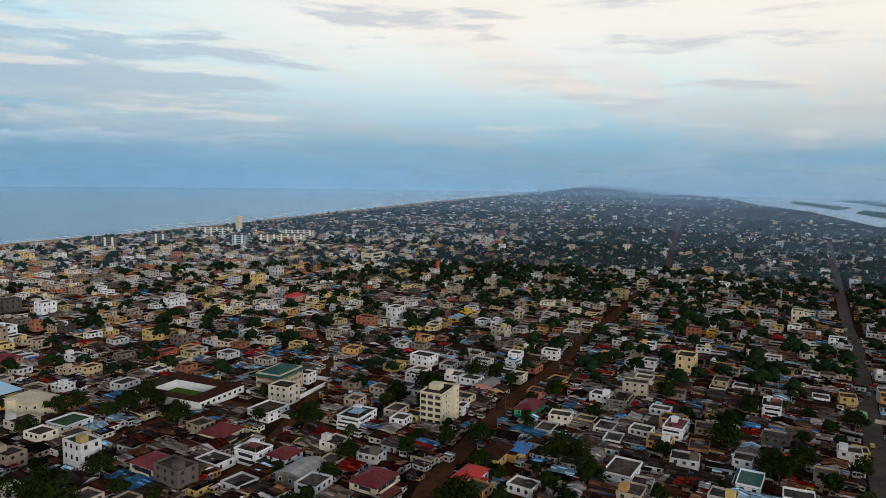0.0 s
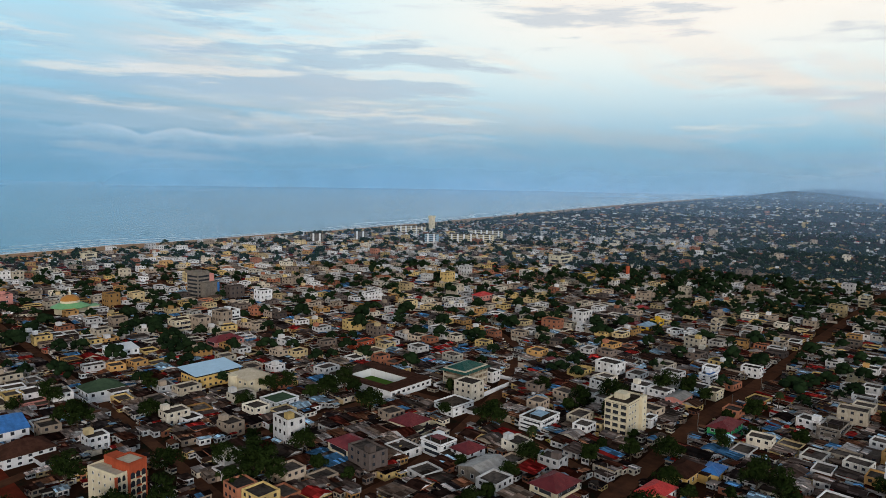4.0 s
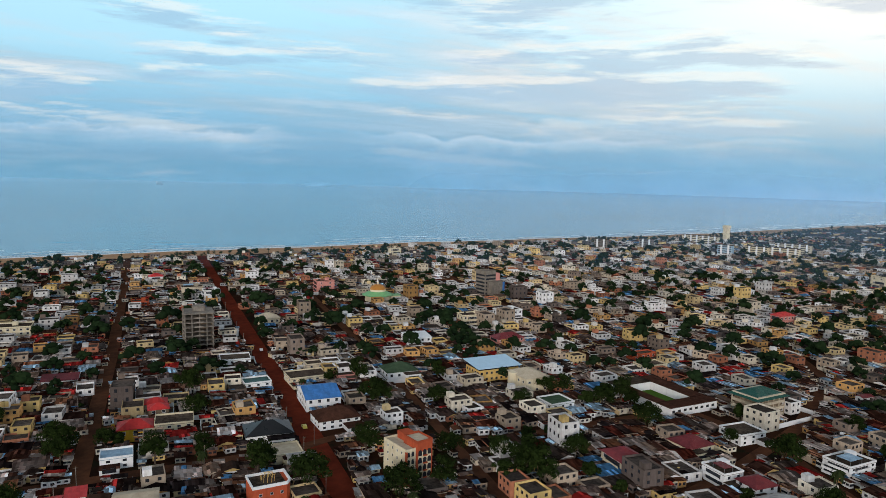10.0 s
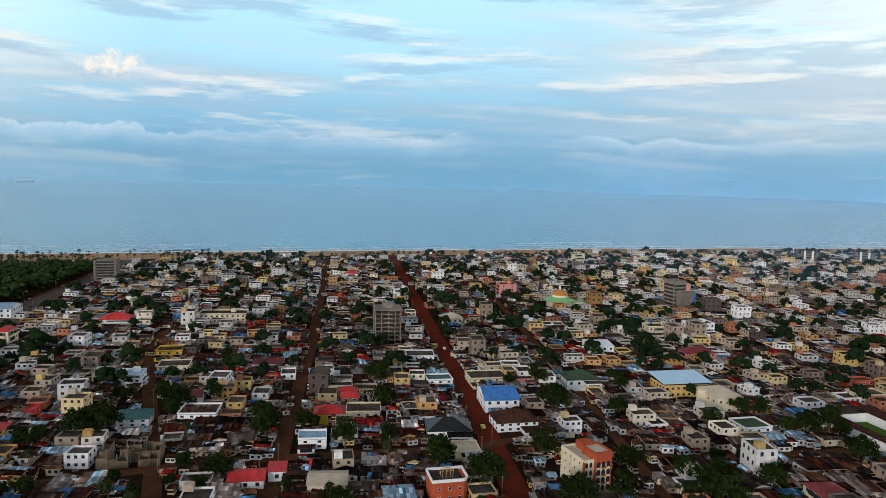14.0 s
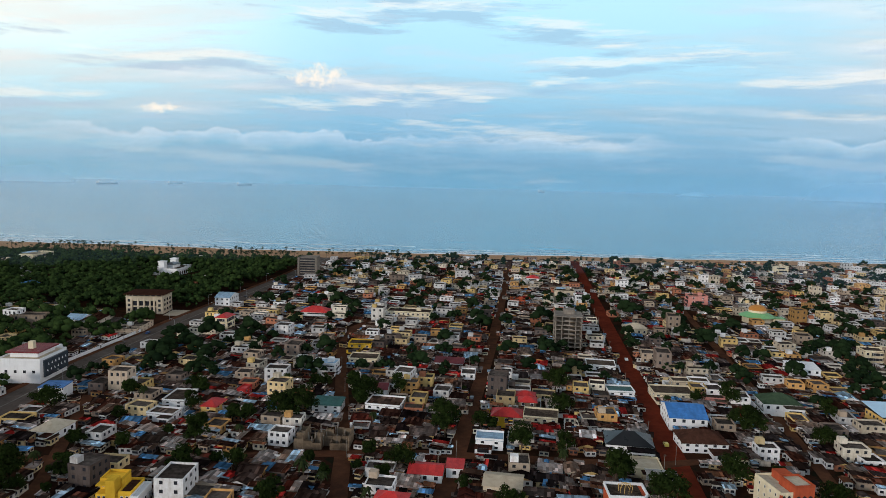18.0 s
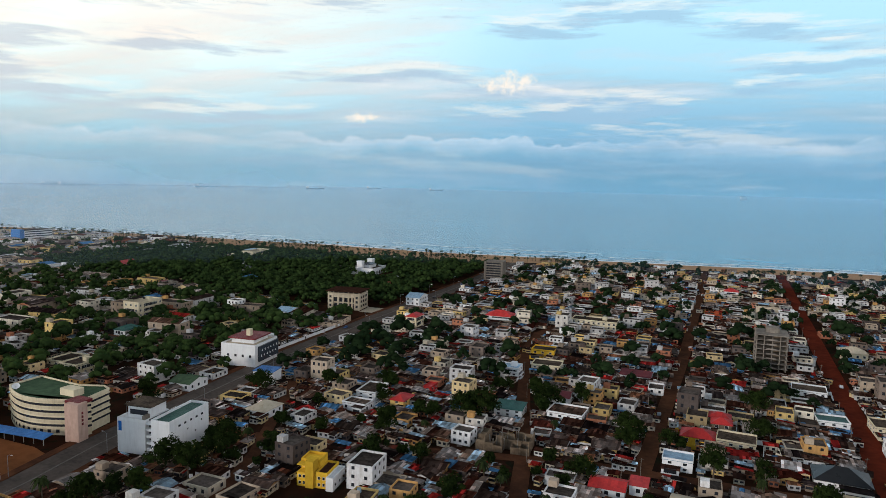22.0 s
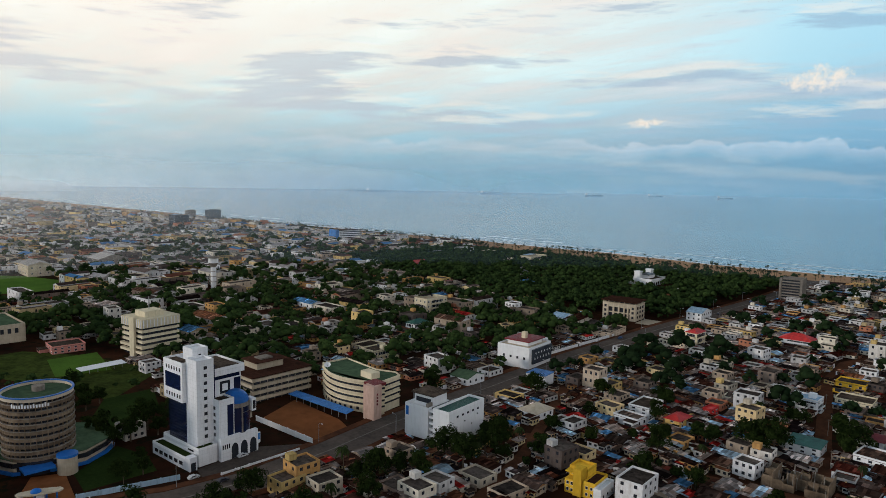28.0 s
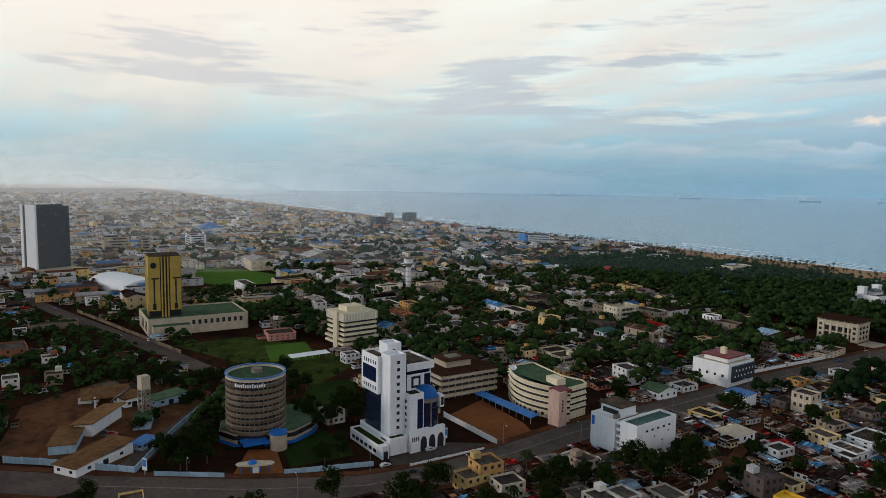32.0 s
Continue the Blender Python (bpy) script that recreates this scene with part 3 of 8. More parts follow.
def ground_mesh():
    g = Geo()
    xs = sorted(set(list(range(-6000, 6001, 250)) + list(range(-1000, 1601, 50))))
    cols = []
    for x in xs:
        s = shore(x) + 4 * math.sin(x * 0.021) + 3 * math.sin(x * 0.053)
        inner = float(np.interp(x, (-300, -150), (98, 72))) + 6 * math.sin(x * 0.013)
        ys = [(-6000, 0), (-2500, 0), (-1000, 0), (-400, 0), (0, 0), (s * 0.35, 0), (s * 0.55, 0), (s * 0.72, 0), (s * 0.82, 0), (s - inner, 0), (s - inner * 0.7 + 5 * math.sin(x * 0.04), 0.1), (s - 26, -0.3), (s - 4, -1.7), (s + 60, -5), (7000, -6)]
        cols.append([(x, y, z + rise(x, y)) for y, z in ys])
    k = len(cols[0])
    for c in cols:
        g.v.extend(c)
    for i in range(len(xs) - 1):
        for j in range(k - 1):
            g.f.append((i * k + j, (i + 1) * k + j, (i + 1) * k + j + 1, i * k + j + 1))
            g.m.append(1 if j >= 9 else 0)
    return g


ground = tagged(new("ground", ground_mesh().mesh("ground", [earth, sand])), "brown town earth running down to a sandy beach", "ground", kind="structure")


def sea_mesh():
    g = Geo()
    xs = sorted(set(list(range(-6000, 6001, 250)) + list(range(-1000, 1601, 50)) + [-18000, -12000, -8000, 8000, 12000, 18000]))
    for x in xs:
        g.v.extend([(x, shore(x) - 14, -1.5), (x, 18000, -1.5)])
    for i in range(len(xs) - 1):
        g.f.append((2 * i, 2 * i + 2, 2 * i + 3, 2 * i + 1))
        g.m.append(0)
    return g


sea = tagged(new("sea", sea_mesh().mesh("sea", sea_water)), "calm blue-grey sea with low swell", "sea", kind="structure")


def breaker_mesh(rng, off, width, x0, x1, gap):
    """Long smooth rolls of foam along the shore, tapering at both ends."""
    g = Geo()
    x = x0
    while x < x1:
        length = rng.uniform(90, 330)
        n = int(length / 7) + 3
        amp, drift, ph = rng.uniform(0.45, 1.0), rng.uniform(-5, 5) if off > 5 else rng.uniform(-1.5, 1.5), rng.uniform(0, 6)
        rows = []
        for i in range(n):
            u = i / (n - 1)
            px = x + u * length
            wv = width * amp * (math.sin(math.pi * u) ** 0.6 + 0.04) * (0.78 + 0.22 * math.sin(px * 0.11 + ph) + rng.uniform(-0.1, 0.1))
            py = shore(px) + off + drift + 4 * math.sin(px * 0.021) + 3 * math.sin(px * 0.053) + 1.2 * math.sin(px * 0.09 + ph)
            rows.append([(px, py - wv / 2, -1.49), (px, py - wv * 0.1, -1.2), (px, py + wv / 2, -1.49)])
        b = len(g.v)
        for r in rows:
            g.v.extend(r)
        for i in range(n - 1):
            for j in (0, 1):
                g.f.append((b + i * 3 + j, b + i * 3 + 3 + j, b + i * 3 + 4 + j, b + i * 3 + 1 + j))
                g.m.append(0)
        x += length + (rng.uniform(-0.25, 0.05) * length if gap == 0 else rng.uniform(0.2, 1.0) * gap)
    return g


wave_rng = random.Random(5)
for off, width, gap in ((-10, 12, 0), (-2, 11, 0), (12, 9, 240), (24, 9, 190), (46, 6, 420), (78, 4, 700)):
    w = new("breaker", breaker_mesh(wave_rng, off, width, -4200, 3200, gap).mesh("breaker", foam))
    tagged(w, "white line of surf breaking along the beach", "surf", kind="stuff")


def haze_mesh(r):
    """A see-through curtain r metres off, standing in for haze over sea and country."""
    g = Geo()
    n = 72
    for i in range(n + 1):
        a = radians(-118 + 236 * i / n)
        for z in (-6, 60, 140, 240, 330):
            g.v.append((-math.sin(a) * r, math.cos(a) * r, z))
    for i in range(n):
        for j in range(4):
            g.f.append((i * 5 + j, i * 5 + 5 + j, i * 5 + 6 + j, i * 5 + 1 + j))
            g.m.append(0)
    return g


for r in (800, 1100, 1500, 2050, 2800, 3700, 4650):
    tagged(new("haze_sheet", haze_mesh(r).mesh("haze_sheet", haze)), "see-through curtain carrying the blue-grey haze of distance", "haze", kind="structure")


def ribbon(points, width, z, mat_, name, label, category="road"):
    """A road with a low thickness, following its middle line."""
    pts = [Vector(p) for p in points]
    g = Geo()
    for i, p in enumerate(pts):
        t = (pts[min(i + 1, len(pts) - 1)] - pts[max(i - 1, 0)]).normalized()
        nrm = Vector((-t.y, t.x)) * width / 2
        a, b = p + nrm, p - nrm
        g.v.extend([(a.x, a.y, z + rise(*a)), (b.x, b.y, z + rise(*b)), (a.x, a.y, -0.3), (b.x, b.y, -0.3)])
    for i in range(len(pts) - 1):
        k = 4 * i
        for q in ((k + 1, k + 5, k + 4, k), (k, k + 4, k + 6, k + 2), (k + 5, k + 1, k + 3, k + 7)):
            g.f.append(q)
            g.m.append(0)
    return tagged(new(name, g.mesh(name, mat_)), label, category, kind="structure")


# ---- streets: middle line, width, height of the bed, material, name, label ----
STREETS = [
    ([(58, 120), (60, 220), (61, 340), (61, 600), (61, 905)], 10, 0.06, laterite, "road_red", "straight red laterite street running down to the beach"),
    ([(-27, 150), (-24, 270), (-20, 450), (-20, 650), (-22, 880)], 7, 0.07, dirt, "road_earth", "brown unpaved street between houses"),
    ([(-45, 150), (-67, 250), (-113, 416), (-118, 470), (-92, 560), (-80, 800)], 6.5, 0.08, dirt, "road_lane", "brown unpaved lane between houses"),
    ([(108, 180), (117, 300), (125, 450), (136, 700), (140, 900)], 5, 0.09, dirt, "road_back", "narrow earth street between tin roofs"),
    ([(-205, 224), (-134, 238), (-48, 260), (52, 265), (73, 273), (132, 247), (226, 250)], 6, 0.10, dirt, "road_cross", "brown earth cross street between houses"),
    ([(20, 150), (110, 172), (165, 177), (199, 187), (265, 213), (345, 260), (390, 330)], 6, 0.11, dirt, "road_cross_east", "brown earth street between compounds"),
    ([(140, 95), (206, 115), (307, 127), (364, 127), (474, 134), (842, 153), (1118, 196), (2000, 330)], 8, 0.12, dirt, "road_long", "long earth street lined with low houses"),
    ([(220, -28), (289, -27), (519, -28), (597, -25), (1400, -20)], 8.5, 0.13, asphalt, "road_paved", "worn grey paved street"),
    ([(205, 40), (212, 114), (226, 164), (240, 205), (228, 293), (258, 392), (290, 620), (320, 960)], 5.5, 0.14, dirt, "road_side", "earth side street"),
    ([(-135, 60), (-140, 140), (-165, 215), (-205, 300)], 5, 0.15, dirt, "road_corner", "short reddish earth lane"),
]
BOULEVARD = [(-420, -215), (-330, -90), (-263, 8), (-236, 54), (-219, 93), (-215, 123), (-219, 160), (-225, 194), (-231, 265), (-238, 350), (-241, 460), (-239, 683), (-243, 780), (-246, 840)]
AXIS = [(-1300, -215), (-900, -88), (-752, -41), (-600, 6), (-451, 56), (-379, 78), (-345, 92)]
LINK = [(-356, 78), (-300, 40), (-258, 12)]
for pts, width, z, m, name, label in STREETS:
    ribbon(pts, width, z, m, name, label)
ribbon(BOULEVARD, 17, 0.16, asphalt, "road_boulevard", "two-way asphalt boulevard running to the sea")
ribbon(AXIS, 12, 0.17, asphalt, "road_axis", "straight asphalt road between office grounds")
ribbon(LINK, 9, 0.18, asphalt, "road_link", "short asphalt side road")
ROADS = [(p, w) for p, w, *_ in STREETS] + [(BOULEVARD, 22), (AXIS, 16), (LINK, 12)]


def road_gap(x, y):
    """Distance from the nearest road's edge."""
    best = 1e9
    for pts, w in ROADS:
        for (ax, ay), (bx, by) in zip(pts, pts[1:]):
            dx, dy = bx - ax, by - ay
            u = max(0.0, min(1.0, ((x - ax) * dx + (y - ay) * dy) / (dx * dx + dy * dy)))
            best = min(best, math.hypot(x - ax - u * dx, y - ay - u * dy) - w / 2)
    return best


TAKEN = []          # x, y, half width, half depth of what stands


def free(x, y, r):
    return all(abs(x - a) > b + r or abs(y - c) > d + r for a, c, b, d in TAKEN)


# ---- trees ----
def crown_arrays(rng, clumps, quads, size, rx, rz, z0):
    """Leaf cards round many small clumps: an uneven crown with gaps."""
    v = []
    cs = []
    for i in range(clumps):
        a, u = rng.uniform(0, 2 * math.pi), rng.uniform(0.15, 1.0)
        h = rng.uniform(-0.5, 1.0)
        r = rx * u * math.sqrt(max(0.05, 1 - 0.75 * h * h)) * rng.uniform(0.75, 1.15)
        cs.append((r * math.cos(a), r * math.sin(a), z0 + rz * h * rng.uniform(0.8, 1.1), rng.uniform(0.24, 0.42) * rx))
    for i in range(quads):
        cx, cy, cz, cr = cs[i % clumps]
        d = Vector((rng.gauss(0, 1), rng.gauss(0, 1), rng.gauss(0.25, 0.8))).normalized()
        c = Vector((cx, cy, cz)) + d * cr * rng.uniform(0.6, 1.05)
        n = (d + Vector((rng.gauss(0, 0.28), rng.gauss(0, 0.28), rng.gauss(0.25, 0.28)))).normalized()
        t = n.orthogonal().normalized()
        t.rotate(Matrix.Rotation(rng.uniform(0, 6.28), 3, n))
        b = n.cross(t)
        s = size * rng.uniform(0.6, 1.25)
        v.append([c - t * s + b * s * 0.15, c - b * s * 0.5, c + t * s - n * s * 0.2, c + b * s * 0.55])
    return np.array([[tuple(p) for p in q] for q in v])


ICO = bmesh.new()
bmesh.ops.create_icosphere(ICO, subdivisions=1, radius=1.0)
ICO_V = np.array([tuple(v.co) for v in ICO.verts])
ICO_F = np.array([[v.index for v in f.verts] for f in ICO.faces])
ICO.free()


def clump_crown(rng, clumps, rx, rz, z0, cards, size):
    """A broad crown of lumpy leaf clumps with loose sprays between them: vertices and triangles."""
    vs, fs, n = [], [], 0
    spots = []
    for i in range(clumps):
        a, u = i * 2.4 + rng.uniform(-0.5, 0.5), math.sqrt((i + 0.3) / clumps)
        h = rng.uniform(-0.15, 0.35) + 0.75 * (1 - u * u)
        c = np.array((rx * 0.74 * u * math.cos(a), rx * 0.74 * u * math.sin(a), z0 + rz * h))
        r = rx * rng.uniform(0.26, 0.42)
        k = np.array([[r * rng.uniform(0.78, 1.22)] for _ in ICO_V])
        v = ICO_V * k * np.array((1.05, 1.05, 0.78)) + c
        vs.append(v), fs.append(ICO_F + n)
        n += len(v)
        spots.append((c, r))
    for i in range(cards):
        c, r = spots[i % clumps]
        d = Vector((rng.gauss(0, 1), rng.gauss(0, 1), rng.gauss(0.3, 0.7))).normalized()
        q = Vector(c) + d * r * rng.uniform(0.9, 1.18)
        t = (d + Vector((rng.gauss(0, 0.5), rng.gauss(0, 0.5), rng.gauss(0, 0.5)))).orthogonal().normalized()
        b = d.cross(t).normalized()
        s = size * rng.uniform(0.6, 1.3)
        vs.append(np.array([tuple(q - t * s), tuple(q + t * s * 0.8 + b * s * 0.4), tuple(q + b * s * 0.9 + d * s * 0.4)]))
        fs.append(np.array([[n, n + 1, n + 2]]))
        n += 3
    return np.concatenate(vs), np.concatenate(fs)


def cards_as_tris(q):
    """An array of quads (n, 4, 3) as vertices and triangles."""
    n = len(q)
    k = np.arange(n)[:, None] * 4
    return q.reshape(-1, 3), np.concatenate([k + np.array([[0, 1, 2]]), k + np.array([[0, 2, 3]])])


def tris_mesh(name, v, f, mat_):
    n = len(f)
    me = bpy.data.meshes.new(name)
    me.vertices.add(len(v)), me.loops.add(3 * n), me.polygons.add(n)
    me.vertices.foreach_set("co", v.reshape(-1).astype(np.float32))
    me.loops.foreach_set("vertex_index", f.reshape(-1).astype(np.int32))
    me.polygons.foreach_set("loop_start", np.arange(0, 3 * n, 3, dtype=np.int32))
    me.polygons.foreach_set("use_smooth", np.ones(n, dtype=bool))
    me.materials.append(mat_)
    me.update(calc_edges=True)
    return me


def quads_mesh(name, q, mat_):
    """A mesh from an array of quads (n, 4, 3)."""
    n = len(q)
    me = bpy.data.meshes.new(name)
    me.vertices.add(4 * n), me.loops.add(4 * n), me.polygons.add(n)
    me.vertices.foreach_set("co", q.reshape(-1).astype(np.float32))
    me.loops.foreach_set("vertex_index", np.arange(4 * n, dtype=np.int32))
    me.polygons.foreach_set("loop_start", np.arange(0, 4 * n, 4, dtype=np.int32))
    me.materials.append(mat_)
    me.update(calc_edges=True)
    return me


def limb(g, a, b, r0, r1, n=6, mi=0):
    """A tapered round bar between two points."""
    a, b = Vector(a), Vector(b)
    d = (b - a).normalized()
    t = d.orthogonal().normalized()
    u = d.cross(t)
    k = len(g.v)
    for p, r in ((a, r0), (b, r1)):
        for i in range(n):
            an = 2 * math.pi * i / n
            g.v.append(tuple(p + t * r * math.cos(an) + u * r * math.sin(an)))
    for i in range(n):
        j = (i + 1) % n
        g.f.append((k + i, k + j, k + n + j, k + n + i))
        g.m.append(mi)
    return g


def tree_parts(rng, h, rx):
    g = Geo()
    fork = h * 0.38
    limb(g, (0, 0, -0.3), (0.1, 0.1, fork), 0.32, 0.22, 7)
    for i in range(5):
        a = i * 1.26 + rng.uniform(-0.3, 0.3)
        limb(g, (0.1, 0.1, fork * rng.uniform(0.8, 1.0)), (rx * 0.6 * math.cos(a), rx * 0.6 * math.sin(a), h * rng.uniform(0.6, 0.85)), 0.16, 0.05, 5)
    return g.mesh("trunk", bark), quads_mesh("crown", crown_arrays(rng, 26, 2400, 0.40, rx, h * 0.34, h * 0.64), leaf)


def palm_parts(rng, h):
    g = Geo()
    prev = Vector((0, 0, -0.3))
    bend = rng.uniform(-0.9, 0.9)
    for i in range(1, 6):
        u = i / 5
        p = Vector((bend * u * u, 0.4 * bend * u, h * u))
        limb(g, prev, p, 0.24 - 0.1 * (u - 0.2), 0.24 - 0.1 * u, 6)
        prev = p
    q = []
    for i in range(20):
        a = i * 2.4
        up = rng.uniform(-0.25, 0.75)
        length = rng.uniform(2.4, 3.4)
        d = Vector((math.cos(a), math.sin(a), 0))
        side = Vector((-math.sin(a), math.cos(a), 0))
        pts = []
        for j in range(6):
            u = j / 5
            pts.append(prev + d * length * u * (1 - 0.18 * u) + Vector((0, 0, length * (up * u - 0.95 * u * u))))
        for j in range(5):
            w0, w1 = 0.5 * math.sin(math.pi * (0.12 + 0.8 * j / 5)), 0.5 * math.sin(math.pi * (0.12 + 0.8 * (j + 1) / 5))
            for s in (-1, 1):
                drop = Vector((0, 0, -0.22))
                q.append([pts[j], pts[j + 1], pts[j + 1] + s * side * w1 + drop, pts[j] + s * side * w0 + drop])
    return g.mesh("trunk", bark), quads_mesh("fronds", np.array([[tuple(p) for p in k] for k in q]), frond)


tree_rng = random.Random(11)
TREES = [tree_parts(tree_rng, h, r) for h, r in ((7.5, 3.6), (9.0, 4.6), (6.0, 3.0), (10.5, 4.2), (8.0, 5.2), (5.0, 2.4))]
PALMS = [palm_parts(tree_rng, h) for h in (8.5, 10.5, 7.0)]
FAR_CROWNS = [clump_crown(tree_rng, 11, r, h * 0.40, h * 0.50, 90, 0.55) for h, r in ((8.5, 4.2), (10, 4.8), (6.5, 3.4), (9, 5.4))]
MID_CROWNS = [clump_crown(tree_rng, 6, r, h * 0.40, h * 0.50, 22, 0.8) for h, r in ((8.5, 4.2), (10, 4.8), (6.5, 3.4), (9, 5.4), (7.5, 3.9))]
FAR_LOW = [clump_crown(tree_rng, 2, r, h * 0.36, h * 0.40, 6, 1.3) for h, r in ((8, 4.5), (10, 5.5), (6.5, 4.0))]
FAR_PALMS = [cards_as_tris(np.concatenate([np.array([[tuple(me.vertices[4 * i + k].co) for k in range(4)] for i in range(0, len(me.polygons), 2)]),
                                           np.array([[(-0.3, 0, 0), (0.3, 0, 0), (0.2, 0, 8), (-0.2, 0, 8)], [(0, -0.3, 0), (0, 0.3, 0), (0, 0.2, 8), (0, -0.2, 8)]])])) for _, me in PALMS[:1]]


def plant(x, y, kind, scale=1.0, yaw=0.0, z=0.0):
    trunk, top = kind
    is_palm = kind in PALMS
    t = thing("palm_tree" if is_palm else "tree", "tall palm with drooping fronds over the roofs" if is_palm else "dark green leafy tree between houses", "tree",
              pose(x, y, z, 0, 0, yaw) @ Matrix.Diagonal((scale, scale, scale, 1)), group="trees among the houses")
    part("trunk", trunk, None, t)
    part("fronds" if is_palm else "crown", top, None, t)
    return t


def grove(name, label, spots, kinds, mat_, rng):
    """Many trees joined: a crown at each spot (x, y, scale)."""
    vs, fs, n = [], [], 0
    for x, y, s in spots:
        a = rng.uniform(0, 6.28)
        c, k = math.cos(a) * s, math.sin(a) * s
        v, f = kinds[rng.randrange(len(kinds))]
        r = np.empty_like(v)
        r[:, 0] = v[:, 0] * c - v[:, 1] * k + x
        r[:, 1] = v[:, 0] * k + v[:, 1] * c + y
        r[:, 2] = v[:, 2] * s * rng.uniform(0.85, 1.2) + rise(x, y)
        vs.append(r), fs.append(f + n)
        n += len(v)
    if vs:
        return tagged(new(name, tris_mesh(name, np.concatenate(vs), np.concatenate(fs), mat_)), label, "trees", kind="stuff")


# ---- common houses, built once each and then set down again and again ----
HOUSES = []


def low_house(w, d, h, roof_kind, roof_mat, label):
    t = thing("house", label, "house", group="houses of the town")
    w, d, h = w * 0.92, d * 0.96, h * 0.84
    if roof_kind == "gable":
        rise_ = d * 0.16
        part("wall", gable_walls(w, d, h, rise_), paint, t)
        part("roof", gable(w, d, h + 0.02, rise_), roof_mat, t)
    elif roof_kind == "hip":
        part("wall", Geo().box(-w / 2, -d / 2, 0, w / 2, d / 2, h), paint, t)
        part("roof", hip(w, d, h + 0.2, d * 0.24), roof_mat, t)
    elif roof_kind == "mono":
        part("wall", Geo().box(-w / 2, -d / 2, 0, w / 2, d / 2, h), paint, t)
        part("roof", mono(w, d, h + 0.1, h + 0.1 + d * 0.1), roof_mat, t)
    else:
        part("wall", Geo().box(-w / 2, -d / 2, 0, w / 2, d / 2, h), paint, t)
        flat_roof(t, w, d, h, paint, roof_mat, lip=0.8)
    windows(t, w, d, 0.2, 1, h - 0.3, gap=4.0, size=(1.5, 1.35), sides=(0, 1, 3))
    part("porch_roof", mono(w * 0.45, 1.7, h * 0.72, h * 0.86, over=0.1), roof_mat if roof_kind != "flat" else tin, t, m=pose(w * 0.2, -d / 2 - 0.98, 0))
    door = part("door", Geo().box(-0.5, -d / 2 - 0.06, 0, 0.5, -d / 2 + 0.02, 2.05), tile_brown, t)
    part("door_handle", Geo().box(0.32, -d / 2 - 0.12, 0.98, 0.42, -d / 2 - 0.061, 1.04), metal_grey, door)
    HOUSES.append((t, max(w, d) / 2 + 0.3, 1))
    return t


def tall_house(w, d, floors, wall, roof_mat, label, hip_roof=None, balcony=True, stair=True):
    t = thing("house", label, "house", group="houses of the town")
    w, d = w * 0.84, d * 0.84
    st = 2.75
    h = floors * st + 0.2
    part("wall", Geo().box(-w / 2, -d / 2, 0, w / 2, d / 2, h), wall, t)
    if hip_roof:
        part("roof", hip(w, d, h + 0.2, min(w, d) * 0.26), hip_roof, t)
    else:
        flat_roof(t, w, d, h, wall, roof_mat, lip=0.95)
        if stair:
            part("stair_head", Geo().box(-w / 2 + 0.6, d / 2 - 3.6, h + 0.151, -w / 2 + 3.6, d / 2 - 0.6, h + 2.5), wall, t)
        tank = part("water_tank", Geo().cyl(w / 4, d / 4, h + 0.151, h + 1.6, 0.7, 12), black if w > 10 else tin_pale, t)
        part("tank_lid", Geo().cyl(w / 4, d / 4, h + 1.601, h + 1.7, 0.3, 10), metal_grey, tank)
    for fl in range(1, floors):
        g = Geo().box(-w / 2 - 0.05, -d / 2 - 0.05, fl * st - 0.1, w / 2 + 0.05, d / 2 + 0.05, fl * st + 0.12)
        part("floor_band", g, wall, t)
        if balcony:
            bw = w * 0.62
            g = Geo().box(-bw / 2, -d / 2 - 1.3, fl * st - 0.12, bw / 2, -d / 2 - 0.06, fl * st + 0.02)
            rail = Geo()
            for x in (-bw / 2, bw / 2 - 0.1):
                rail.box(x, -d / 2 - 1.3, fl * st + 0.021, x + 0.1, -d / 2 - 0.06, fl * st + 0.9)
            rail.box(-bw / 2 + 0.1, -d / 2 - 1.3, fl * st + 0.021, bw / 2 - 0.1, -d / 2 - 1.2, fl * st + 0.9)
            part("balustrade", rail, wall, part("balcony", g, wall, t))
    windows(t, w, d, 0.1, floors, st, gap=3.2, size=(1.7, 1.5), sides=(0, 1, 3))
    HOUSES.append((t, max(w, d) / 2 + 0.3, floors))
    return t


def compound(w, d, label):
    """Rooms under rusty tin round a yard, with a block wall."""
    t = thing("house", label, "house", group="houses of the town")
    w, d = w * 0.9, d * 0.9
    a = d * 0.36
    g = Geo().box(-w / 2, d / 2 - a, 0, w / 2, d / 2, 2.6)
    part("wall", g, paint, t)
    part("roof", mono(w, a, 2.65, 3.3), tin, t, m=pose(0, d / 2 - a / 2, 0, 0, 0, 0))
    b = w * 0.34
    part("wing_wall", Geo().box(-w / 2, -d / 2, 0, -w / 2 + b, d / 2 - a - 0.5, 2.4), paint, t)
    part("wing_roof", mono(d - a - 0.9, b, 2.45, 3.0), tin, t, m=pose(-w / 2 + b / 2, -a / 2 - 0.25, 0, 0, 0, -90))
    g = Geo().box(-w / 2 + b + 0.02, -d / 2, 0, w / 2 - 0.2, -d / 2 + 0.2, 1.9)
    g.box(w / 2 - 0.2, -d / 2, 0, w / 2, d / 2 - a - 0.02, 1.9)
    part("yard_wall", g, block_wall, t)
    part("lean_to_roof", mono(w * 0.3, d * 0.22, 2.0, 2.3), tin_grey, t, m=pose(w * 0.28, -d * 0.05, 0, 0, 0, 180))
    for s in (-w / 4, w / 5):
        part("window", WIN, None, t, m=pose(s, d / 2 - a, 1.5))
    HOUSES.append((t, max(w, d) / 2, 1))
    return t


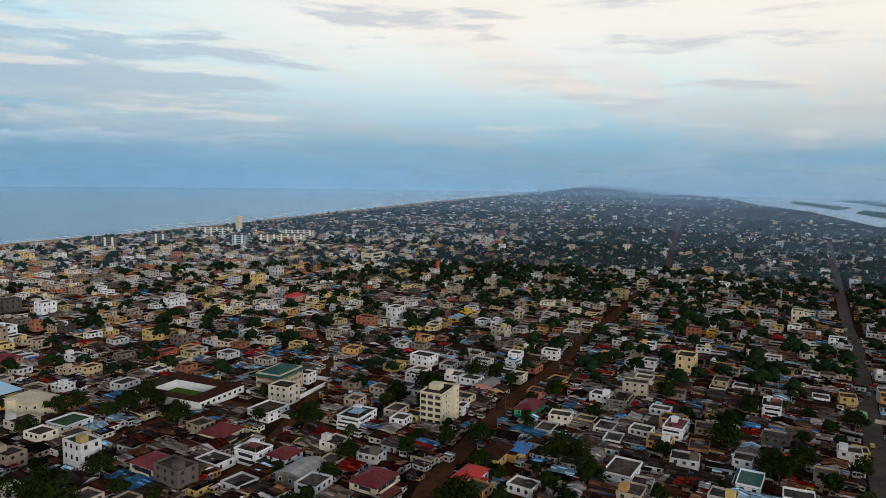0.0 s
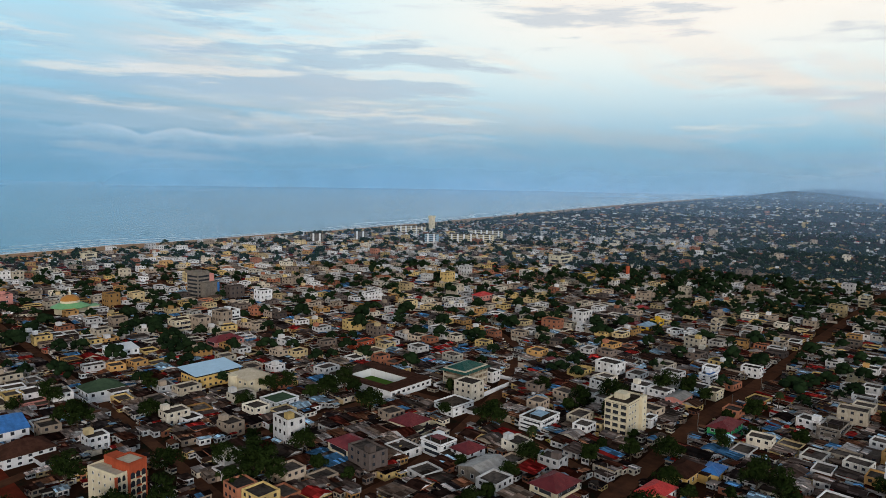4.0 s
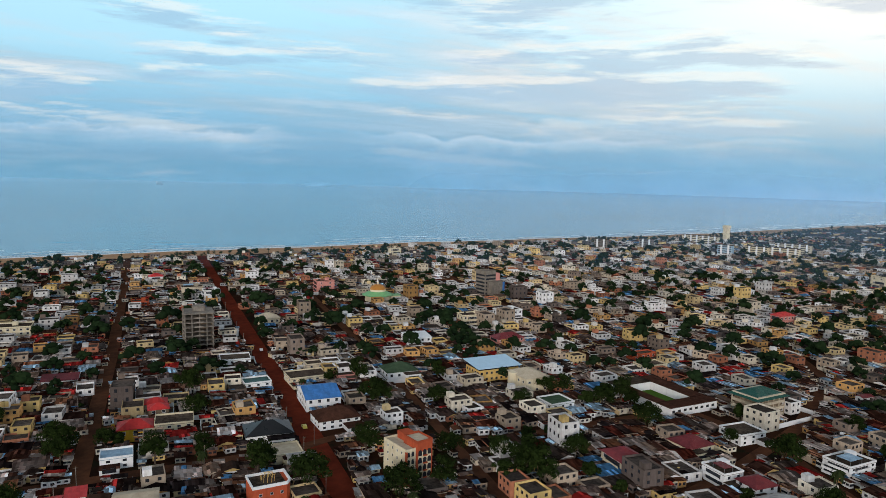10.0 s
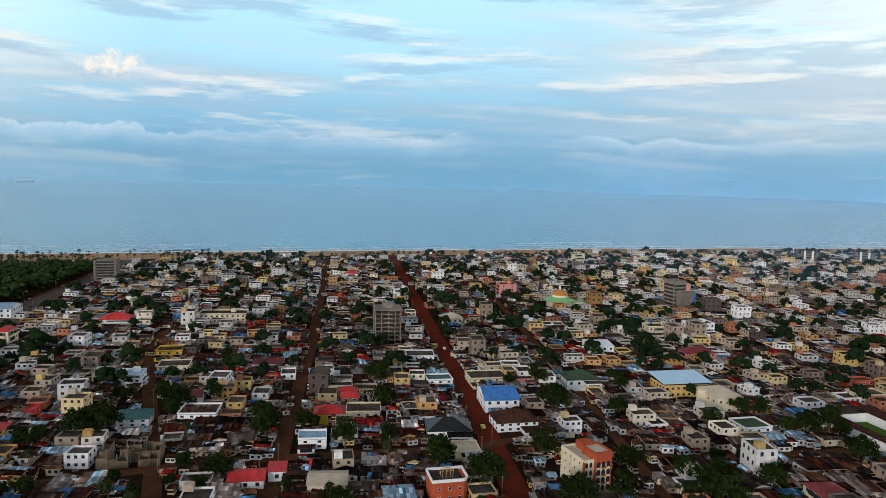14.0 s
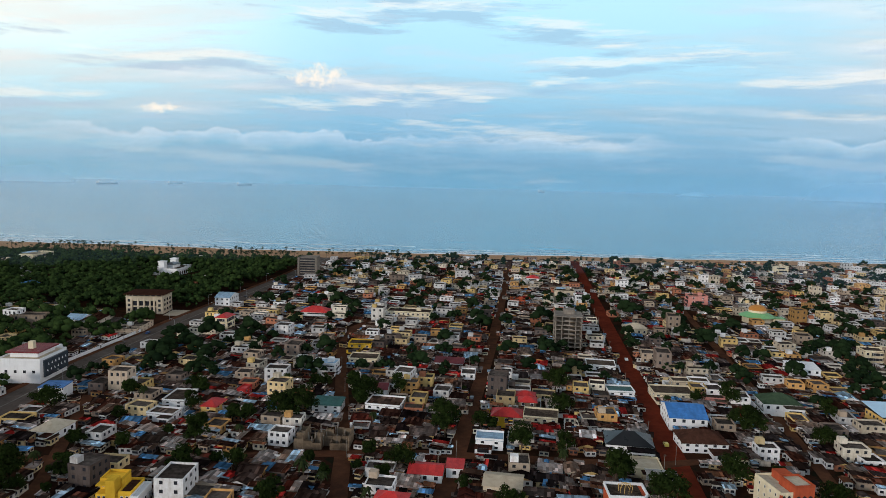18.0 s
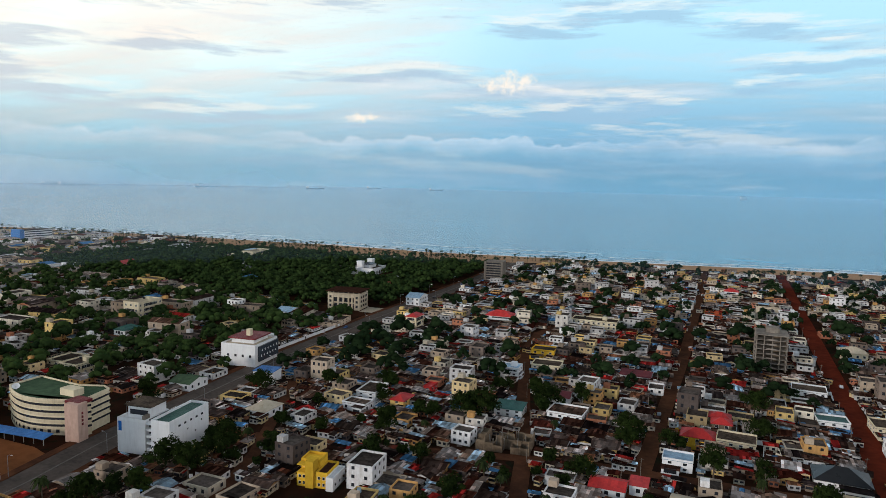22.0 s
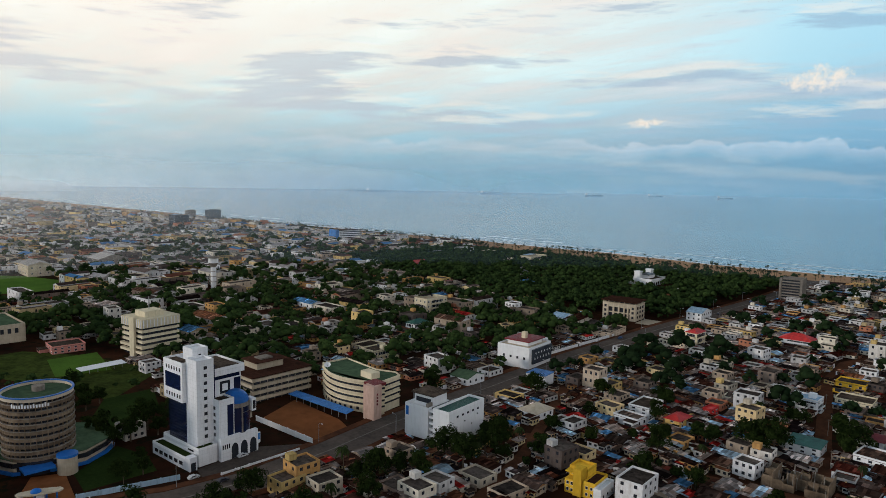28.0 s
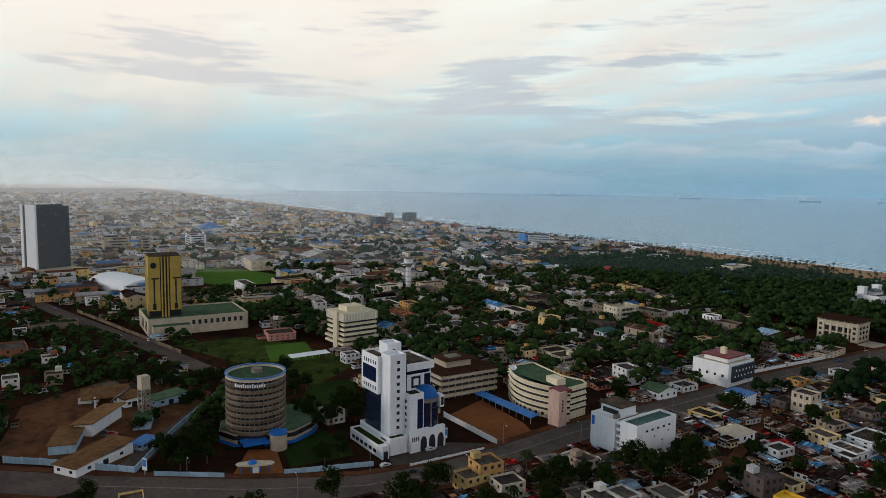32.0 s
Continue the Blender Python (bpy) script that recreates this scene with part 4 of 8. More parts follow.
for i, (w, d, h) in enumerate(((9, 7, 3.0), (11, 8, 3.1), (8, 6.5, 2.8), (12, 7, 2.9), (7, 6, 2.7))):
    low_house(w, d, h, "gable", tin, "low painted house under rusty corrugated roofing")
for w, d, h in ((8, 7, 2.8), (10, 7.5, 2.9), (7, 6, 2.6), (12, 7, 2.8)):
    low_house(w, d, h, "mono", tin, "small house with a single slope of weathered tin")
low_house(7, 5, 2.6, "mono", tin_pale, "small house under pale blue sheet roofing")
low_house(9, 6, 2.7, "mono", tin_blue, "small house under bright blue sheet roofing")
low_house(9, 6, 2.8, "mono", tin_grey, "small house under pale grey sheet roofing")
low_house(10, 9, 3.2, "hip", tin_maroon, "low house with a maroon hipped roof")
low_house(11, 9, 3.2, "hip", tin_red, "low house with a red hipped roof")
low_house(11, 9, 3.2, "hip", tile_brown, "low house with a brown hipped roof")
low_house(10, 8, 3.2, "flat", screed, "low flat-roofed house with a worn screed roof")
low_house(12, 9, 3.2, "flat", screed, "wide flat-roofed house with a worn screed roof")
compound(14, 12, "tin-roofed rooms round a walled earth yard")
compound(12, 13, "tin-roofed rooms round a narrow walled yard")
compound(16, 11, "wide compound of rusty tin roofs and a block wall")
tall_house(11, 9, 2, paint, screed, "two-storey flat-roofed house with a balcony")
tall_house(12, 10, 2, paint, screed, "two-storey painted house with parapet and roof tank")
tall_house(10, 9, 3, paint, screed, "three-storey painted house with balconies")
tall_house(11, 10, 2, white, screed, "two-storey white house with balcony", stair=False)
tall_house(12, 10, 2, paint, screed, "two-storey house with a red hipped roof", hip_roof=tin_red)
tall_house(11, 9, 2, concrete, screed, "unfinished two-storey house of bare concrete", balcony=False)
tall_house(12, 11, 2, paint, screed, "two-storey house with a maroon hipped roof", hip_roof=tin_maroon)
WEIGHTS = [9, 9, 9, 8, 8, 8, 8, 8, 6, 1.6, 1.6, 4, 2, 1.4, 3, 3, 2, 11, 11, 9, 1.2, 1.2, 0.4, 1.0, 0.5, 1.2, 0.5]


# ---- landmark buildings ----
def block(name, label, category, x, y, w, d, h, yaw=0.0, floors=3, wall=paint, roof=screed, style="win", roof_kind="flat", gap=3.4, mesh=WIN, lip=0.9, size=None):
    """A building of several floors: body, floor bands, windows one by one or in ribbons, and its roof."""
    t = thing(name, label, category, pose(x, y, 0, 0, 0, yaw))
    TAKEN.append((x, y, (w * abs(math.cos(radians(yaw))) + d * abs(math.sin(radians(yaw)))) / 2, (d * abs(math.cos(radians(yaw))) + w * abs(math.sin(radians(yaw)))) / 2))
    st = h / floors
    part("wall", Geo().box(-w / 2, -d / 2, 0, w / 2, d / 2, h), wall, t)
    if roof_kind == "flat":
        flat_roof(t, w, d, h, wall, roof, lip=lip)
    elif roof_kind == "hip":
        part("roof", hip(w, d, h + 0.2, min(w, d) * 0.25), roof, t)
    elif roof_kind == "mono":
        part("roof", mono(w, d, h + 0.1, h + 0.1 + d * 0.1), roof, t)
    elif roof_kind == "gable":
        part("roof", gable(w, d, h, d * 0.14), roof, t)
        for s in (-1, 1):
            tri = [(s * w / 2, -d / 2, h), (s * w / 2, d / 2, h), (s * w / 2, 0, h + d * 0.139)]
            g = Geo()
            g.face(tri if s > 0 else tri[::-1])
            part("gable_wall", g, wall, t)
    if style == "win" and roof_kind in ("flat", "hip") and h > 4.6:
        for fl in range(1, floors):
            part("floor_band", Geo().ring(rect(w + 0.3, d + 0.3), rect(w - 0.1, d - 0.1), fl * st - 0.15, fl * st + 0.12), wall, t)
        rr = random.Random(int(x * 3 + y * 5))
        sx = 1 if x < 0 else -1
        for fl in range(floors):
            if rr.random() < 0.85:
                b0, b1 = sorted((rr.uniform(-0.46, -0.15) * d, rr.uniform(0.1, 0.46) * d))
                # dark sheet on the side wall: the veranda's shade put into colour
                part("veranda", Geo().box(sx * w / 2 - 0.1, b0, fl * st + 0.35, sx * w / 2 + 0.06, b1, fl * st + st * 0.8), glass_and_shade, t)
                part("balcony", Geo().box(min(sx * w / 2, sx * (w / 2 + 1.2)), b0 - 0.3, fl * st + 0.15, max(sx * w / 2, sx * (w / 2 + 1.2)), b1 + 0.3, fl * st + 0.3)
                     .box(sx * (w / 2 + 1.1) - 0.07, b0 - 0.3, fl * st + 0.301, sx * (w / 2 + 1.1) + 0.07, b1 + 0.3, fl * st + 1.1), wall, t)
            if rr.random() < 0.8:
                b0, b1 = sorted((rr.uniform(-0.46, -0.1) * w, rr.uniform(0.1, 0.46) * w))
                # the same painted shade on the front wall
                part("veranda", Geo().box(b0, -d / 2 - 0.06, fl * st + 0.35, b1, -d / 2 + 0.1, fl * st + st * 0.8), glass_and_shade, t)
                part("balcony", Geo().box(b0 - 0.3, -d / 2 - 1.2, fl * st + 0.15, b1 + 0.3, -d / 2 - 0.07, fl * st + 0.3)
                     .box(b0 - 0.3, -d / 2 - 1.2, fl * st + 0.301, b1 + 0.3, -d / 2 - 1.05, fl * st + 1.1), wall, t)
        if roof_kind == "flat":
            k = rr.uniform(2.4, 3.6)
            part("stair_head", Geo().box(-k / 2 + w * 0.2, -k / 2 + d * 0.15, h + 0.151, k / 2 + w * 0.2, k / 2 + d * 0.15, h + 2.4), wall, t)
            part("tank_lid", Geo().cyl(-w * 0.25, d * 0.2, h + 1.501, h + 1.6, 0.28, 8), metal_grey, part("water_tank", Geo().cyl(-w * 0.25, d * 0.2, h + 0.151, h + 1.5, 0.65, 10), black, t))
            if rr.random() < 0.5:
                part("terrace_shade", Geo().box(-w * 0.42, -d * 0.42, h + 2.2, w * 0.05, d * 0.1, h + 2.3), rr.choice((tin, tin_grey, tin_maroon, tin_pale)), t)
                for ax in (-w * 0.41, w * 0.03):
                    for ay in (-d * 0.41, d * 0.08):
                        part("shade_post", Geo().box(ax, ay, h + 0.152, ax + 0.1, ay + 0.1, h + 2.19), metal_grey, t)
    if style == "win" and roof_kind in ("flat", "hip") and math.hypot(x, y) < 470 and min(w, d) >= 7:
        rr = random.Random(int(x * 11 + y * 13))
        ww, wd = w * rr.uniform(0.35, 0.6), min(w, d) * rr.uniform(0.3, 0.5)
        x0 = rr.choice((-w / 2, w / 2 - ww))
        wing = part("wing", Geo().box(x0, -d / 2 - wd, 0, x0 + ww, -d / 2 - 0.01, min(st, 3.2)), wall, t)
        part("wing_roof", Geo().box(x0 - 0.3, -d / 2 - wd - 0.3, min(st, 3.2) + 0.01, x0 + ww + 0.3, -d / 2 - 0.02, min(st, 3.2) + 0.2), rr.choice((screed, tin, roof)), wing)
        # dark plate painting the shade of an open bay
        part("wing_opening", Geo().box(x0 + ww * 0.15, -d / 2 - wd - 0.06, 0.6, x0 + ww * 0.85, -d / 2 - wd + 0.1, 2.3), glass_and_shade, wing)
        if min(road_gap(x + a * (w / 2 + 3), y + b * (d / 2 + wd + 2)) for a in (-1, 0, 1) for b in (-1, 0, 1)) > 0.5 and rr.random() < 0.7:
            part("yard_wall", Geo().ring(rect(w + 6, d + wd + 4, 0, -wd / 2), rect(w + 5.6, d + wd + 3.6, 0, -wd / 2), 0, rr.uniform(1.6, 2.3)), rr.choice((wall, wall, block_wall, white)), t)
    if style == "win":
        seen = [k for k, (a, b) in enumerate(((0, -1), (1, 0), (0, 1), (-1, 0))) if (x + a * w) * a + (y + b * d) * b < max(w, d) * 0.5]
        windows(t, w, d, 0.1, floors, st, gap=gap if math.hypot(x, y) < 600 else gap * 1.6, size=size or (1.5, min(1.6, st * 0.54)), mesh=mesh, sides=seen)
    elif style == "band":
        for fl in range(floors):
            z = fl * st + st * 0.38
            g = Geo().ring(rect(w + 0.06, d + 0.06), rect(w - 0.2, d - 0.2), z, z + st * 0.42)
            part("window_band", g, glass_and_shade, t)
            g = Geo().ring(rect(w + 0.5, d + 0.5), rect(w - 0.2, d - 0.2), z + st * 0.42 + 0.01, z + st * 0.42 + 0.2)
            part("sun_ledge", g, wall, t)
    return t


def site(name, label, category, x, y, yaw, reach):
    """An Empty at a near corner: x runs along the street, y away from it."""
    t = thing(name, label, category, pose(x, y, 0, 0, 0, yaw))
    a = radians(yaw)
    w, d = reach
    cx, cy = x + math.cos(a) * w / 2 - math.sin(a) * d / 2, y + math.sin(a) * w / 2 + math.cos(a) * d / 2
    TAKEN.append((cx, cy, (abs(math.cos(a)) * w + abs(math.sin(a)) * d) / 2 + 1, (abs(math.sin(a)) * w + abs(math.cos(a)) * d) / 2 + 1))
    return t


def bx(parent, name, mat_, x0, y0, z0, x1, y1, z1, label=""):
    return part(name, Geo().box(x0, y0, z0, x1, y1, z1), mat_, parent, label)


def rim(parent, x0, y0, x1, y1, z, mat_, high=0.9, t=0.3):
    """A parapet standing on a roof."""
    g = Geo().ring([(x0, y0), (x1, y0), (x1, y1), (x0, y1)], [(x0 + t, y0 + t), (x1 - t, y0 + t), (x1 - t, y1 - t), (x0 + t, y1 - t)], z, z + high)
    return part("parapet", g, mat_, parent)


def dome_mesh(r, high, n=24, k=6):
    g = Geo()
    for j in range(k):
        a = math.pi / 2 * j / k
        g.v.extend([(r * math.cos(a) * math.cos(2 * math.pi * i / n), r * math.cos(a) * math.sin(2 * math.pi * i / n), high * math.sin(a)) for i in range(n)])
    g.v.append((0, 0, high))
    for j in range(k - 1):
        for i in range(n):
            g.f.append((j * n + i, j * n + (i + 1) % n, (j + 1) * n + (i + 1) % n, (j + 1) * n + i))
            g.m.append(0)
    for i in range(n):
        g.f.append(((k - 1) * n + i, (k - 1) * n + (i + 1) % n, k * n))
        g.m.append(0)
    return g


def pointed_arch(w, high, depth=0.3, n=7):
    """A pointed plate in y = 0, dark for panes and for the shade inside openings."""
    side = [(w / 2 * math.cos(a), high * 0.55 + high * 0.45 * math.sin(a)) for a in np.linspace(0, math.pi / 2, n)]
    pts = [(-w / 2, 0), (w / 2, 0)] + side + [(-x, z) for x, z in reversed(side[:-1])]
    g = Geo()
    f, b = [(x, -0.05, z) for x, z in pts], [(x, depth, z) for x, z in pts]
    g.face(f), g.face(b[::-1])
    for i in range(len(pts)):
        j = (i + 1) % len(pts)
        g.face([f[i], b[i], b[j], f[j]])
    return g


def bank_tower():
    t = site("bank_tower", "white bank tower with blue glass, arches and a blue dome", "office building", -236.3, 109, 95, (29, 27))
    bx(t, "low_terrace", white_panel, 0, 3.2, 0, 4.5, 27, 4.0)
    rim(t, 0, 3.2, 4.5, 27, 4.0, white)
    bx(t, "terrace_planting", leaf, 0.5, 4.0, 4.0, 3.6, 26, 4.7, "dark green planting along the terrace")
    for i in range(6):
        bx(t, "terrace_window", glass_and_shade, -0.06, 5 + i * 3.6, 1.2, 0.1, 7.4 + i * 3.6, 2.6)
    for i in range(2):
        bx(t, "roof_planting", leaf, 5.2 + i * 3.4, 3.0, 6.2, 8.0 + i * 3.4, 4.6, 6.8)
    bx(t, "roof_deck", screed, 14.0, 8.6, 33.41, 27.4, 25.8, 33.6)
    bx(t, "wing_deck", screed, 5.0, 13.0, 36.61, 9.9, 25.6, 36.8)
    bx(t, "front_deck", screed, 13.4, 1.6, 22.61, 19.2, 7.6, 22.8)
    for i in range(8):
        bx(t, "side_window", glass_and_shade, 27.15, 10.5 + (i % 2) * 7, 8 + (i // 2) * 5.4, 27.3, 13.5 + (i % 2) * 7, 10.4 + (i // 2) * 5.4)
    bx(t, "entrance_block", white_panel, 0, 0, 0, 3, 3.19, 5.2)
    # gateway drawn as a dark plate, its shade in the colour
    bx(t, "gate_opening", glass_and_shade, 0.5, -0.06, 0, 2.4, 0.3, 3.2)
    bx(t, "podium", white_panel, 4.51, 1.6, 0, 12.4, 26.9, 6.2)
    rim(t, 4.51, 1.6, 12.4, 26.9, 6.2, white)
    for z, d in ((1.6, 0), (4.6, 0)):
        bx(t, "window", glass_and_shade, 4.45, 5 + d, z, 4.6, 9 + d, z + 1.0)
    bx(t, "stair_tower", white_panel, 6.2, 5.0, 0, 13.4, 12.4, 38.5)
    rim(t, 6.2, 5.0, 13.4, 12.4, 38.5, white_panel, 0.8)
    for i in range(10):
        bx(t, "window", glass_and_shade, 9.2, 4.92, 9.0 + i * 2.95, 10.5, 5.1, 10.3 + i * 2.95)
    bx(t, "glass_strip", blue_glass, 13.41, 5.6, 6, 14.2, 12, 36.5)
    bx(t, "side_wing", white_panel, 4.6, 12.41, 22, 13.4, 26, 36.6)
    rim(t, 4.6, 12.41, 13.4, 26, 36.6, white)
    bx(t, "window_wall", blue_glass, 4.5, 13.6, 26.6, 4.7, 24.6, 32.6)
    for zz in (23.4, 33.8):
        for i in range(6):
            bx(t, "slot_window", glass_and_shade, 4.52, 13.8 + i * 1.9, zz, 4.7, 14.5 + i * 1.9, zz + 1.5)
    bx(t, "glass_wing", blue_glass, 6.0, 12.42, 6.2, 13.3, 25, 21.9)
    for i in range(12):
        bx(t, "louvre", blue_glass, 5.85, 13.4, 7.2 + i * 1.2, 6.0, 24.2, 7.35 + i * 1.2)
    bx(t, "main_block", white_panel, 14.21, 8.0, 0, 27.2, 26, 31.2)
    bx(t, "cornice", white_panel, 13.42, 6.6, 31.21, 28.0, 26.4, 33.4)
    rim(t, 13.42, 6.6, 28.0, 26.4, 33.4, white)
    bx(t, "cornice_window", blue_glass, 14.4, 7.9, 29.4, 26.6, 8.05, 31.0)
    bx(t, "window_frame", glass_and_shade, 17.8, 7.86, 23.6, 22.2, 8.06, 28.4)
    bx(t, "window_panel", white_panel, 18.8, 7.8, 24.6, 21.2, 7.9, 27.4)
    bx(t, "window", blue_glass, 24.0, 7.88, 23.6, 27.0, 8.06, 28.8)
    bx(t, "lift_room", white_panel, 10, 14, 36.61, 16.5, 21, 41.0)
    rim(t, 10, 14, 16.5, 21, 41.0, white_panel, 0.7)
    bx(t, "lift_room_window", glass_and_shade, 12.5, 13.92, 38, 13.6, 14.1, 39.3)
    bx(t, "front_block", white_panel, 13.0, 1.2, 0, 19.6, 7.99, 22.6)
    rim(t, 13.0, 1.2, 19.6, 7.99, 22.6, white)
    bx(t, "tall_glass", blue_glass, 16.6, 1.1, 8.6, 19.2, 1.3, 21.0)
    for i in range(5):
        bx(t, "window", glass_and_shade, 12.92, 3.6, 9 + i * 2.6, 13.1, 4.8, 10.3 + i * 2.6)
    part("round_hall", Geo().cyl(23.4, 6.2, 0, 20.2, 5.4, 28), concrete, t, "grey stone drum")
    for k, (a0, a1, z0, z1) in enumerate(((-2.9, -1.72, 8.6, 18.6), (-1.58, -0.2, 8.6, 16.4), (-1.58, -1.0, 16.6, 18.6))):
        arc = [(23.4 + 5.5 * math.cos(a), 6.2 + 5.5 * math.sin(a)) for a in np.linspace(a0, a1, 8)]
        arc2 = [(23.4 + 5.2 * math.cos(a), 6.2 + 5.2 * math.sin(a)) for a in np.linspace(a1, a0, 8)]
        part("curved_glass", Geo().solid(arc + arc2, z0, z1), blue_glass, t)
    part("dome", dome_mesh(5.2, 4.6), dome_blue, t, "bright blue dome", m=pose(23.4, 6.2, 20.2))
    bx(t, "sign_box", white_panel, 27.6, 1.0, 16.0, 29.4, 5.0, 21.0)
    bx(t, "sign", glass_and_shade, 27.9, 0.92, 16.8, 29.1, 1.1, 20.2)
    bx(t, "arcade", white_panel, 12.6, -0.6, 0, 29.0, 1.19, 8.4)
    rim(t, 12.6, -0.6, 29.0, 1.19, 8.4, white_panel, 0.5)
    for i in range(3):
        # shade under each arch is a dark plate on the wall
        part("arch", pointed_arch(3.0, 6.0), glass_and_shade, t, m=pose(18.6 + i * 4.1, -0.6, 0.1))
    for i in range(4):
        bx(t, "slit_window", glass_and_shade, 13.2 + i * 0.9, -0.66, 4.6, 13.7 + i * 0.9, -0.5, 6.4)


bank_tower()


def round_tower():
    t = site("round_tower", "round office tower with ringed concrete floors and a blue rim", "office building", -297, 60, 0, (26, 30))
    t.matrix_basis = pose(-281, 72, 0)
    r = 12.0
    part("core", Geo().cyl(0, 0, 0, 27.2, r - 0.9, 40), glass_and_shade, t)
    n = 40

    def circle(q):
        return [(q * math.cos(2 * math.pi * i / n), q * math.sin(2 * math.pi * i / n)) for i in range(n)]
    for i in range(9):
        z = 5.4 + i * 2.42
        part("floor_ring", Geo().ring(circle(r), circle(r - 0.95), z, z + 1.25), block_wall, t)
        part("sill_ring", Geo().ring(circle(r + 0.25), circle(r - 0.5), z + 1.26, z + 1.5), concrete, t)
    for i in range(n):
        a = 2 * math.pi * i / n
        part("fin", FIN, None, t, m=pose(math.cos(a) * (r - 0.35), math.sin(a) * (r - 0.35), 5.4, 0, 0, math.degrees(a)))
    part("crown_wall", Geo().ring(circle(r + 0.1), circle(r - 0.5), 27.2, 28.4), stone_beige, t)
    part("blue_rim", Geo().ring(circle(r + 0.3), circle(r - 0.45), 28.41, 28.8), dome_blue, t, "blue painted rim")
    part("roof", Geo().cyl(0, 0, 27.21, 27.5, r - 0.55, 40), green_roof, t)
    part("roof_hut", Geo().cyl(-2, 1, 27.5, 29.4, 2.2, 16), concrete, t)
    for i in range(14):
        a = -0.95 + i * 0.075
        bar = Geo().box(-0.06, -0.28, 0, 0.06, 0.28, 1.1 if i % 4 else 1.5)
        part("sign_letter", bar, white, t, m=pose((r + 0.2) * math.cos(a), (r + 0.2) * math.sin(a), 25.2, 0, 0, math.degrees(a)))
    ring = [(-21, 14), (-17, 21), (-8, 25), (1, 25), (6, 21), (12, 12), (12, 4), (6, -10), (-2, -14), (-10, -12)]
    part("annex", Geo().solid(ring, 0, 5.6), stone_beige, t)
    part("annex_roof", Geo().solid([(x * 1.03, y * 1.03) for x, y in ring], 5.61, 6.0), green_roof, t)
    part("annex_band", Geo().ring([(x * 1.045, y * 1.045) for x, y in ring], [(x * 1.005, y * 1.005) for x, y in ring], 3.0, 4.6), glass_and_shade, t)
    part("annex_trim", Geo().ring([(x * 1.06, y * 1.06) for x, y in ring], [(x * 1.0, y * 1.0) for x, y in ring], 0.2, 1.4), dome_blue, t, "blue painted plinth")
    part("entrance_drum", Geo().cyl(15, 5, 0, 6.4, 3.4, 20), stone_beige, t)
    part("entrance_cap", Geo().cyl(15, 5, 6.41, 7.2, 3.6, 20), dome_blue, t)
    part("entrance_canopy", Geo().box(9, -9, 3.2, 16, 1, 4.0), dome_blue, t)


FIN = Geo().box(-0.35, -0.09, 0, 0.38, 0.09, 21.8).mesh("fin", block_wall)
round_tower()


def gatehouse():
    t = thing("gatehouse", "small boat-shaped gatehouse with blue posts at the drive", "gatehouse", pose(-248, 63, 0, 0, 0, 70))
    g = Geo().solid([(-6, -1.5), (0, -2.4), (6, -1.5), (7, 0), (6, 1.5), (0, 2.4), (-6, 1.5), (-7, 0)], 3.0, 3.5)
    part("roof", g, stone_beige, t)
    part("roof_dome", dome_mesh(1.7, 1.2, 16, 4), dome_blue, t, m=pose(-1, 0, 3.5))
    for x in (-5, -1.5, 2, 5):
        part("post", Geo().cyl(x, 0, 0, 3.0, 0.3, 10), dome_blue, t)
    part("booth", Geo().box(-0.9, -1, 0, 1.4, 1, 2.99), white, t)
    TAKEN.append((-248, 63, 7, 7))


gatehouse()


def low_office():
    t = site("low_office", "broad concrete office block with deep ribbon balconies and brown roof", "office building", -288, 164, 92, (34, 30))
    part("core", Geo().box(1.2, 1.2, 0, 32.8, 29, 12.4), glass_and_shade, t)
    for i in range(4):
        z = 1.2 + i * 3.1
        part("balcony_band", Geo().ring([(0, 0), (34, 0), (34, 30), (0, 30)], [(1.25, 1.25), (32.75, 1.25), (32.75, 28.95), (1.25, 28.95)], z, z + 1.5), stone_beige, t)
    part("roof", Geo().box(-0.3, -0.3, 12.41, 34.3, 30.3, 12.9), tile_brown, t)
    for i in range(9):
        part("column", Geo().box(i * 4.0 + 0.8, 0.9, 0, i * 4.0 + 1.3, 1.18, 12.3), concrete, t)
    part("roof_block", Geo().box(9, 10, 12.91, 24, 22, 16.2), stone_beige, t)
    part("roof_block_top", Geo().box(8, 9, 16.21, 25, 23, 16.7), tile_brown, t)
    part("roof_light", Geo().box(13, 13, 16.71, 20, 19, 17.4), concrete, t)


low_office()


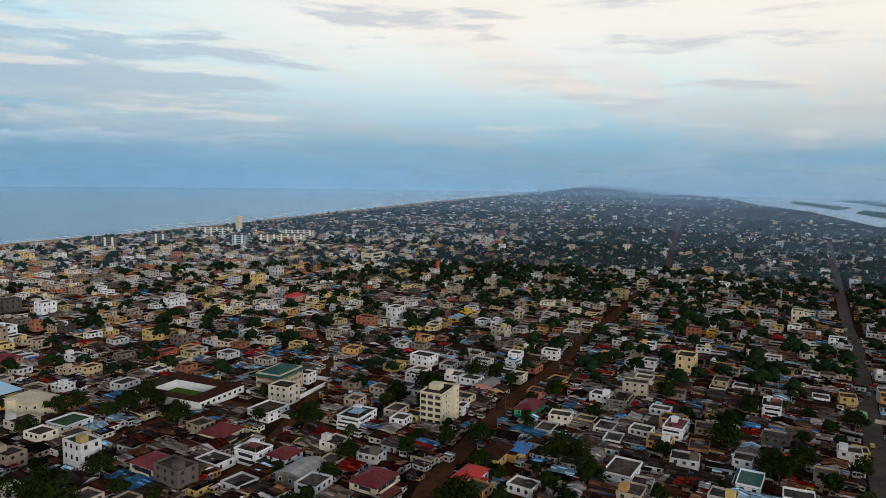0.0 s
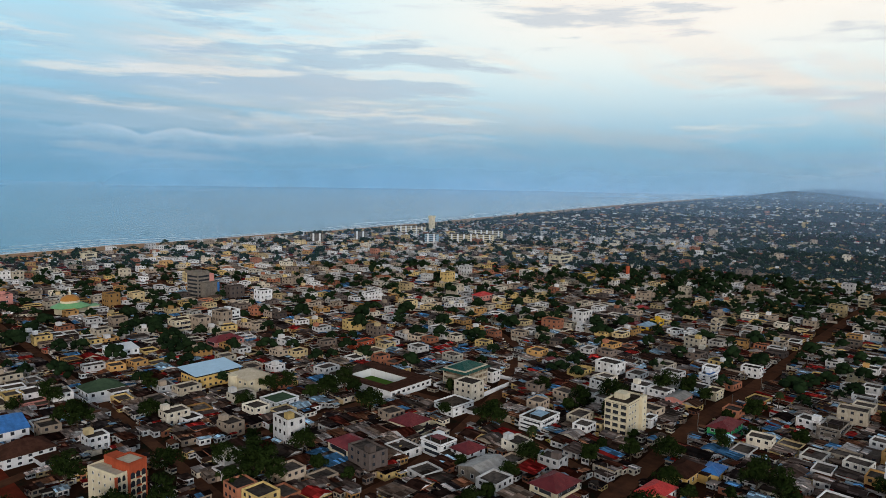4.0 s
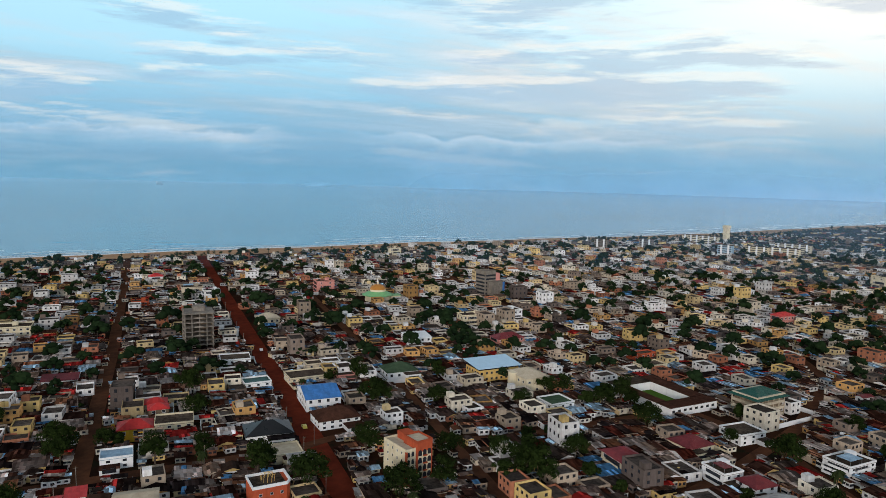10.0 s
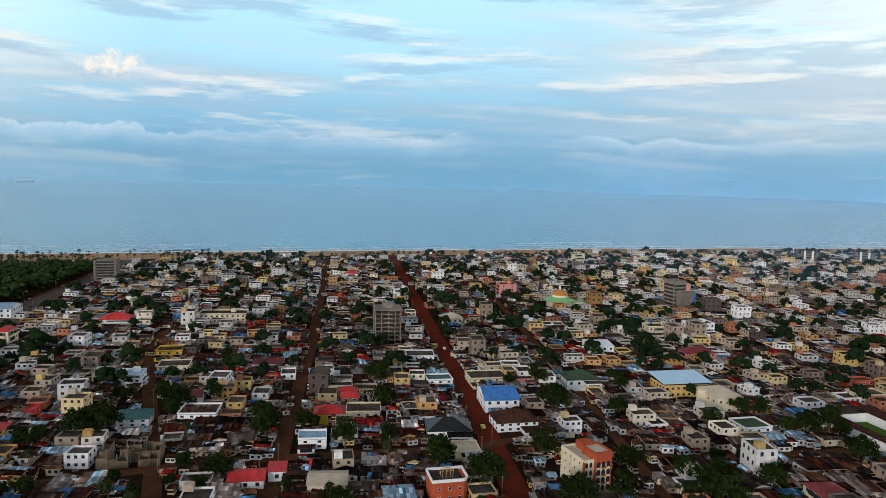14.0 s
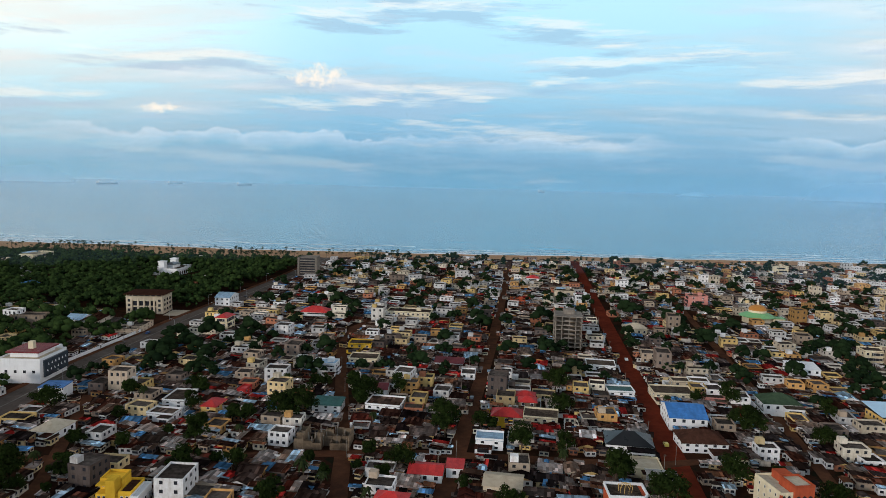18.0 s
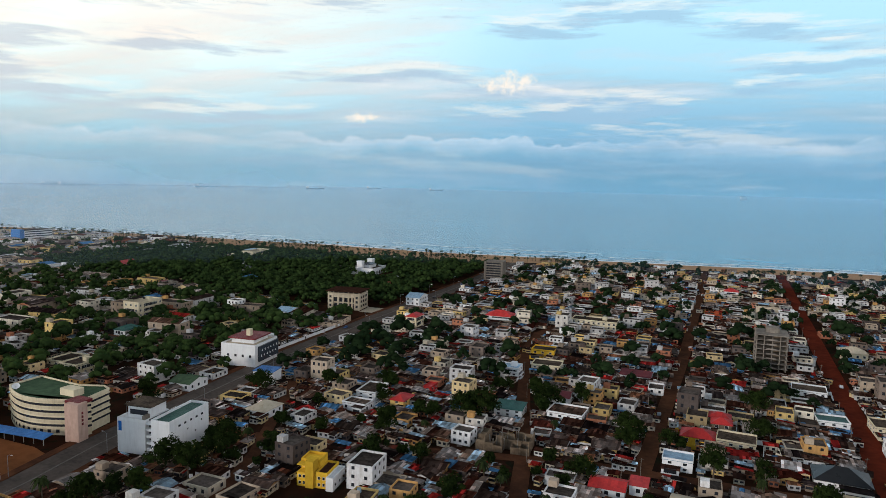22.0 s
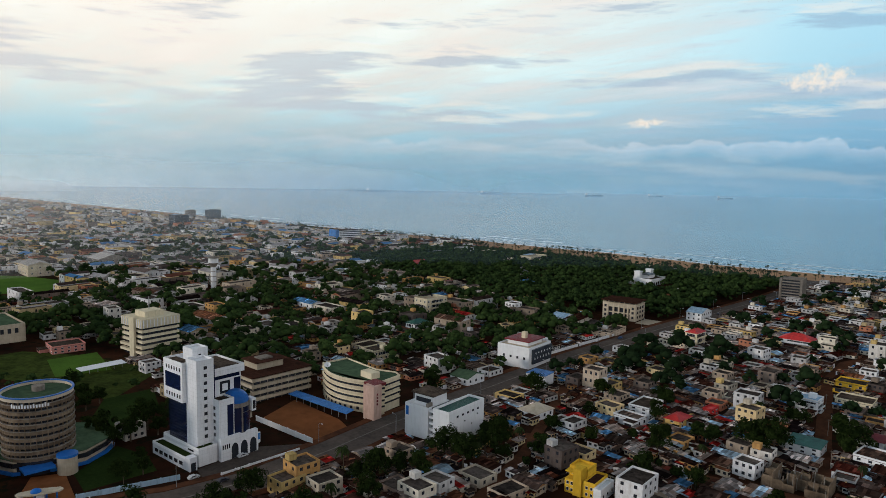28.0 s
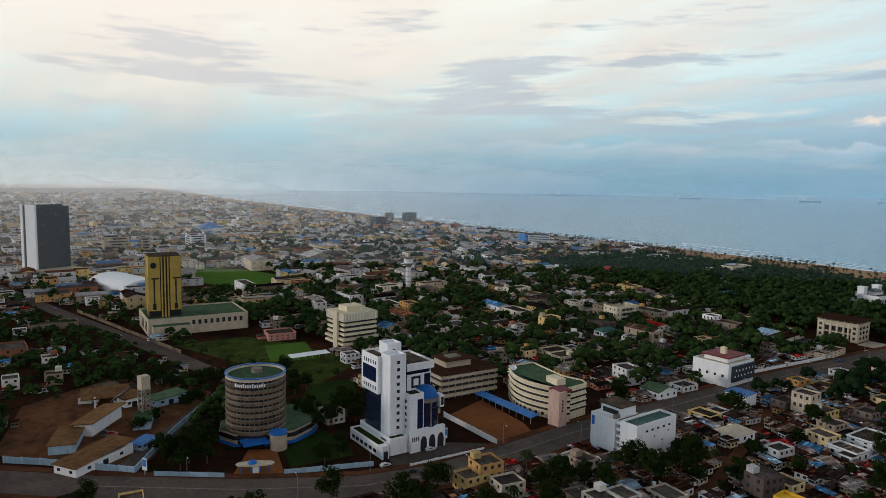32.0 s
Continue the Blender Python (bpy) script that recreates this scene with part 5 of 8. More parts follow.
def curved_office():
    t = thing("curved_office", "curved cream office with ribbon windows and a pink corner", "office building", pose(-236, 193, 0))
    TAKEN.append((-262, 206, 28, 18))
    arc = [(-46 + 46 * u, 7 - 12.5 * math.sin(math.pi * (0.12 + 0.80 * u)) + 4.6) for u in np.linspace(0, 1, 15)]
    ring = arc + [(-1.5, 3), (-5, 22), (-10, 24), (-20, 20), (-46, 22)]
    part("wall", Geo().solid(ring, 0, 14.2), creamy, t)
    c = Vector((-24, 12))

    def grow(k):
        return [tuple(c + (Vector(p) - c) * k) for p in ring]
    for i in range(4):
        z = 3.6 + i * 2.85
        part("window_band", Geo().ring(grow(1.004), grow(0.97), z, z + 1.05), glass_and_shade, t)
        part("ledge", Geo().ring(grow(1.022), grow(0.985), z + 1.06, z + 1.5), creamy, t)
    for i in range(12):
        a, b = Vector(arc[i + 1]), Vector(arc[i + 2])
        m = (a + b) / 2
        part("window", WIN_DARK, None, t, m=pose(m.x, m.y, 1.7, 0, 0, math.degrees(math.atan2(b.y - a.y, b.x - a.x))) @ Matrix.Diagonal((1.5, 1, 1.4, 1)))
    part("roof", Geo().solid(grow(0.985), 14.21, 14.5), green_roof, t)
    part("parapet", Geo().ring(grow(1.01), grow(0.984), 14.21, 15.2), creamy, t)
    part("corner_fin", Geo().solid([(-3, -1.5), (3.2, -0.5), (2.6, 4.5), (-3.5, 3.5)], 0, 15.6), salmon, t, "salmon-pink corner tower")
    for i in range(4):
        part("sign_letter", Geo().box(-0.05, -0.5, 0, 0.05, 0.5, 1.0), tin_maroon, t, m=pose(2.98, 1.6, 11.2 - i * 1.5, 0, 0, -8))
    part("corner_roof", Geo().box(-6, 1.2, 14.51, 1.5, 8, 15.8), tin_maroon, t)
    part("roof_block", Geo().box(-17, 8, 14.51, -9, 13, 17.4), creamy, t)
    part("dish", dome_mesh(1.6, 0.5, 16, 4), white, t, "white satellite dish", m=pose(-38, 4, 16.4, 200, 30, 0))
    part("dish_mast", Geo().cyl(-38, 4, 14.5, 16.3, 0.12, 8), metal_grey, t)


curved_office()


def twin_block():
    t = site("twin_block", "plain white twin hotel block with roof terraces and dark balconies between", "hotel", -189, 195.4, 97, (25, 24))
    part("street_block", Geo().box(0, 0, 0, 25, 8.2, 13.6), white, t)
    part("roof", Geo().box(0.4, 0.4, 13.61, 24.6, 7.8, 13.8), tin_green, t)
    rim(t, 0, 0, 25, 8.2, 13.61, white, 1.1)
    for i in range(5):
        part("window", WIN, None, t, m=pose(6 + i * 3.6, 0, 11.4) @ Matrix.Diagonal((1.6, 1, 1.0, 1)))
    for x, z in ((11, 8.4), (16, 6.0), (20, 9.2)):
        part("window", WIN, None, t, m=pose(x, 0, z) @ Matrix.Diagonal((1.0, 1, 0.7, 1)))
    part("stair_core", Geo().box(3.2, 8.21, 0, 20, 11.4, 13.4), glass_and_shade, t)
    for i in range(5):
        part("balcony", Geo().box(1.4, 8.22, 1.6 + i * 2.6, 3.19, 11.3, 2.6 + i * 2.6), white, t)
    part("rear_block", Geo().box(0.8, 11.41, 0, 15, 24, 12.8), white, t)
    rim(t, 0.8, 11.41, 15, 24, 12.8, white, 1.0)
    part("pavilion", Geo().box(4.6, 11.8, 12.81, 14, 22, 17.6), white, t)
    part("pavilion_window", Geo().box(4.5, 13, 14.2, 4.7, 21, 16.2), glass_and_shade, t)
    part("pavilion_roof", Geo().box(3.6, 11.0, 17.61, 14.6, 23, 18.1), screed, t)
    part("outer_stair", Geo().solid([(1.2, 12), (4.4, 12), (4.4, 13), (1.2, 13)], 12.82, 15.2), concrete, t)
    part("sign", Geo().box(0.7, 22, 8.6, 0.82, 23.4, 12.4), dome_blue, t, "blue upright sign panel")


twin_block()


def cream_tower():
    t = site("cream_tower", "stepped cream office tower with deep white ledges and a roof mast", "office building", -402, 158, 98, (26, 24))
    part("core", Geo().box(2, 2, 0, 24, 22, 21.8), glass_and_shade, t)
    for i in range(5):
        k = 0.0 if i < 2 else 1.0
        z = 2.2 + i * 3.1
        part("ledge", Geo().ring([(k, k), (26 - k, k), (26 - k, 24 - k), (k, 24 - k)], [(2.05, 2.05), (23.95, 2.05), (23.95, 21.95), (2.05, 21.95)], z, z + 1.5), creamy, t)
    part("top_floor", Geo().box(0.6, 0.6, 17.4, 25.4, 23.4, 22.6), creamy, t)
    for i in range(11):
        part("fin", Geo().box(1.6 + i * 2.2, 0.3, 17.6, 2.0 + i * 2.2, 0.59, 22.2), white, t)
        part("fin", Geo().box(0.3, 1.4 + i * 2.05, 17.6, 0.59, 1.8 + i * 2.05, 22.2), white, t)
    part("corner_shaft", Geo().box(-0.8, 7, 0, 0.59, 12, 23.4), creamy, t)
    part("penthouse", Geo().box(6, 6, 22.61, 18, 17, 26.0), creamy, t)
    part("mast", Geo().cyl(12, 12, 26.0, 34.0, 0.2, 8), metal_grey, t)


cream_tower()


def gold_tower():
    t = site("gold_tower", "gold-clad tower with dark vertical strips above a pale stone hall", "office building", -490, 55, 91, (66, 44))
    part("hall", Geo().box(0, 0, 0, 66, 44, 10.5), stone_beige, t)
    part("hall_roof", Geo().box(1, 1, 10.51, 65, 43, 10.9), green_roof, t)
    rim(t, 0, 0, 66, 44, 10.51, stone_beige, 1.2, 0.5)
    part("front_hall", Geo().box(2, -7, 0, 26, -0.01, 7.5), stone_beige, t)
    part("front_roof", Geo().box(2.5, -6.6, 7.51, 25.5, -0.3, 7.8), green_roof, t)
    for i in range(9):
        part("window", Geo().box(28 + i * 4, -0.06, 6.0, 30 + i * 4, 0.1, 9.0), glass_and_shade, t)
    for i in range(5):
        part("window", Geo().box(-0.06, 6 + i * 7, 2, 0.1, 9 + i * 7, 9.0), glass_and_shade, t)
    m = pose(13, 20, 10.9, 0, 0, -2)
    a, h = 10.6, 41.5
    part("shaft", Geo().box(-a + 0.6, -a + 0.6, 0, a - 0.6, a - 0.6, h - 0.8), black, t, "dark recessed shaft", m=m)
    for s in range(4):
        turn = m @ pose(0, 0, 0, 0, 0, 90 * s)
        for x0, x1 in ((-a, -3.2), (3.2, a - 0.01)):
            part("gold_panel", Geo().box(x0, -a, 4.5, x1, -a + 0.59, h), gold, t, m=turn)
            part("dark_band", Geo().box(x0 + 2.0, -a - 0.08, 26, x1 - 0.5, -a + 0.1, 27), black, t, m=turn)
            part("dark_strip", Geo().box((x0 + x1) / 2 - 0.5, -a - 0.1, 9.6, (x0 + x1) / 2 + 0.5, -a + 0.1, 25.9), black, t, m=turn)
            part("window", Geo().box(x0 + 2.6, -a - 0.06, 5.2, x1 - 2.6, -a + 0.1, 9.4), glass_and_shade, t, m=turn)
        for x in (-2.0, 0, 2.0):
            part("gold_fin", Geo().box(x - 0.45, -a + 0.1, 0, x + 0.45, -a + 0.58, h), gold, t, m=turn)
        part("disc", Geo().cyl(0, 0, 0, 0.3, 2.0, 20), black, t, m=turn @ pose(-7.2, -a - 0.02, 35.5, 90, 0, 0))
    part("roof", Geo().box(-a + 0.3, -a + 0.3, h + 0.01, a - 0.3, a - 0.3, h + 0.6), screed, t, m=m)


gold_tower()


def dark_tower():
    t = site("dark_tower", "tall hotel tower of dark glass with white ribbed end walls", "hotel", -813, -11, 118, (34, 38))
    part("glass_block", Geo().box(1.0, 0, 8, 34, 29, 72), slate_glass, t)
    for i in range(20):
        part("floor_line", Geo().box(0.98, -0.06, 9 + i * 3.1, 33.9, 0.1, 9.12 + i * 3.1), grey_glass, t)
    for y0, y1 in ((0.4, 19), (24, 29)):
        part("white_rib", Geo().box(-0.8, y0, 4, 0.99, y1, 73.5), white, t)
    for y0 in (19.4,):
        part("dark_slot", Geo().box(-0.3, y0, 4, 0.98, y0 + 4.2, 72.6), glass_and_shade, t)
    part("roof_cap", Geo().box(3, 4, 72.01, 30, 30, 73.6), black, t)
    part("mast", Geo().cyl(16, 16, 73.6, 82, 0.35, 8), metal_grey, t)
    for x in (6, 24):
        part("dish", dome_mesh(2.0, 0.8, 14, 4), white, t, m=pose(x, 10, 74.4, 40, 20, 0))
    part("base", Geo().box(-8, -10, 0, 40, 46, 7.9), stone_beige, t)
    part("side_hall", Geo().box(40.1, -30, 0, 78, 6, 7.0), white, t)
    part("side_roof", Geo().box(39.5, -31, 7.01, 79, 7, 8.2), screed, t)


dark_tower()


def glass_office():
    t = site("glass_office", "white office with a sloping dark glass front and a maroon roof", "office building", -237.6, 311, 97, (25, 22))
    part("wall", Geo().box(0, 0.6, 0, 25, 22, 11.6), white, t)
    part("glass_front", Geo().box(3.0, -0.4, 2.6, 24.4, 0.59, 11.2), grey_glass, t)
    for r in range(2):
        for i in range(6):
            part("sun_sail", Geo().solid([(0, 0), (1.2, 0), (0.2, 1.2)], 0, 0.1), white, t, m=pose(4.4 + i * 3.2 + r, -0.45, 5.4 + r * 3.0, 90, 20, 0))
    rim(t, 0, 0.6, 25, 22, 11.61, white, 1.0)
    part("roof", Geo().box(0.4, 1, 11.61, 24.6, 21.6, 11.8), stone_beige, t)
    part("penthouse", Geo().box(6, 5, 11.81, 22, 19, 14.2), white, t)
    part("penthouse_roof", Geo().box(4.6, 3.6, 14.21, 23.4, 20.4, 14.9), tin_maroon, t)
    part("roof_tower", Geo().box(11, 10, 14.91, 13.6, 12.6, 18.6), creamy, t)
    part("rear_block", Geo().box(25.1, 6, 0, 31, 22, 12.5), white, t)
    for i in range(4):
        part("window", WIN, None, t, m=pose(0, 17.5 - i * 4.6, 6, 0, 0, 270) @ Matrix.Diagonal((1.6, 1, 1.6, 1)))


glass_office()


def column_bank():
    t = site("column_bank", "beige bank with tall square columns and a dark overhanging roof", "bank", -293, 475.5, 8, (27, 19))
    part("core", Geo().box(1.4, 1.6, 0, 25.6, 18, 12.6), glass_and_shade, t)
    for x0, x1 in ((0, 4.6), (22.4, 27)):
        part("stone_wing", Geo().box(x0, 0, 0, x1, 19, 12.6), stone_beige, t)
        for z in (2.0, 5.6, 9.0):
            part("window", Geo().box(x0 + 1.4, -0.06, z, x1 - 1.4, 0.1, z + 1.9), glass_and_shade, t)
    for i in range(3):
        for z in (2.0, 5.6, 9.0):
            part("window", Geo().box(26.9, 3 + i * 5.2, z, 27.06, 5.6 + i * 5.2, z + 1.9), glass_and_shade, t)
    for x in (8.2, 12.6, 17.0, 20.0):
        part("column", Geo().box(x, 0, 0, x + 1.1, 1.2, 12.6), stone_beige, t)
    part("lintel", Geo().box(4.61, 0.15, 9.6, 22.39, 1.4, 12.6), stone_beige, t)
    part("floor_band", Geo().box(4.61, 0.5, 5.0, 22.39, 1.5, 5.9), stone_beige, t)
    part("open_loggia", Geo().box(-0.2, -0.2, 12.61, 27.2, 19.2, 13.1), stone_beige, t)
    for x in range(7):
        part("roof_post", Geo().box(0.3 + x * 4.3, 0.2, 13.11, 0.8 + x * 4.3, 0.7, 14.4), stone_beige, t)
    part("attic", Geo().box(2.0, 2.0, 13.11, 25, 17, 14.39), glass_and_shade, t)
    part("roof", Geo().box(-1.2, -1.4, 14.41, 28.2, 20.4, 15.0), tile_brown, t, "dark maroon overhanging roof slab")
    part("steps", Geo().box(8, -2.2, 0, 19, -0.01, 0.8), stone_beige, t)
    part("forecourt", Geo().box(28.5, -4, 0, 44, 16, 0.1), stone_beige, t)


column_bank()


def castle_villa():
    TAKEN.append((-332, 628, 24, 26))
    TAKEN.append((-278, 470, 24, 22))
    t = site("castle_villa", "white villa with two square corner towers above the trees", "villa", -346, 652, 92, (32, 26))
    part("wall", Geo().box(0, 0, 0, 32, 26, 6.4), white, t)
    rim(t, 0, 0, 32, 26, 6.41, white, 1.0)
    part("roof", Geo().box(0.5, 0.5, 6.41, 31.5, 25.5, 6.6), screed, t)
    for x in (1, 26):
        part("tower", Geo().box(x, 14, 6.61, x + 6, 20, 13.4), white, t)
        part("tower_cap", Geo().box(x - 0.5, 13.5, 13.41, x + 6.5, 20.5, 14.2), white, t)
    part("centre_block", Geo().box(9, 8, 6.62, 23, 18, 10), white, t)
    part("centre_roof", hip(15, 11, 10.2, 2.0), black, t, m=pose(16, 13, 0))
    for i in range(7):
        part("arch", pointed_arch(2.2, 3.6), glass_and_shade, t, m=pose(3 + i * 4.3, 0, 0.4))


castle_villa()


def beach_hotel():
    t = site("beach_hotel", "white slab hotel with a blue end wall among trees", "hotel", -902, 664, 84, (46, 20))
    part("wall", Geo().box(0, 0, 0, 46, 20, 17), white, t)
    for i in range(5):
        part("window_band", Geo().box(7, -0.08, 2 + i * 3.1, 45.5, 0.1, 3.5 + i * 3.1), grey_glass, t)
    part("end_wall", Geo().box(-0.4, -0.4, 0, 6, 20.4, 18.4), tin_blue, t)
    part("roof", Geo().box(6.1, 0.4, 17.01, 45.6, 19.6, 17.6), screed, t)


beach_hotel()


def water_tower():
    t = thing("water_tower", "slender grey concrete water tower with a flared tank", "water tower", pose(-606, 306, 0))
    part("shaft", Geo().cyl(0, 0, 0, 22, 2.5, 16), white, t)
    for i in range(3):
        part("band", Geo().cyl(0, 0, 6 + i * 5, 6.5 + i * 5, 2.8, 16), concrete, t)
    g = Geo()
    limb(g, (0, 0, 20), (0, 0, 24), 2.5, 4.6, 16)
    part("flare", g, concrete, t)
    part("tank", Geo().cyl(0, 0, 24, 28.6, 4.6, 16), white, t)
    part("cap", Geo().cyl(0, 0, 28.61, 29.4, 5.9, 16), concrete, t)
    part("mast", Geo().cyl(0, 0, 29.4, 35, 0.12, 6), metal_grey, t)
    TAKEN.append((-600, 304, 14, 10))
    TAKEN.append((-576, 292, 22, 18))


water_tower()


def frame_tower():
    t = thing("unfinished_building", "eight-storey unfinished building of bare concrete slabs and columns", "building site", pose(27.7, 443, 0, 0, 0, 1))
    TAKEN.append((27.7, 443, 10, 11))
    w, d = 16.6, 17.0
    for i in range(9):
        z = 0.3 + i * 2.72
        part("slab", Geo().box(-w / 2 - 0.5, -d / 2 - 0.6, z + 2.45, w / 2 + 0.5, d / 2 + 0.5, z + 2.75) if i < 8 else Geo().box(-w / 2 - 0.6, -d / 2 - 0.7, z, w / 2 + 0.6, d / 2 + 0.6, z + 0.3), concrete, t)
        if i == 8:
            continue
        for x in (-w / 2, -w / 4 - 0.2, 0, w / 4, w / 2 - 0.5):
            part("column", Geo().box(x, -d / 2, z - 0.05, x + 0.5, -d / 2 + 0.5, z + 2.45), concrete, t)
            part("column", Geo().box(x, d / 2 - 0.5, z - 0.05, x + 0.5, d / 2, z + 2.45), concrete, t)
        for y in (-d / 4, 0, d / 4):
            part("column", Geo().box(-w / 2, y, z - 0.05, -w / 2 + 0.5, y + 0.5, z + 2.45), concrete, t)
            part("column", Geo().box(w / 2 - 0.5, y, z - 0.05, w / 2, y + 0.5, z + 2.45), concrete, t)
        # inner walls added to stop daylight, so the open floors look dark
        part("infill_wall", Geo().box(-w / 2 + 0.6, d / 2 - 1.2, z - 0.04, w / 2 - 0.6, d / 2 - 0.7, z + 2.44).box(w * 0.1, -1.0, z - 0.04, w * 0.3, d / 2 - 1.21, z + 2.44), block_wall, t)
        part("balustrade", Geo().box(-w / 2 + 5.6, -d / 2 - 0.5, z + 0.03, w / 2 - 5.6, -d / 2 - 0.4, z + 0.6), concrete, t)
        # further light-stopping walls, added along both flanks
        part("side_wall", Geo().box(w / 2 - 0.9, -d / 4 + 0.51, z - 0.04, w / 2 - 0.6, d / 2 - 1.21, z + 2.44).box(-w / 2 + 0.6, -d / 4 + 0.51, z - 0.04, -w / 2 + 0.9, d / 2 - 1.21, z + 2.44), block_wall, t)
    part("lift_shaft", Geo().box(-w / 2 - 0.6, -2, 0, -w / 2 - 0.02, 3, 24), concrete, t)
    part("penthouse", Geo().box(-3, -2, 22.38, 4, 5, 25.2), concrete, t)


frame_tower()


def terracotta_flats():
    t = thing("terracotta_flats", "cream and terracotta apartment house with rows of arched loggias", "apartment house", pose(82.5, 221.5, 0, 0, 0, 14) @ Matrix.Diagonal((0.92, 0.92, 0.9, 1)))
    TAKEN.append((86, 232, 9, 12))
    part("cream_wall", Geo().box(0, 0, 0, 11.6, 16, 12.6), creamy, t)
    part("terracotta_bay", Geo().box(4.5, -0.8, 0, 11.9, 8.5, 15.4), terracotta, t)
    part("bay_panel", Geo().box(5.2, -0.86, 0, 11.2, -0.7, 11.6), creamy, t)
    part("bay_roof", Geo().box(4.9, -0.4, 15.41, 11.5, 8.1, 15.6), stone_beige, t)
    part("corner_post", Geo().box(-0.15, -0.15, 0, 0.6, 0.6, 12.59), terracotta, t)
    part("roof", Geo().box(0.3, 0.3, 12.61, 4.4, 15.7, 12.8), stone_beige, t)
    rim(t, 0, 0, 11.6, 16, 12.61, creamy, 0.9)
    rim(t, 4.5, -0.8, 11.9, 8.5, 15.41, terracotta, 0.9)
    part("stair_head", Geo().box(5.5, 9, 12.82, 10.5, 14.5, 15.8), terracotta, t)
    for fl in range(4):
        z = 0.8 + fl * 3.1
        for x in (6.0, 8.2, 10.4):
            # loggia depth painted as a dark arched plate
            part("loggia", pointed_arch(1.7, 2.3), glass_and_shade, t, m=pose(x, -0.87, z))
        part("balcony", Geo().box(7.4, -1.5, z - 0.3, 9.2, -0.88, z + 0.15), terracotta, t)
        for x in (1.2, 3.1):
            part("window", pointed_arch(1.2, 2.0), glass_and_shade, t, m=pose(x, 0, z + 0.2))
        for y in (3.0, 6.2, 9.4, 12.8):
            part("window", WIN, None, t, m=pose(0, y, z + 1.3, 0, 0, 270) @ Matrix.Diagonal((0.8, 1, 1.1, 1)))


terracotta_flats()


def yellow_house():
    t = thing("yellow_house", "bright yellow three-storey house with stepped balconies", "house", pose(-129, 203, 0, 0, 0, 8) @ Matrix.Diagonal((0.88, 0.88, 0.86, 1)))
    TAKEN.append((-129, 203, 8, 8))
    part("wall", Geo().box(-6.5, -5, 0, 6.5, 7, 5.8), yellow, t)
    part("upper_wall", Geo().box(-6.5, -1, 5.81, 1.5, 7, 9.0), yellow, t)
    part("stair_tower", Geo().box(-2.5, -6, 0, 1.0, -0.99, 11.2), yellow, t)
    part("white_wing", Geo().box(6.51, -6.5, 0, 9.6, 6, 4.8), white, t)
    rim(t, -6.5, -1, 1.5, 7, 9.01, yellow, 1.0)
    rim(t, 1.6, -5, 6.5, 7, 5.81, yellow, 1.0)
    rim(t, 6.51, -6.5, 9.6, 6, 4.81, white, 0.9)
    part("terrace", Geo().box(1.9, -4.7, 5.81, 6.2, 6.7, 5.95), tile_brown, t)
    for z in (1.6, 4.3, 7.2):
        for x in (-5.2, -3.4, 3, 5):
            if z < 6 or x < 0:
                part("window", WIN, None, t, m=pose(x, -5 if z < 6 else -1, z) @ Matrix.Diagonal((1.1, 1, 1.3, 1)))
    for y in (-4, 0, 4):
        part("window", WIN, None, t, m=pose(9.6, y, 2.2, 0, 0, 90) @ Matrix.Diagonal((1.4, 1, 1.4, 1)))
    part("pergola", Geo().box(-6.5, -4.9, 8.6, -2.6, -1.1, 9.0), yellow, t)


yellow_house()


def dome_hall():
    t = thing("domed_hall", "round hall with a mint green roof and an orange dome", "assembly hall", pose(180, 560, 0) @ Matrix.Diagonal((0.72, 0.72, 0.85, 1)))
    TAKEN.append((180, 563, 24, 18))
    part("wall", Geo().cyl(0, 0, 0, 6.5, 15, 32), creamy, t)
    g = Geo()
    limb(g, (0, 0, 6.0), (0, 0, 9.4), 18.5, 9.5, 32)
    part("roof", g, mint, t)
    part("eave", Geo().cyl(0, 0, 5.7, 6.05, 18.5, 32), mint, t)
    part("drum", Geo().cyl(0, 0, 9.0, 11.2, 9.3, 32), creamy, t)
    part("dome", dome_mesh(9.2, 5.0, 32, 6), orange, t, m=pose(0, 0, 11.2))
    part("lantern", Geo().cyl(0, 0, 16.0, 18.4, 1.2, 10), creamy, t)
    g = Geo()
    limb(g, (0, 0, 18.4), (0, 0, 22.5), 1.2, 0.1, 8)
    part("spire", g, white, t)
    part("side_wing", Geo().box(15, -6, 0, 27, 5, 4.5), creamy, t)
    part("side_roof", Geo().box(14.5, -6.6, 4.51, 27.6, 5.6, 5.0), mint, t)


dome_hall()


def pink_tower():
    t = thing("pink_tower", "grey office tower with magenta and blue facade panels", "office building", pose(283, 556, 0, 0, 0, 12))
    TAKEN.append((283, 556, 11, 10))
    part("wall", Geo().box(-8, -6, 0, 4, 8, 22), concrete, t)
    part("magenta_panel", Geo().box(4.01, -6.4, 0, 8.4, 8, 20.5), pinkish, t, "magenta panelled bay")
    part("low_block", Geo().box(-6, -13, 0, 8, -6.41, 14), concrete, t)
    part("blue_panel", Geo().box(6.2, -13.3, 2, 8.3, -12.9, 13.6), tin_blue, t, "blue facade panel")
    for fl in range(6):
        part("window_band", Geo().box(-7.4, -6.1, 2.2 + fl * 3.2, 3.6, -5.9, 3.7 + fl * 3.2), glass_and_shade, t)
        part("window_band", Geo().box(-8.1, -5, 2.2 + fl * 3.2, -7.9, 7, 3.7 + fl * 3.2), glass_and_shade, t)
    rim(t, -8, -6, 4, 8, 22.01, concrete, 1.0)
    part("roof_mast", Geo().cyl(2, 2, 22, 27, 0.15, 6), metal_grey, t)


pink_tower()


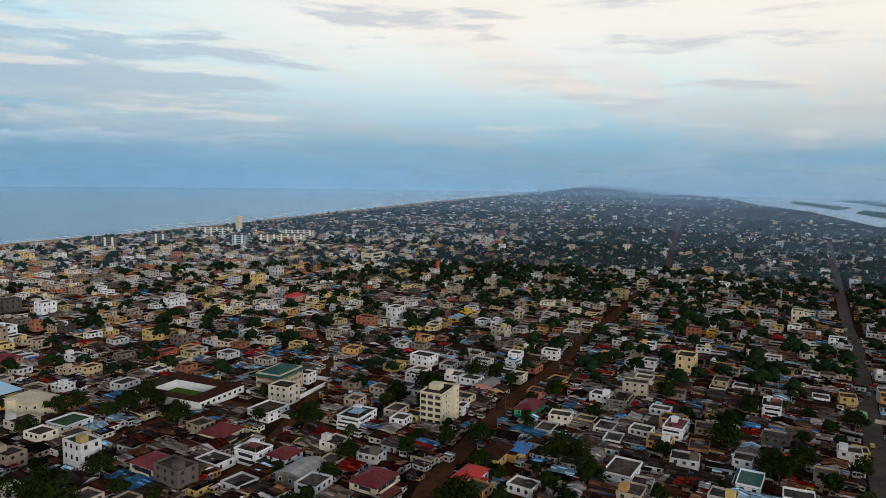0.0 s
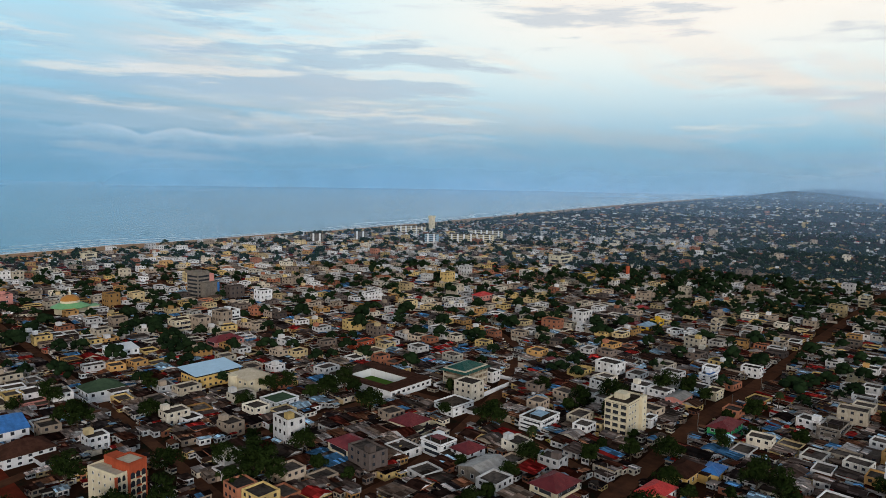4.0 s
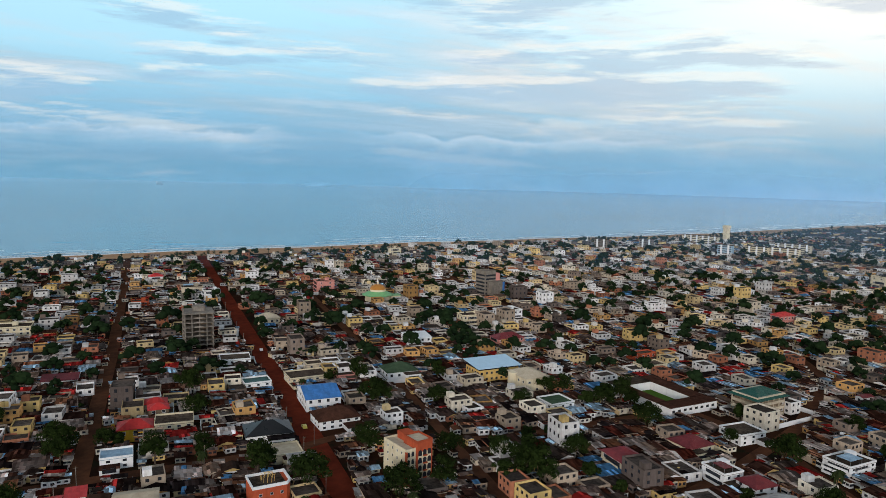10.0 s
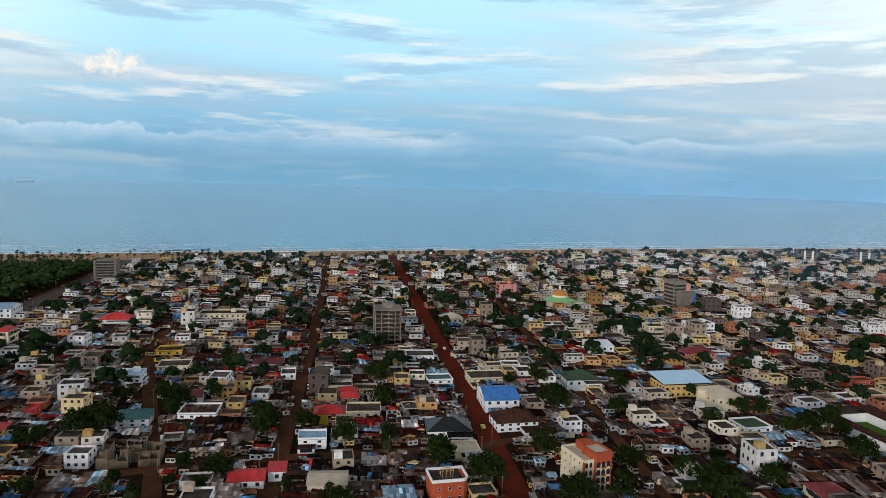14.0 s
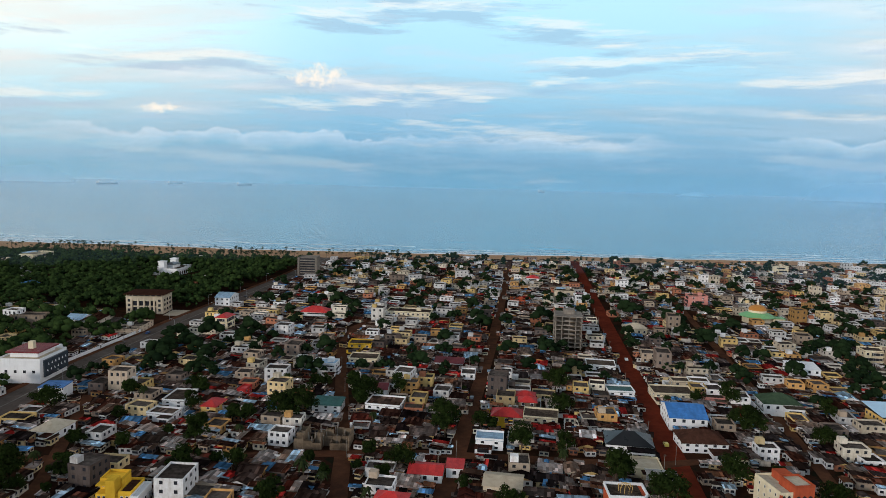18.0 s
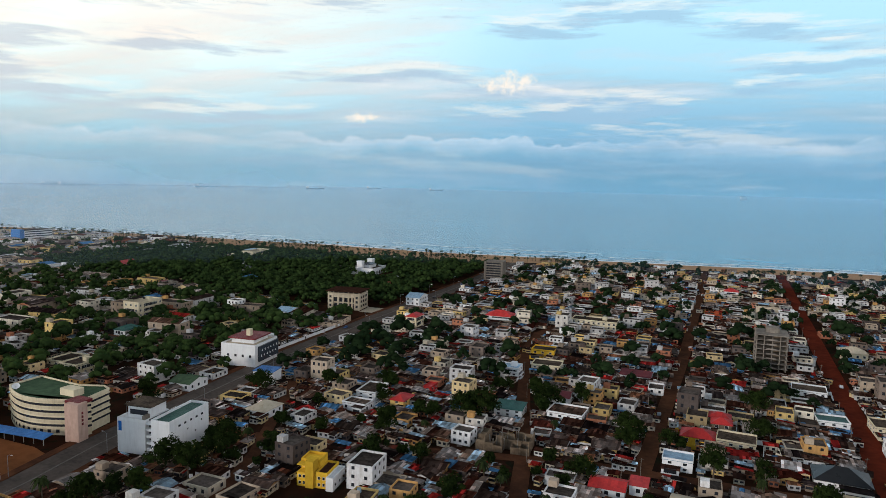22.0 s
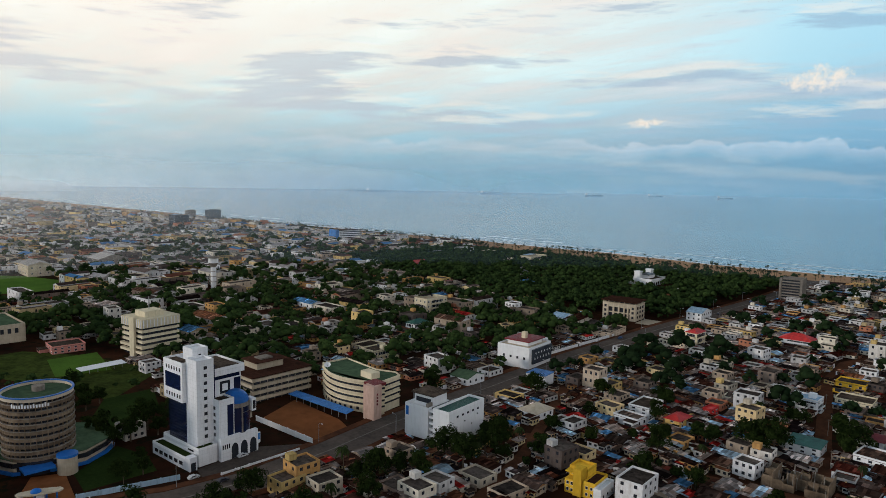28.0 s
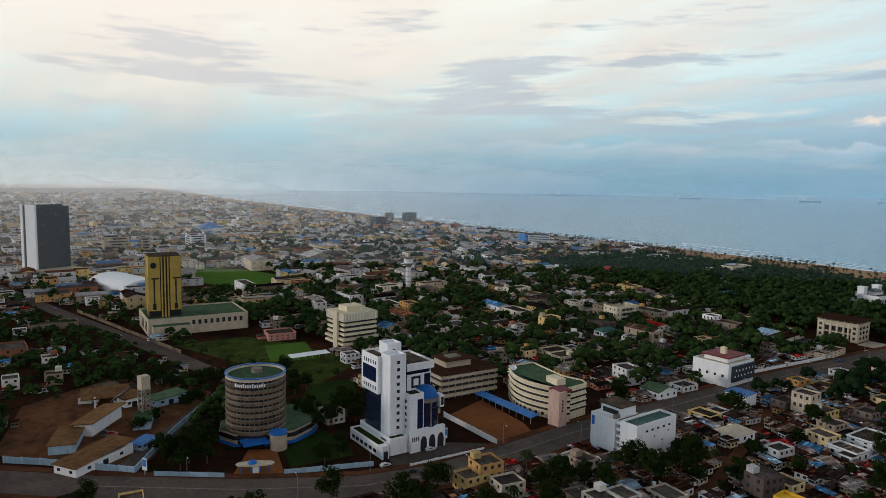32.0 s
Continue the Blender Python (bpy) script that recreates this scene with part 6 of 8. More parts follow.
def ochre_hall():
    t = thing("ochre_hall", "long ochre two-storey hall under a pale blue sheet roof", "school building", pose(171, 328, 0, 0, 0, 3))
    TAKEN.append((172, 331, 15, 12))
    w, d = 24, 15
    part("wall", Geo().box(-w / 2, -d / 2, 0, w / 2, d / 2, 6.4), ochre, t)
    part("gallery", Geo().ring(rect(w + 0.1, d + 0.1), rect(w - 0.4, d - 0.4), 6.41, 7.6), glass_and_shade, t)
    part("roof", mono(w, d, 7.7, 9.2, 1.4, 0.25), tin_sky, t)
    windows(t, w, d, 0, 2, 3.1, gap=2.7, size=(1.3, 1.2), mesh=WIN_DARK, sides=(0, 3))


ochre_hall()


def cream_villa():
    t = thing("cream_villa", "large cream villa with pale hipped roof and round stair bay", "house", pose(179, 303, 0, 0, 0, 3))
    TAKEN.append((179, 303, 10, 11))
    part("wall", Geo().box(-7, -8.5, 0, 7, 8.5, 8.2), creamy, t)
    part("roof", hip(14, 17, 8.4, 2.8), stone_beige, t)
    part("stair_bay", Geo().cyl(-7, 3, 0, 8.9, 2.6, 16), creamy, t)
    windows(t, 14, 17, 0.2, 2, 3.9, gap=3.6, size=(1.4, 1.2), sides=(0, 3))


cream_villa()


def green_roof_block():
    t = thing("green_roof_block", "pale stone three-storey building with galleries under a teal pyramid roof", "building", pose(264, 234.5, 0, 0, 0, 6))
    TAKEN.append((264, 234.5, 12, 9))
    w, d = 20, 14
    part("core", Geo().box(-w / 2 + 1, -d / 2 + 1, 0, w / 2 - 1, d / 2 - 1, 9.4), block_wall, t)
    for i in range(4):
        part("gallery_band", Geo().ring(rect(w, d), rect(w - 2.1, d - 2.1), 0.2 + i * 3.0, 1.5 + i * 3.0), stone_beige, t)
    for i in range(6):
        for s in (-d / 2, d / 2 - 0.4):
            part("column", Geo().box(-w / 2 + 0.01 + i * (w - 0.42) / 5, s, 0, -w / 2 + 0.41 + i * (w - 0.42) / 5, s + 0.4, 9.1), stone_beige, t)
    part("roof", hip(w + 1, d + 1, 9.6, 3.4, 1.0), tin_green, t, "teal sheet roof")
    part("yard_wall", Geo().ring(rect(w + 16, d + 14, 4, -4), rect(w + 15.6, d + 13.6, 4, -4), 0, 2.2), white, t)


green_roof_block()


def beige_flats():
    t = thing("beige_flats", "beige five-storey apartment house with dark loggias", "apartment house", pose(266, 144, 0, 0, 0, 4))
    TAKEN.append((266, 144, 10, 7))
    w, d = 16.5, 10.5
    part("wall", Geo().box(-w / 2, -d / 2, 0, w / 2, d / 2, 14.2), creamy, t)
    part("tower_bay", Geo().box(w / 2 - 5, -d / 2 - 1.4, 0, w / 2 - 0.4, -d / 2 - 0.01, 15.6), creamy, t)
    flat_roof(t, w, d, 14.2, creamy, screed, lip=1.0)
    part("stair_head", Geo().box(-2, -1, 14.36, 3, 4, 16.8), creamy, t)
    for fl in range(5):
        z = 0.7 + fl * 2.75
        for y in (-3.4, 0.2, 3.6):
            # dark plate on the wall for the loggia's inner shade
            part("loggia", Geo().box(-w / 2 - 0.06, y - 1.2, z + 0.7, -w / 2 + 0.1, y + 1.2, z + 2.2), glass_and_shade, t)
        part("balcony", Geo().box(-w / 2 - 1.1, -d / 2 + 0.6, z - 0.15, -w / 2 - 0.07, d / 2 - 0.6, z + 0.65), creamy, t)
        for x in (-6, -3.4, -0.6):
            part("window", WIN, None, t, m=pose(x, -d / 2, z + 1.4))
        part("window", WIN, None, t, m=pose(w / 2 - 2.6, -d / 2 - 1.4, z + 1.4))


beige_flats()


def courtyard_school():
    t = thing("courtyard_school", "low white school ranges round a green yard", "school building", pose(232, 266, 0, 0, 0, 4))
    TAKEN.append((234, 266, 20, 24))
    for x0, y0, x1, y1, m in ((-14, -22, 16, -14, tile_brown), (8.2, -13.9, 16, 22, tile_brown), (-14, 14, 8.1, 22, screed), (-14, -13.9, -9, 13.9, tile_brown)):
        part("range_wall", Geo().box(x0, y0, 0, x1, y1, 4.4), white, t)
        part("range_roof", Geo().box(x0 - 0.4, y0 - 0.4, 4.41, x1 + 0.4, y1 + 0.4, 4.8), m, t)
    part("yard", Geo().box(-8.9, -13.9, 0, 8.1, 13.9, 0.2), lawn, t)
    for i in range(8):
        part("window", WIN_DARK, None, t, m=pose(-12 + i * 3.6, -22, 2.6) @ Matrix.Diagonal((1.8, 1, 1.2, 1)))


courtyard_school()


def terrace_house():
    t = thing("terrace_house", "orange rounded house with a white roof terrace and a metal pergola", "house", pose(35, 224, 0, 0, 0, 5))
    TAKEN.append((35, 224, 8, 7))
    part("wall", Geo().solid([(-6, -5), (5, -5), (6.5, -3), (6.5, 5), (-6, 5)], 0, 7.4), terracotta, t)
    part("terrace", Geo().box(-5.8, -4.8, 7.41, 5, 4.8, 7.6), screed, t)
    part("parapet", Geo().ring([(-6.2, -5.2), (5.2, -5.2), (6.8, -3), (6.8, 5.2), (-6.2, 5.2)], [(-5.8, -4.8), (5, -4.8), (6.3, -2.8), (6.3, 4.8), (-5.8, 4.8)], 7.42, 8.4), white, t)
    for i in range(10):
        a = 2 * math.pi * i / 10
        g = Geo()
        limb(g, (2.2 * math.cos(a), 2.2 * math.sin(a), 7.6), (2.4 * math.cos(a), 2.4 * math.sin(a), 9.6), 0.07, 0.07, 5)
        limb(g, (2.4 * math.cos(a), 2.4 * math.sin(a), 9.6), (0, 0, 10.6), 0.07, 0.07, 5)
        part("pergola_rib", g, ochre, t)
    for x in (-3.6, 0, 3.4):
        part("window", WIN, None, t, m=pose(x, -5, 5.2))
        part("window", WIN, None, t, m=pose(x, -5, 2.0))


terrace_house()


def roofless_house():
    t = thing("roofless_house", "half-built house of bare block walls without a roof", "building site", pose(-78, 263, 0, 0, 0, 5))
    TAKEN.append((-78, 263, 13, 8))
    rr = random.Random(8)
    for i in range(7):
        part("cross_wall", Geo().box(-11 + i * 3.6, -6.5, 0, -10.75 + i * 3.6, 6.5, rr.uniform(2.6, 5.6)), block_wall, t)
    for j in range(4):
        for i in range(6):
            if rr.random() < 0.8:
                part("cell_wall", Geo().box(-10.74 + i * 3.6, -6.5 + j * 4.2, 0, -7.41 + i * 3.6, -6.25 + j * 4.2, rr.uniform(2.0, 5.4)), block_wall, t)
    for i in range(14):
        x, y = rr.uniform(-10, 10), rr.uniform(-6, 6)
        part("column", Geo().box(x, y, 0, x + 0.3, y + 0.3, rr.uniform(4.5, 7)), concrete, t)


roofless_house()


def grey_flats():
    t = site("grey_flats", "slim grey seven-storey block at the end of the boulevard", "apartment house", -231, 681, 8, (19, 22))
    part("wall", Geo().box(0, 0, 0, 19, 22, 19), concrete, t)
    rim(t, 0, 0, 19, 22, 19.01, concrete, 1.0)
    for fl in range(7):
        part("balcony_band", Geo().box(2, -0.9, 1.2 + fl * 2.6, 17, -0.01, 2.1 + fl * 2.6), concrete, t)
        part("window_band", Geo().box(2, -0.06, 2.2 + fl * 2.6, 17, 0.1, 3.6 + fl * 2.6), glass_and_shade, t)
        part("window_band", Geo().box(-0.06, 2, 2.2 + fl * 2.6, 0.1, 20, 3.4 + fl * 2.6), glass_and_shade, t)
    part("end_fin", Geo().box(-0.3, -1.2, 0, 1.6, 0.5, 20.4), concrete, t)


grey_flats()


def white_box():
    t = site("white_box", "plain white box building with a thin blue roof", "shop", -210.7, 289.4, 100, (10, 11))
    part("wall", Geo().box(0, 0, 0, 10, 11, 6.4), white, t)
    part("roof", Geo().box(-0.2, -0.2, 6.41, 10.2, 11.2, 6.8), tin_blue, t)
    part("panel_line", Geo().box(0.3, -0.05, 1.2, 9.7, 0.05, 1.35), tin_grey, t)


white_box()

# ---- houses that stand out: x, y, width, depth, height, floors, wall, roof, roof shape, label ----
STANDOUT = [
    (176, 272, 13, 12, 5.9, 2, white, green_roof, "flat", "two-storey white house with a green flat roof"),
    (201, 210, 13, 12, 4.9, 1, creamy, tin_maroon, "hip", "low cream house with a wide maroon hipped roof"),
    (164, 205, 11, 13, 7.1, 2, creamy, tin_maroon, "hip", "two-storey cream house with a crimson roof"),
    (192, 184, 9, 11, 8.1, 2, white, screed, "flat", "white two-storey villa with stepped terraces"),
    (196, 172, 10, 9, 5.1, 2, white, tin_maroon, "hip", "white villa wing with a maroon roof"),
    (231, 212, 14, 12, 7.3, 2, white, screed, "flat", "two-storey white house with dark window bands"),
    (243, 172, 15, 11, 8.9, 3, white, screed, "flat", "three-storey white house with square windows"),
    (280, 139, 7, 4, 6.7, 2, white, screed, "flat", "two-storey white house beside flats"),
    (293, 111, 16, 9, 6.3, 2, green_paint, tin_maroon, "hip", "bright green house with a dark red roof"),
    (317, 143, 13, 8, 5.7, 1, pinkish, tin_grey, "gable", "long house with a grey gabled roof"),
    (363, 148, 10, 6, 8.6, 3, white, tin_blue, "flat", "white three-storey house with a blue roof terrace"),
    (339, 135, 9, 6, 5.9, 2, creamy, screed, "flat", "cream two-storey house with flat roof"),
    (250, 251, 17, 10, 11.7, 3, stone_beige, screed, "flat", "beige three-storey block with rows of windows"),
    (232, 248, 11, 7, 6.3, 2, white, tin, "flat", "school wing with a dark roof round a yard"),
    (275, 330, 12, 7, 7.5, 2, terracotta, screed, "flat", "peach-coloured two-storey house with dark windows"),
    (263, 310, 16, 10, 6.8, 2, creamy, screed, "flat", "cream two-storey house with balconies"),
    (449, 229, 13, 8, 5.7, 2, yellow, tin_pale, "hip", "yellow house with a pale blue roof"),
    (467, 230, 9, 6, 7.0, 2, yellow, screed, "flat", "yellow two-storey house with flat roof"),
    (449, 238, 10, 6, 5.0, 1, creamy, tin_maroon, "hip", "low house with a dark red roof"),
    (483, 194, 8, 4, 9.4, 3, stone_beige, screed, "flat", "bare beige three-storey block"),
    (444, 195, 8, 5, 7.9, 2, white, screed, "flat", "pale two-storey house with parapet"),
    (329, 228, 8, 4, 4.5, 1, white, tin_maroon, "gable", "white house with a crimson gable"),
    (442, 376, 15, 9, 8.4, 2, pinkish, tin_red, "hip", "pink house with a red roof"),
    (709, 479, 26, 16, 13.2, 3, creamy, screed, "flat", "cream three-storey house with flat roof"),
    (298, 47, 14, 8, 10.5, 3, white, tin_maroon, "flat", "white three-storey house with red roof edge"),
    (349, 13, 13, 8, 11.0, 3, white, screed, "flat", "white and grey three-storey villa"),
    (215, 103, 13, 8, 5.3, 1, white, tin_red, "hip", "white house with a broad red roof"),
    (238, 104, 15, 9, 5.3, 1, ochre, tile_brown, "hip", "ochre house with a brown hipped roof"),
    (248, 97, 10, 6, 4.1, 1, ochre, tin_blue, "hip", "ochre house with a dark blue roof"),
    (194, 130, 14, 11, 5.9, 2, creamy, tin_maroon, "hip", "cream house with a maroon roof and balcony"),
    (188, 156, 15, 14, 5.3, 1, concrete, tin_grey, "gable", "grey workshop with a broad sheet roof"),
    (327, 78, 15, 9, 8.2, 3, concrete, screed, "flat", "unfinished grey block of bare concrete"),
    (333, 113, 11, 6, 4.9, 2, terracotta, screed, "flat", "small terracotta-painted house with dark windows"),
    (431, 93, 13, 8, 6.7, 2, creamy, screed, "flat", "cream two-storey house with terrace"),
    (409, 107, 11, 6, 4.8, 1, ochre, tin, "flat", "ochre one-storey house with dark roof"),
    (248, 57, 16, 10, 5.4, 2, white, screed, "flat", "long white house with roof terrace"),
    (261, 15, 14, 8, 6.8, 2, white, tin_green, "flat", "white house with a green roof terrace"),
    (365, -23, 9, 5, 3.9, 1, mint, mint, "mono", "shop with a lime green front"),
    (615, 36, 12, 7, 6.9, 2, stone_beige, screed, "flat", "tan house with a blank wall"),
    (577, 45, 8, 5, 10.5, 3, stone_beige, screed, "flat", "tall tan house with blank sides"),
    (504, 59, 9, 6, 5.5, 2, yellow, screed, "flat", "pale yellow house beside the street"),
    (442, 194, 7, 4, 7.2, 3, creamy, screed, "flat", "three-storey cream block by a garden"),
    (488, 196, 12, 7, 9.5, 3, stone_beige, screed, "flat", "three-storey sand-coloured house with dark windows"),
    (608, 378, 17, 10, 10.5, 2, ochre, screed, "flat", "ochre two-storey house among trees"),
    (688, 147, 13, 8, 9.4, 3, creamy, screed, "flat", "cream corner building by the long street"),
    (-118, 363, 12, 10, 9.9, 3, concrete, screed, "flat", "grey three-storey house with balconies"),
    (-106, 359, 13, 10, 10.0, 3, white, tin_pale, "flat", "white house with a pale blue roof"),
    (-72, 327, 14, 11, 6.2, 2, white, tin_maroon, "gable", "long white two-storey house with dark roof"),
    (-62, 307, 16, 13, 5.8, 2, white, tin, "flat", "white two-storey house with dark windows"),
    (-88, 303, 13, 10, 4.3, 2, white, tin_green, "mono", "white house with a green sloping roof"),
    (-155, 498, 20, 14, 4.7, 2, white, tin_red, "hip", "white house with a bright red hipped roof"),
    (-84, 500, 32, 14, 8.4, 3, creamy, screed, "flat", "wide sand-coloured block with long balconies"),
    (-200, 440, 8, 13, 10.1, 3, creamy, tin_red, "hip", "yellow and white block with a red roof"),
    (-138, 291, 7, 11, 4.8, 2, ochre, tin_red, "hip", "ochre house with a red hipped roof"),
    (-156, 295, 10, 16, 8.0, 3, white, screed, "flat", "white three-storey house with roof terrace"),
    (-154, 277, 12, 8, 4.9, 1, white, tin, "flat", "white bungalow with a dark flat roof"),
    (-134, 316, 4, 8, 4.0, 2, tin_red, tin_red, "flat", "bright red two-storey house with terrace"),
    (-188, 252, 10, 13, 4.8, 1, white, stone_beige, "hip", "white villa with a pale hipped roof"),
    (-90, 256, 8, 7, 6.5, 1, white, tin, "gable", "white house with a dark gabled roof"),
    (-33, 240, 12, 10, 4.2, 1, white, tin_red, "gable", "white house with a red gabled roof"),
    (-23, 244, 6, 7, 4.7, 1, white, tin_red, "mono", "small white house with a steep red roof"),
    (-5, 233, 13, 11, 5.5, 1, stone_beige, stone_beige, "gable", "house with a tan gabled roof"),
    (-6, 304, 13, 10, 4.4, 1, yellow, tin_red, "hip", "yellow house with a crimson hipped roof"),
    (3, 320, 8, 7, 6.1, 2, block_wall, tin_red, "hip", "narrow house with a small red roof"),
    (9, 304, 15, 12, 7.0, 2, creamy, screed, "flat", "cream two-storey house with flat roof"),
    (-12, 273, 11, 9, 5.8, 2, white, tin_pale, "flat", "pale two-storey house with arched veranda"),
    (75, 353, 20, 14, 5.0, 2, creamy, screed, "flat", "long cream house with terrace"),
    (73, 316, 16, 22, 7.6, 2, white, tin_blue, "gable", "large white house with a bright blue roof"),
    (74, 288, 18, 14, 5.2, 2, white, tile_brown, "hip", "white villa with a dark brown hipped roof"),
    (49, 349, 13, 10, 5.3, 2, white, tin_green, "flat", "white two-storey house with green terrace"),
    (44, 395, 16, 13, 6.0, 2, white, screed, "flat", "white two-storey villa with parapets"),
    (51, 248, 10, 8, 5.2, 2, white, tin_grey, "gable", "white house with a pale grey roof"),
    (44, 281, 18, 14, 4.8, 1, white, black, "hip", "white bungalow with dark sloping roofs"),
    (46, 258, 13, 11, 4.6, 1, creamy, stone_beige, "flat", "sand-coloured house with a flat roof"),
    (25, 228, 13, 10, 5.6, 1, creamy, tin_green, "hip", "house with a dark teal hipped roof"),
    (94, 348, 10, 8, 3.3, 1, pinkish, screed, "flat", "low pink house with flat roof"),
    (83, 370, 10, 8, 6.1, 2, stone_beige, screed, "flat", "brown two-storey house with dark windows"),
    (92, 371, 10, 8, 6.4, 2, white, screed, "flat", "white two-storey house with roof terrace"),
    (78, 498, 15, 12, 4.2, 1, creamy, stone_beige, "hip", "cream house with a sand-coloured roof"),
    (213, 442, 19, 11, 10.2, 3, creamy, screed, "flat", "long cream three-storey building"),
    (213, 389, 19, 11, 6.7, 2, pinkish, tin_maroon, "hip", "pink house with a maroon roof"),
    (157, 407, 16, 13, 7.2, 2, white, white, "mono", "white hall with a sloping roof"),
    (124, 347, 17, 14, 4.9, 1, white, green_roof, "hip", "white bungalow with a grey-green roof"),
    (7, 693, 12, 10, 7.8, 2, white, tin_red, "hip", "white house with an orange roof"),
    (-6, 582, 12, 10, 5.6, 2, terracotta, screed, "flat", "orange two-storey house with terrace"),
    (34, 615, 17, 14, 10.0, 2, stone_beige, screed, "flat", "tan house behind the concrete frame"),
    (48, 594, 13, 10, 9.8, 3, white, screed, "flat", "white house by the red street"),
    (44, 398, 14, 11, 6.0, 2, white, screed, "flat", "white villa with balconies"),
    (147, 616, 16, 12, 10.4, 3, pinkish, screed, "flat", "pink and cream three-storey house"),
    (292, 847, 17, 14, 11.6, 3, creamy, screed, "flat", "sand-coloured block near the beach"),
    (246, 450, 19, 11, 10.1, 3, white, screed, "flat", "white three-storey building with flat roof"),
    (-314, 262, 12, 15, 10.1, 2, creamy, screed, "flat", "small rounded beige building"),
    (-386, 376, 14, 22, 14.8, 4, creamy, stone_beige, "flat", "yellow three-storey block with terraces"),
    (-530, 694, 16, 34, 12.0, 3, creamy, stone_beige, "flat", "cream beach house with terraces and balconies"),
    (-548, 668, 12, 20, 7.5, 2, creamy, screed, "flat", "low cream wing of a beach house"),
    (-655, 700, 14, 24, 10.0, 3, white, screed, "flat", "white beach house with stepped terraces"),
    (-634, 722, 12, 26, 6.5, 2, creamy, screed, "flat", "long cream house behind the palms"),
    (-828, 714, 14, 40, 6.0, 2, white, screed, "flat", "long low white building by the beach"),
    (-452, 468, 10, 16, 9.5, 3, concrete, screed, "flat", "bare brown concrete block among trees"),
    (-246, 268, 12, 14, 5.2, 1, white, green_roof, "gable", "white hall with a broad green roof"),
    (-330, 268, 13, 16, 6.4, 2, creamy, screed, "flat", "flat-roofed beige house with a stained roof"),
    (-300, 432, 12, 16, 6.0, 1, white, tin_pale, "gable", "white house with a pale blue roof"),
    (-640, 510, 14, 40, 7.0, 2, white, tin_grey, "flat", "long pale school building among trees"),
    (-596, 560, 14, 30, 6.0, 2, white, tin_red, "hip", "white house row with red roofs"),
    (-420, 330, 10, 14, 5.0, 1, yellow, stone_beige, "flat", "small yellow house among trees"),
    (-352, 330, 9, 14, 6.5, 2, white, tin_green, "hip", "pale house with a green roof"),
    (-593, 446, 10, 17, 7.2, 2, white, green_roof, "flat", "long pale building with green roof"),
    (-239, 530, 12, 20, 6.7, 2, white, tin_pale, "gable", "white building with pale sheet roof"),
    (-451, 132, 15, 18, 7.2, 2, pinkish, screed, "flat", "low pink building with rows of windows"),
    (-1039, 183, 28, 22, 20.8, 6, white, screed, "flat", "white slab building with rows of windows"),
    (-1009, 76, 30, 30, 23.5, 6, stone_beige, screed, "flat", "brown apartment slab with rows of windows"),
    (-988, 110, 21, 12, 23.7, 6, stone_beige, screed, "flat", "brown apartment slab set at an angle"),
    (-1558, 732, 13, 20, 16.6, 8, concrete, screed, "flat", "grey tower standing by the beach"),
    (-1422, 719, 17, 28, 24.4, 7, grey_glass, screed, "flat", "dark glass block by the beach"),
    (-1378, 619, 15, 26, 18.2, 4, grey_glass, screed, "flat", "dark low office block by the beach"),
    (-1316, 595, 25, 28, 21.7, 5, grey_glass, screed, "flat", "dark glass office block far off"),
    (-1303, 254, 43, 38, 10.0, 2, white, tin_blue, "hip", "white hall with a bright blue roof"),
    (-816, 285, 32, 32, 10.2, 2, concrete, tin_grey, "gable", "long grey workshop with sheet roof"),
    (-796, 207, 38, 22, 11.5, 2, stone_beige, tin_grey, "gable", "covered stand beside the playing field"),
    (-34, 243, 14, 11, 6.1, 1, white, tin_red, "gable", "white-walled house with a bright red gabled roof"),
    (-23, 242, 6, 7, 6.2, 1, white, tin_red, "gable", "small white house with a red sheet roof"),
    (-5, 230, 14, 11, 8.1, 1, creamy, tin_grey, "hip", "wide house under a weathered grey hipped roof"),
    (24, 227, 13, 10, 8.0, 1, white, tin_green, "hip", "low house under a dark teal hipped roof"),
    (-13, 274, 12, 9, 8.3, 2, white, tin_grey, "flat", "white two-storey house with arched loggias"),
    (9, 300, 15, 12, 8.4, 2, creamy, screed, "flat", "long cream two-storey block with a worn flat roof"),
    (-6, 306, 13, 10, 9.0, 1, ochre, tin_red, "hip", "ochre house under a bright red hipped roof"),
    (2, 328, 9, 7, 6.1, 2, creamy, tin_red, "hip", "small cream house with a red pyramid roof"),
    (44, 281, 16, 13, 7.3, 1, white, tin, "hip", "white house under a dark hipped roof"),
    (47, 345, 11, 9, 6.5, 2, white, green_roof, "flat", "two-storey white house with a green roof deck"),
    (45, 258, 12, 9, 5.2, 1, creamy, stone_beige, "flat", "low cream house with a pale flat roof"),
    (50, 247, 9, 7, 6.1, 1, white, tin_grey, "gable", "white house with a pale grey gabled roof"),
    (-72, 327, 16, 13, 8.2, 2, white, tin, "flat", "two-storey white house with rows of square windows"),
    (-63, 307, 16, 13, 5.8, 2, white, tin, "gable", "long white house under a dark gabled roof"),
    (-89, 304, 15, 12, 6.6, 1, white, green_roof, "gable", "white house under a dull green gabled roof"),
    (-99, 411, 14, 11, 7.9, 2, yellow, screed, "flat", "two-storey yellow house with dark openings"),
    (-90, 382, 16, 13, 6.8, 2, creamy, screed, "flat", "two-storey pale yellow house with a gallery"),
    (-41, 387, 16, 13, 4.4, 1, white, tin_maroon, "gable", "low white house with a long red roof"),
]
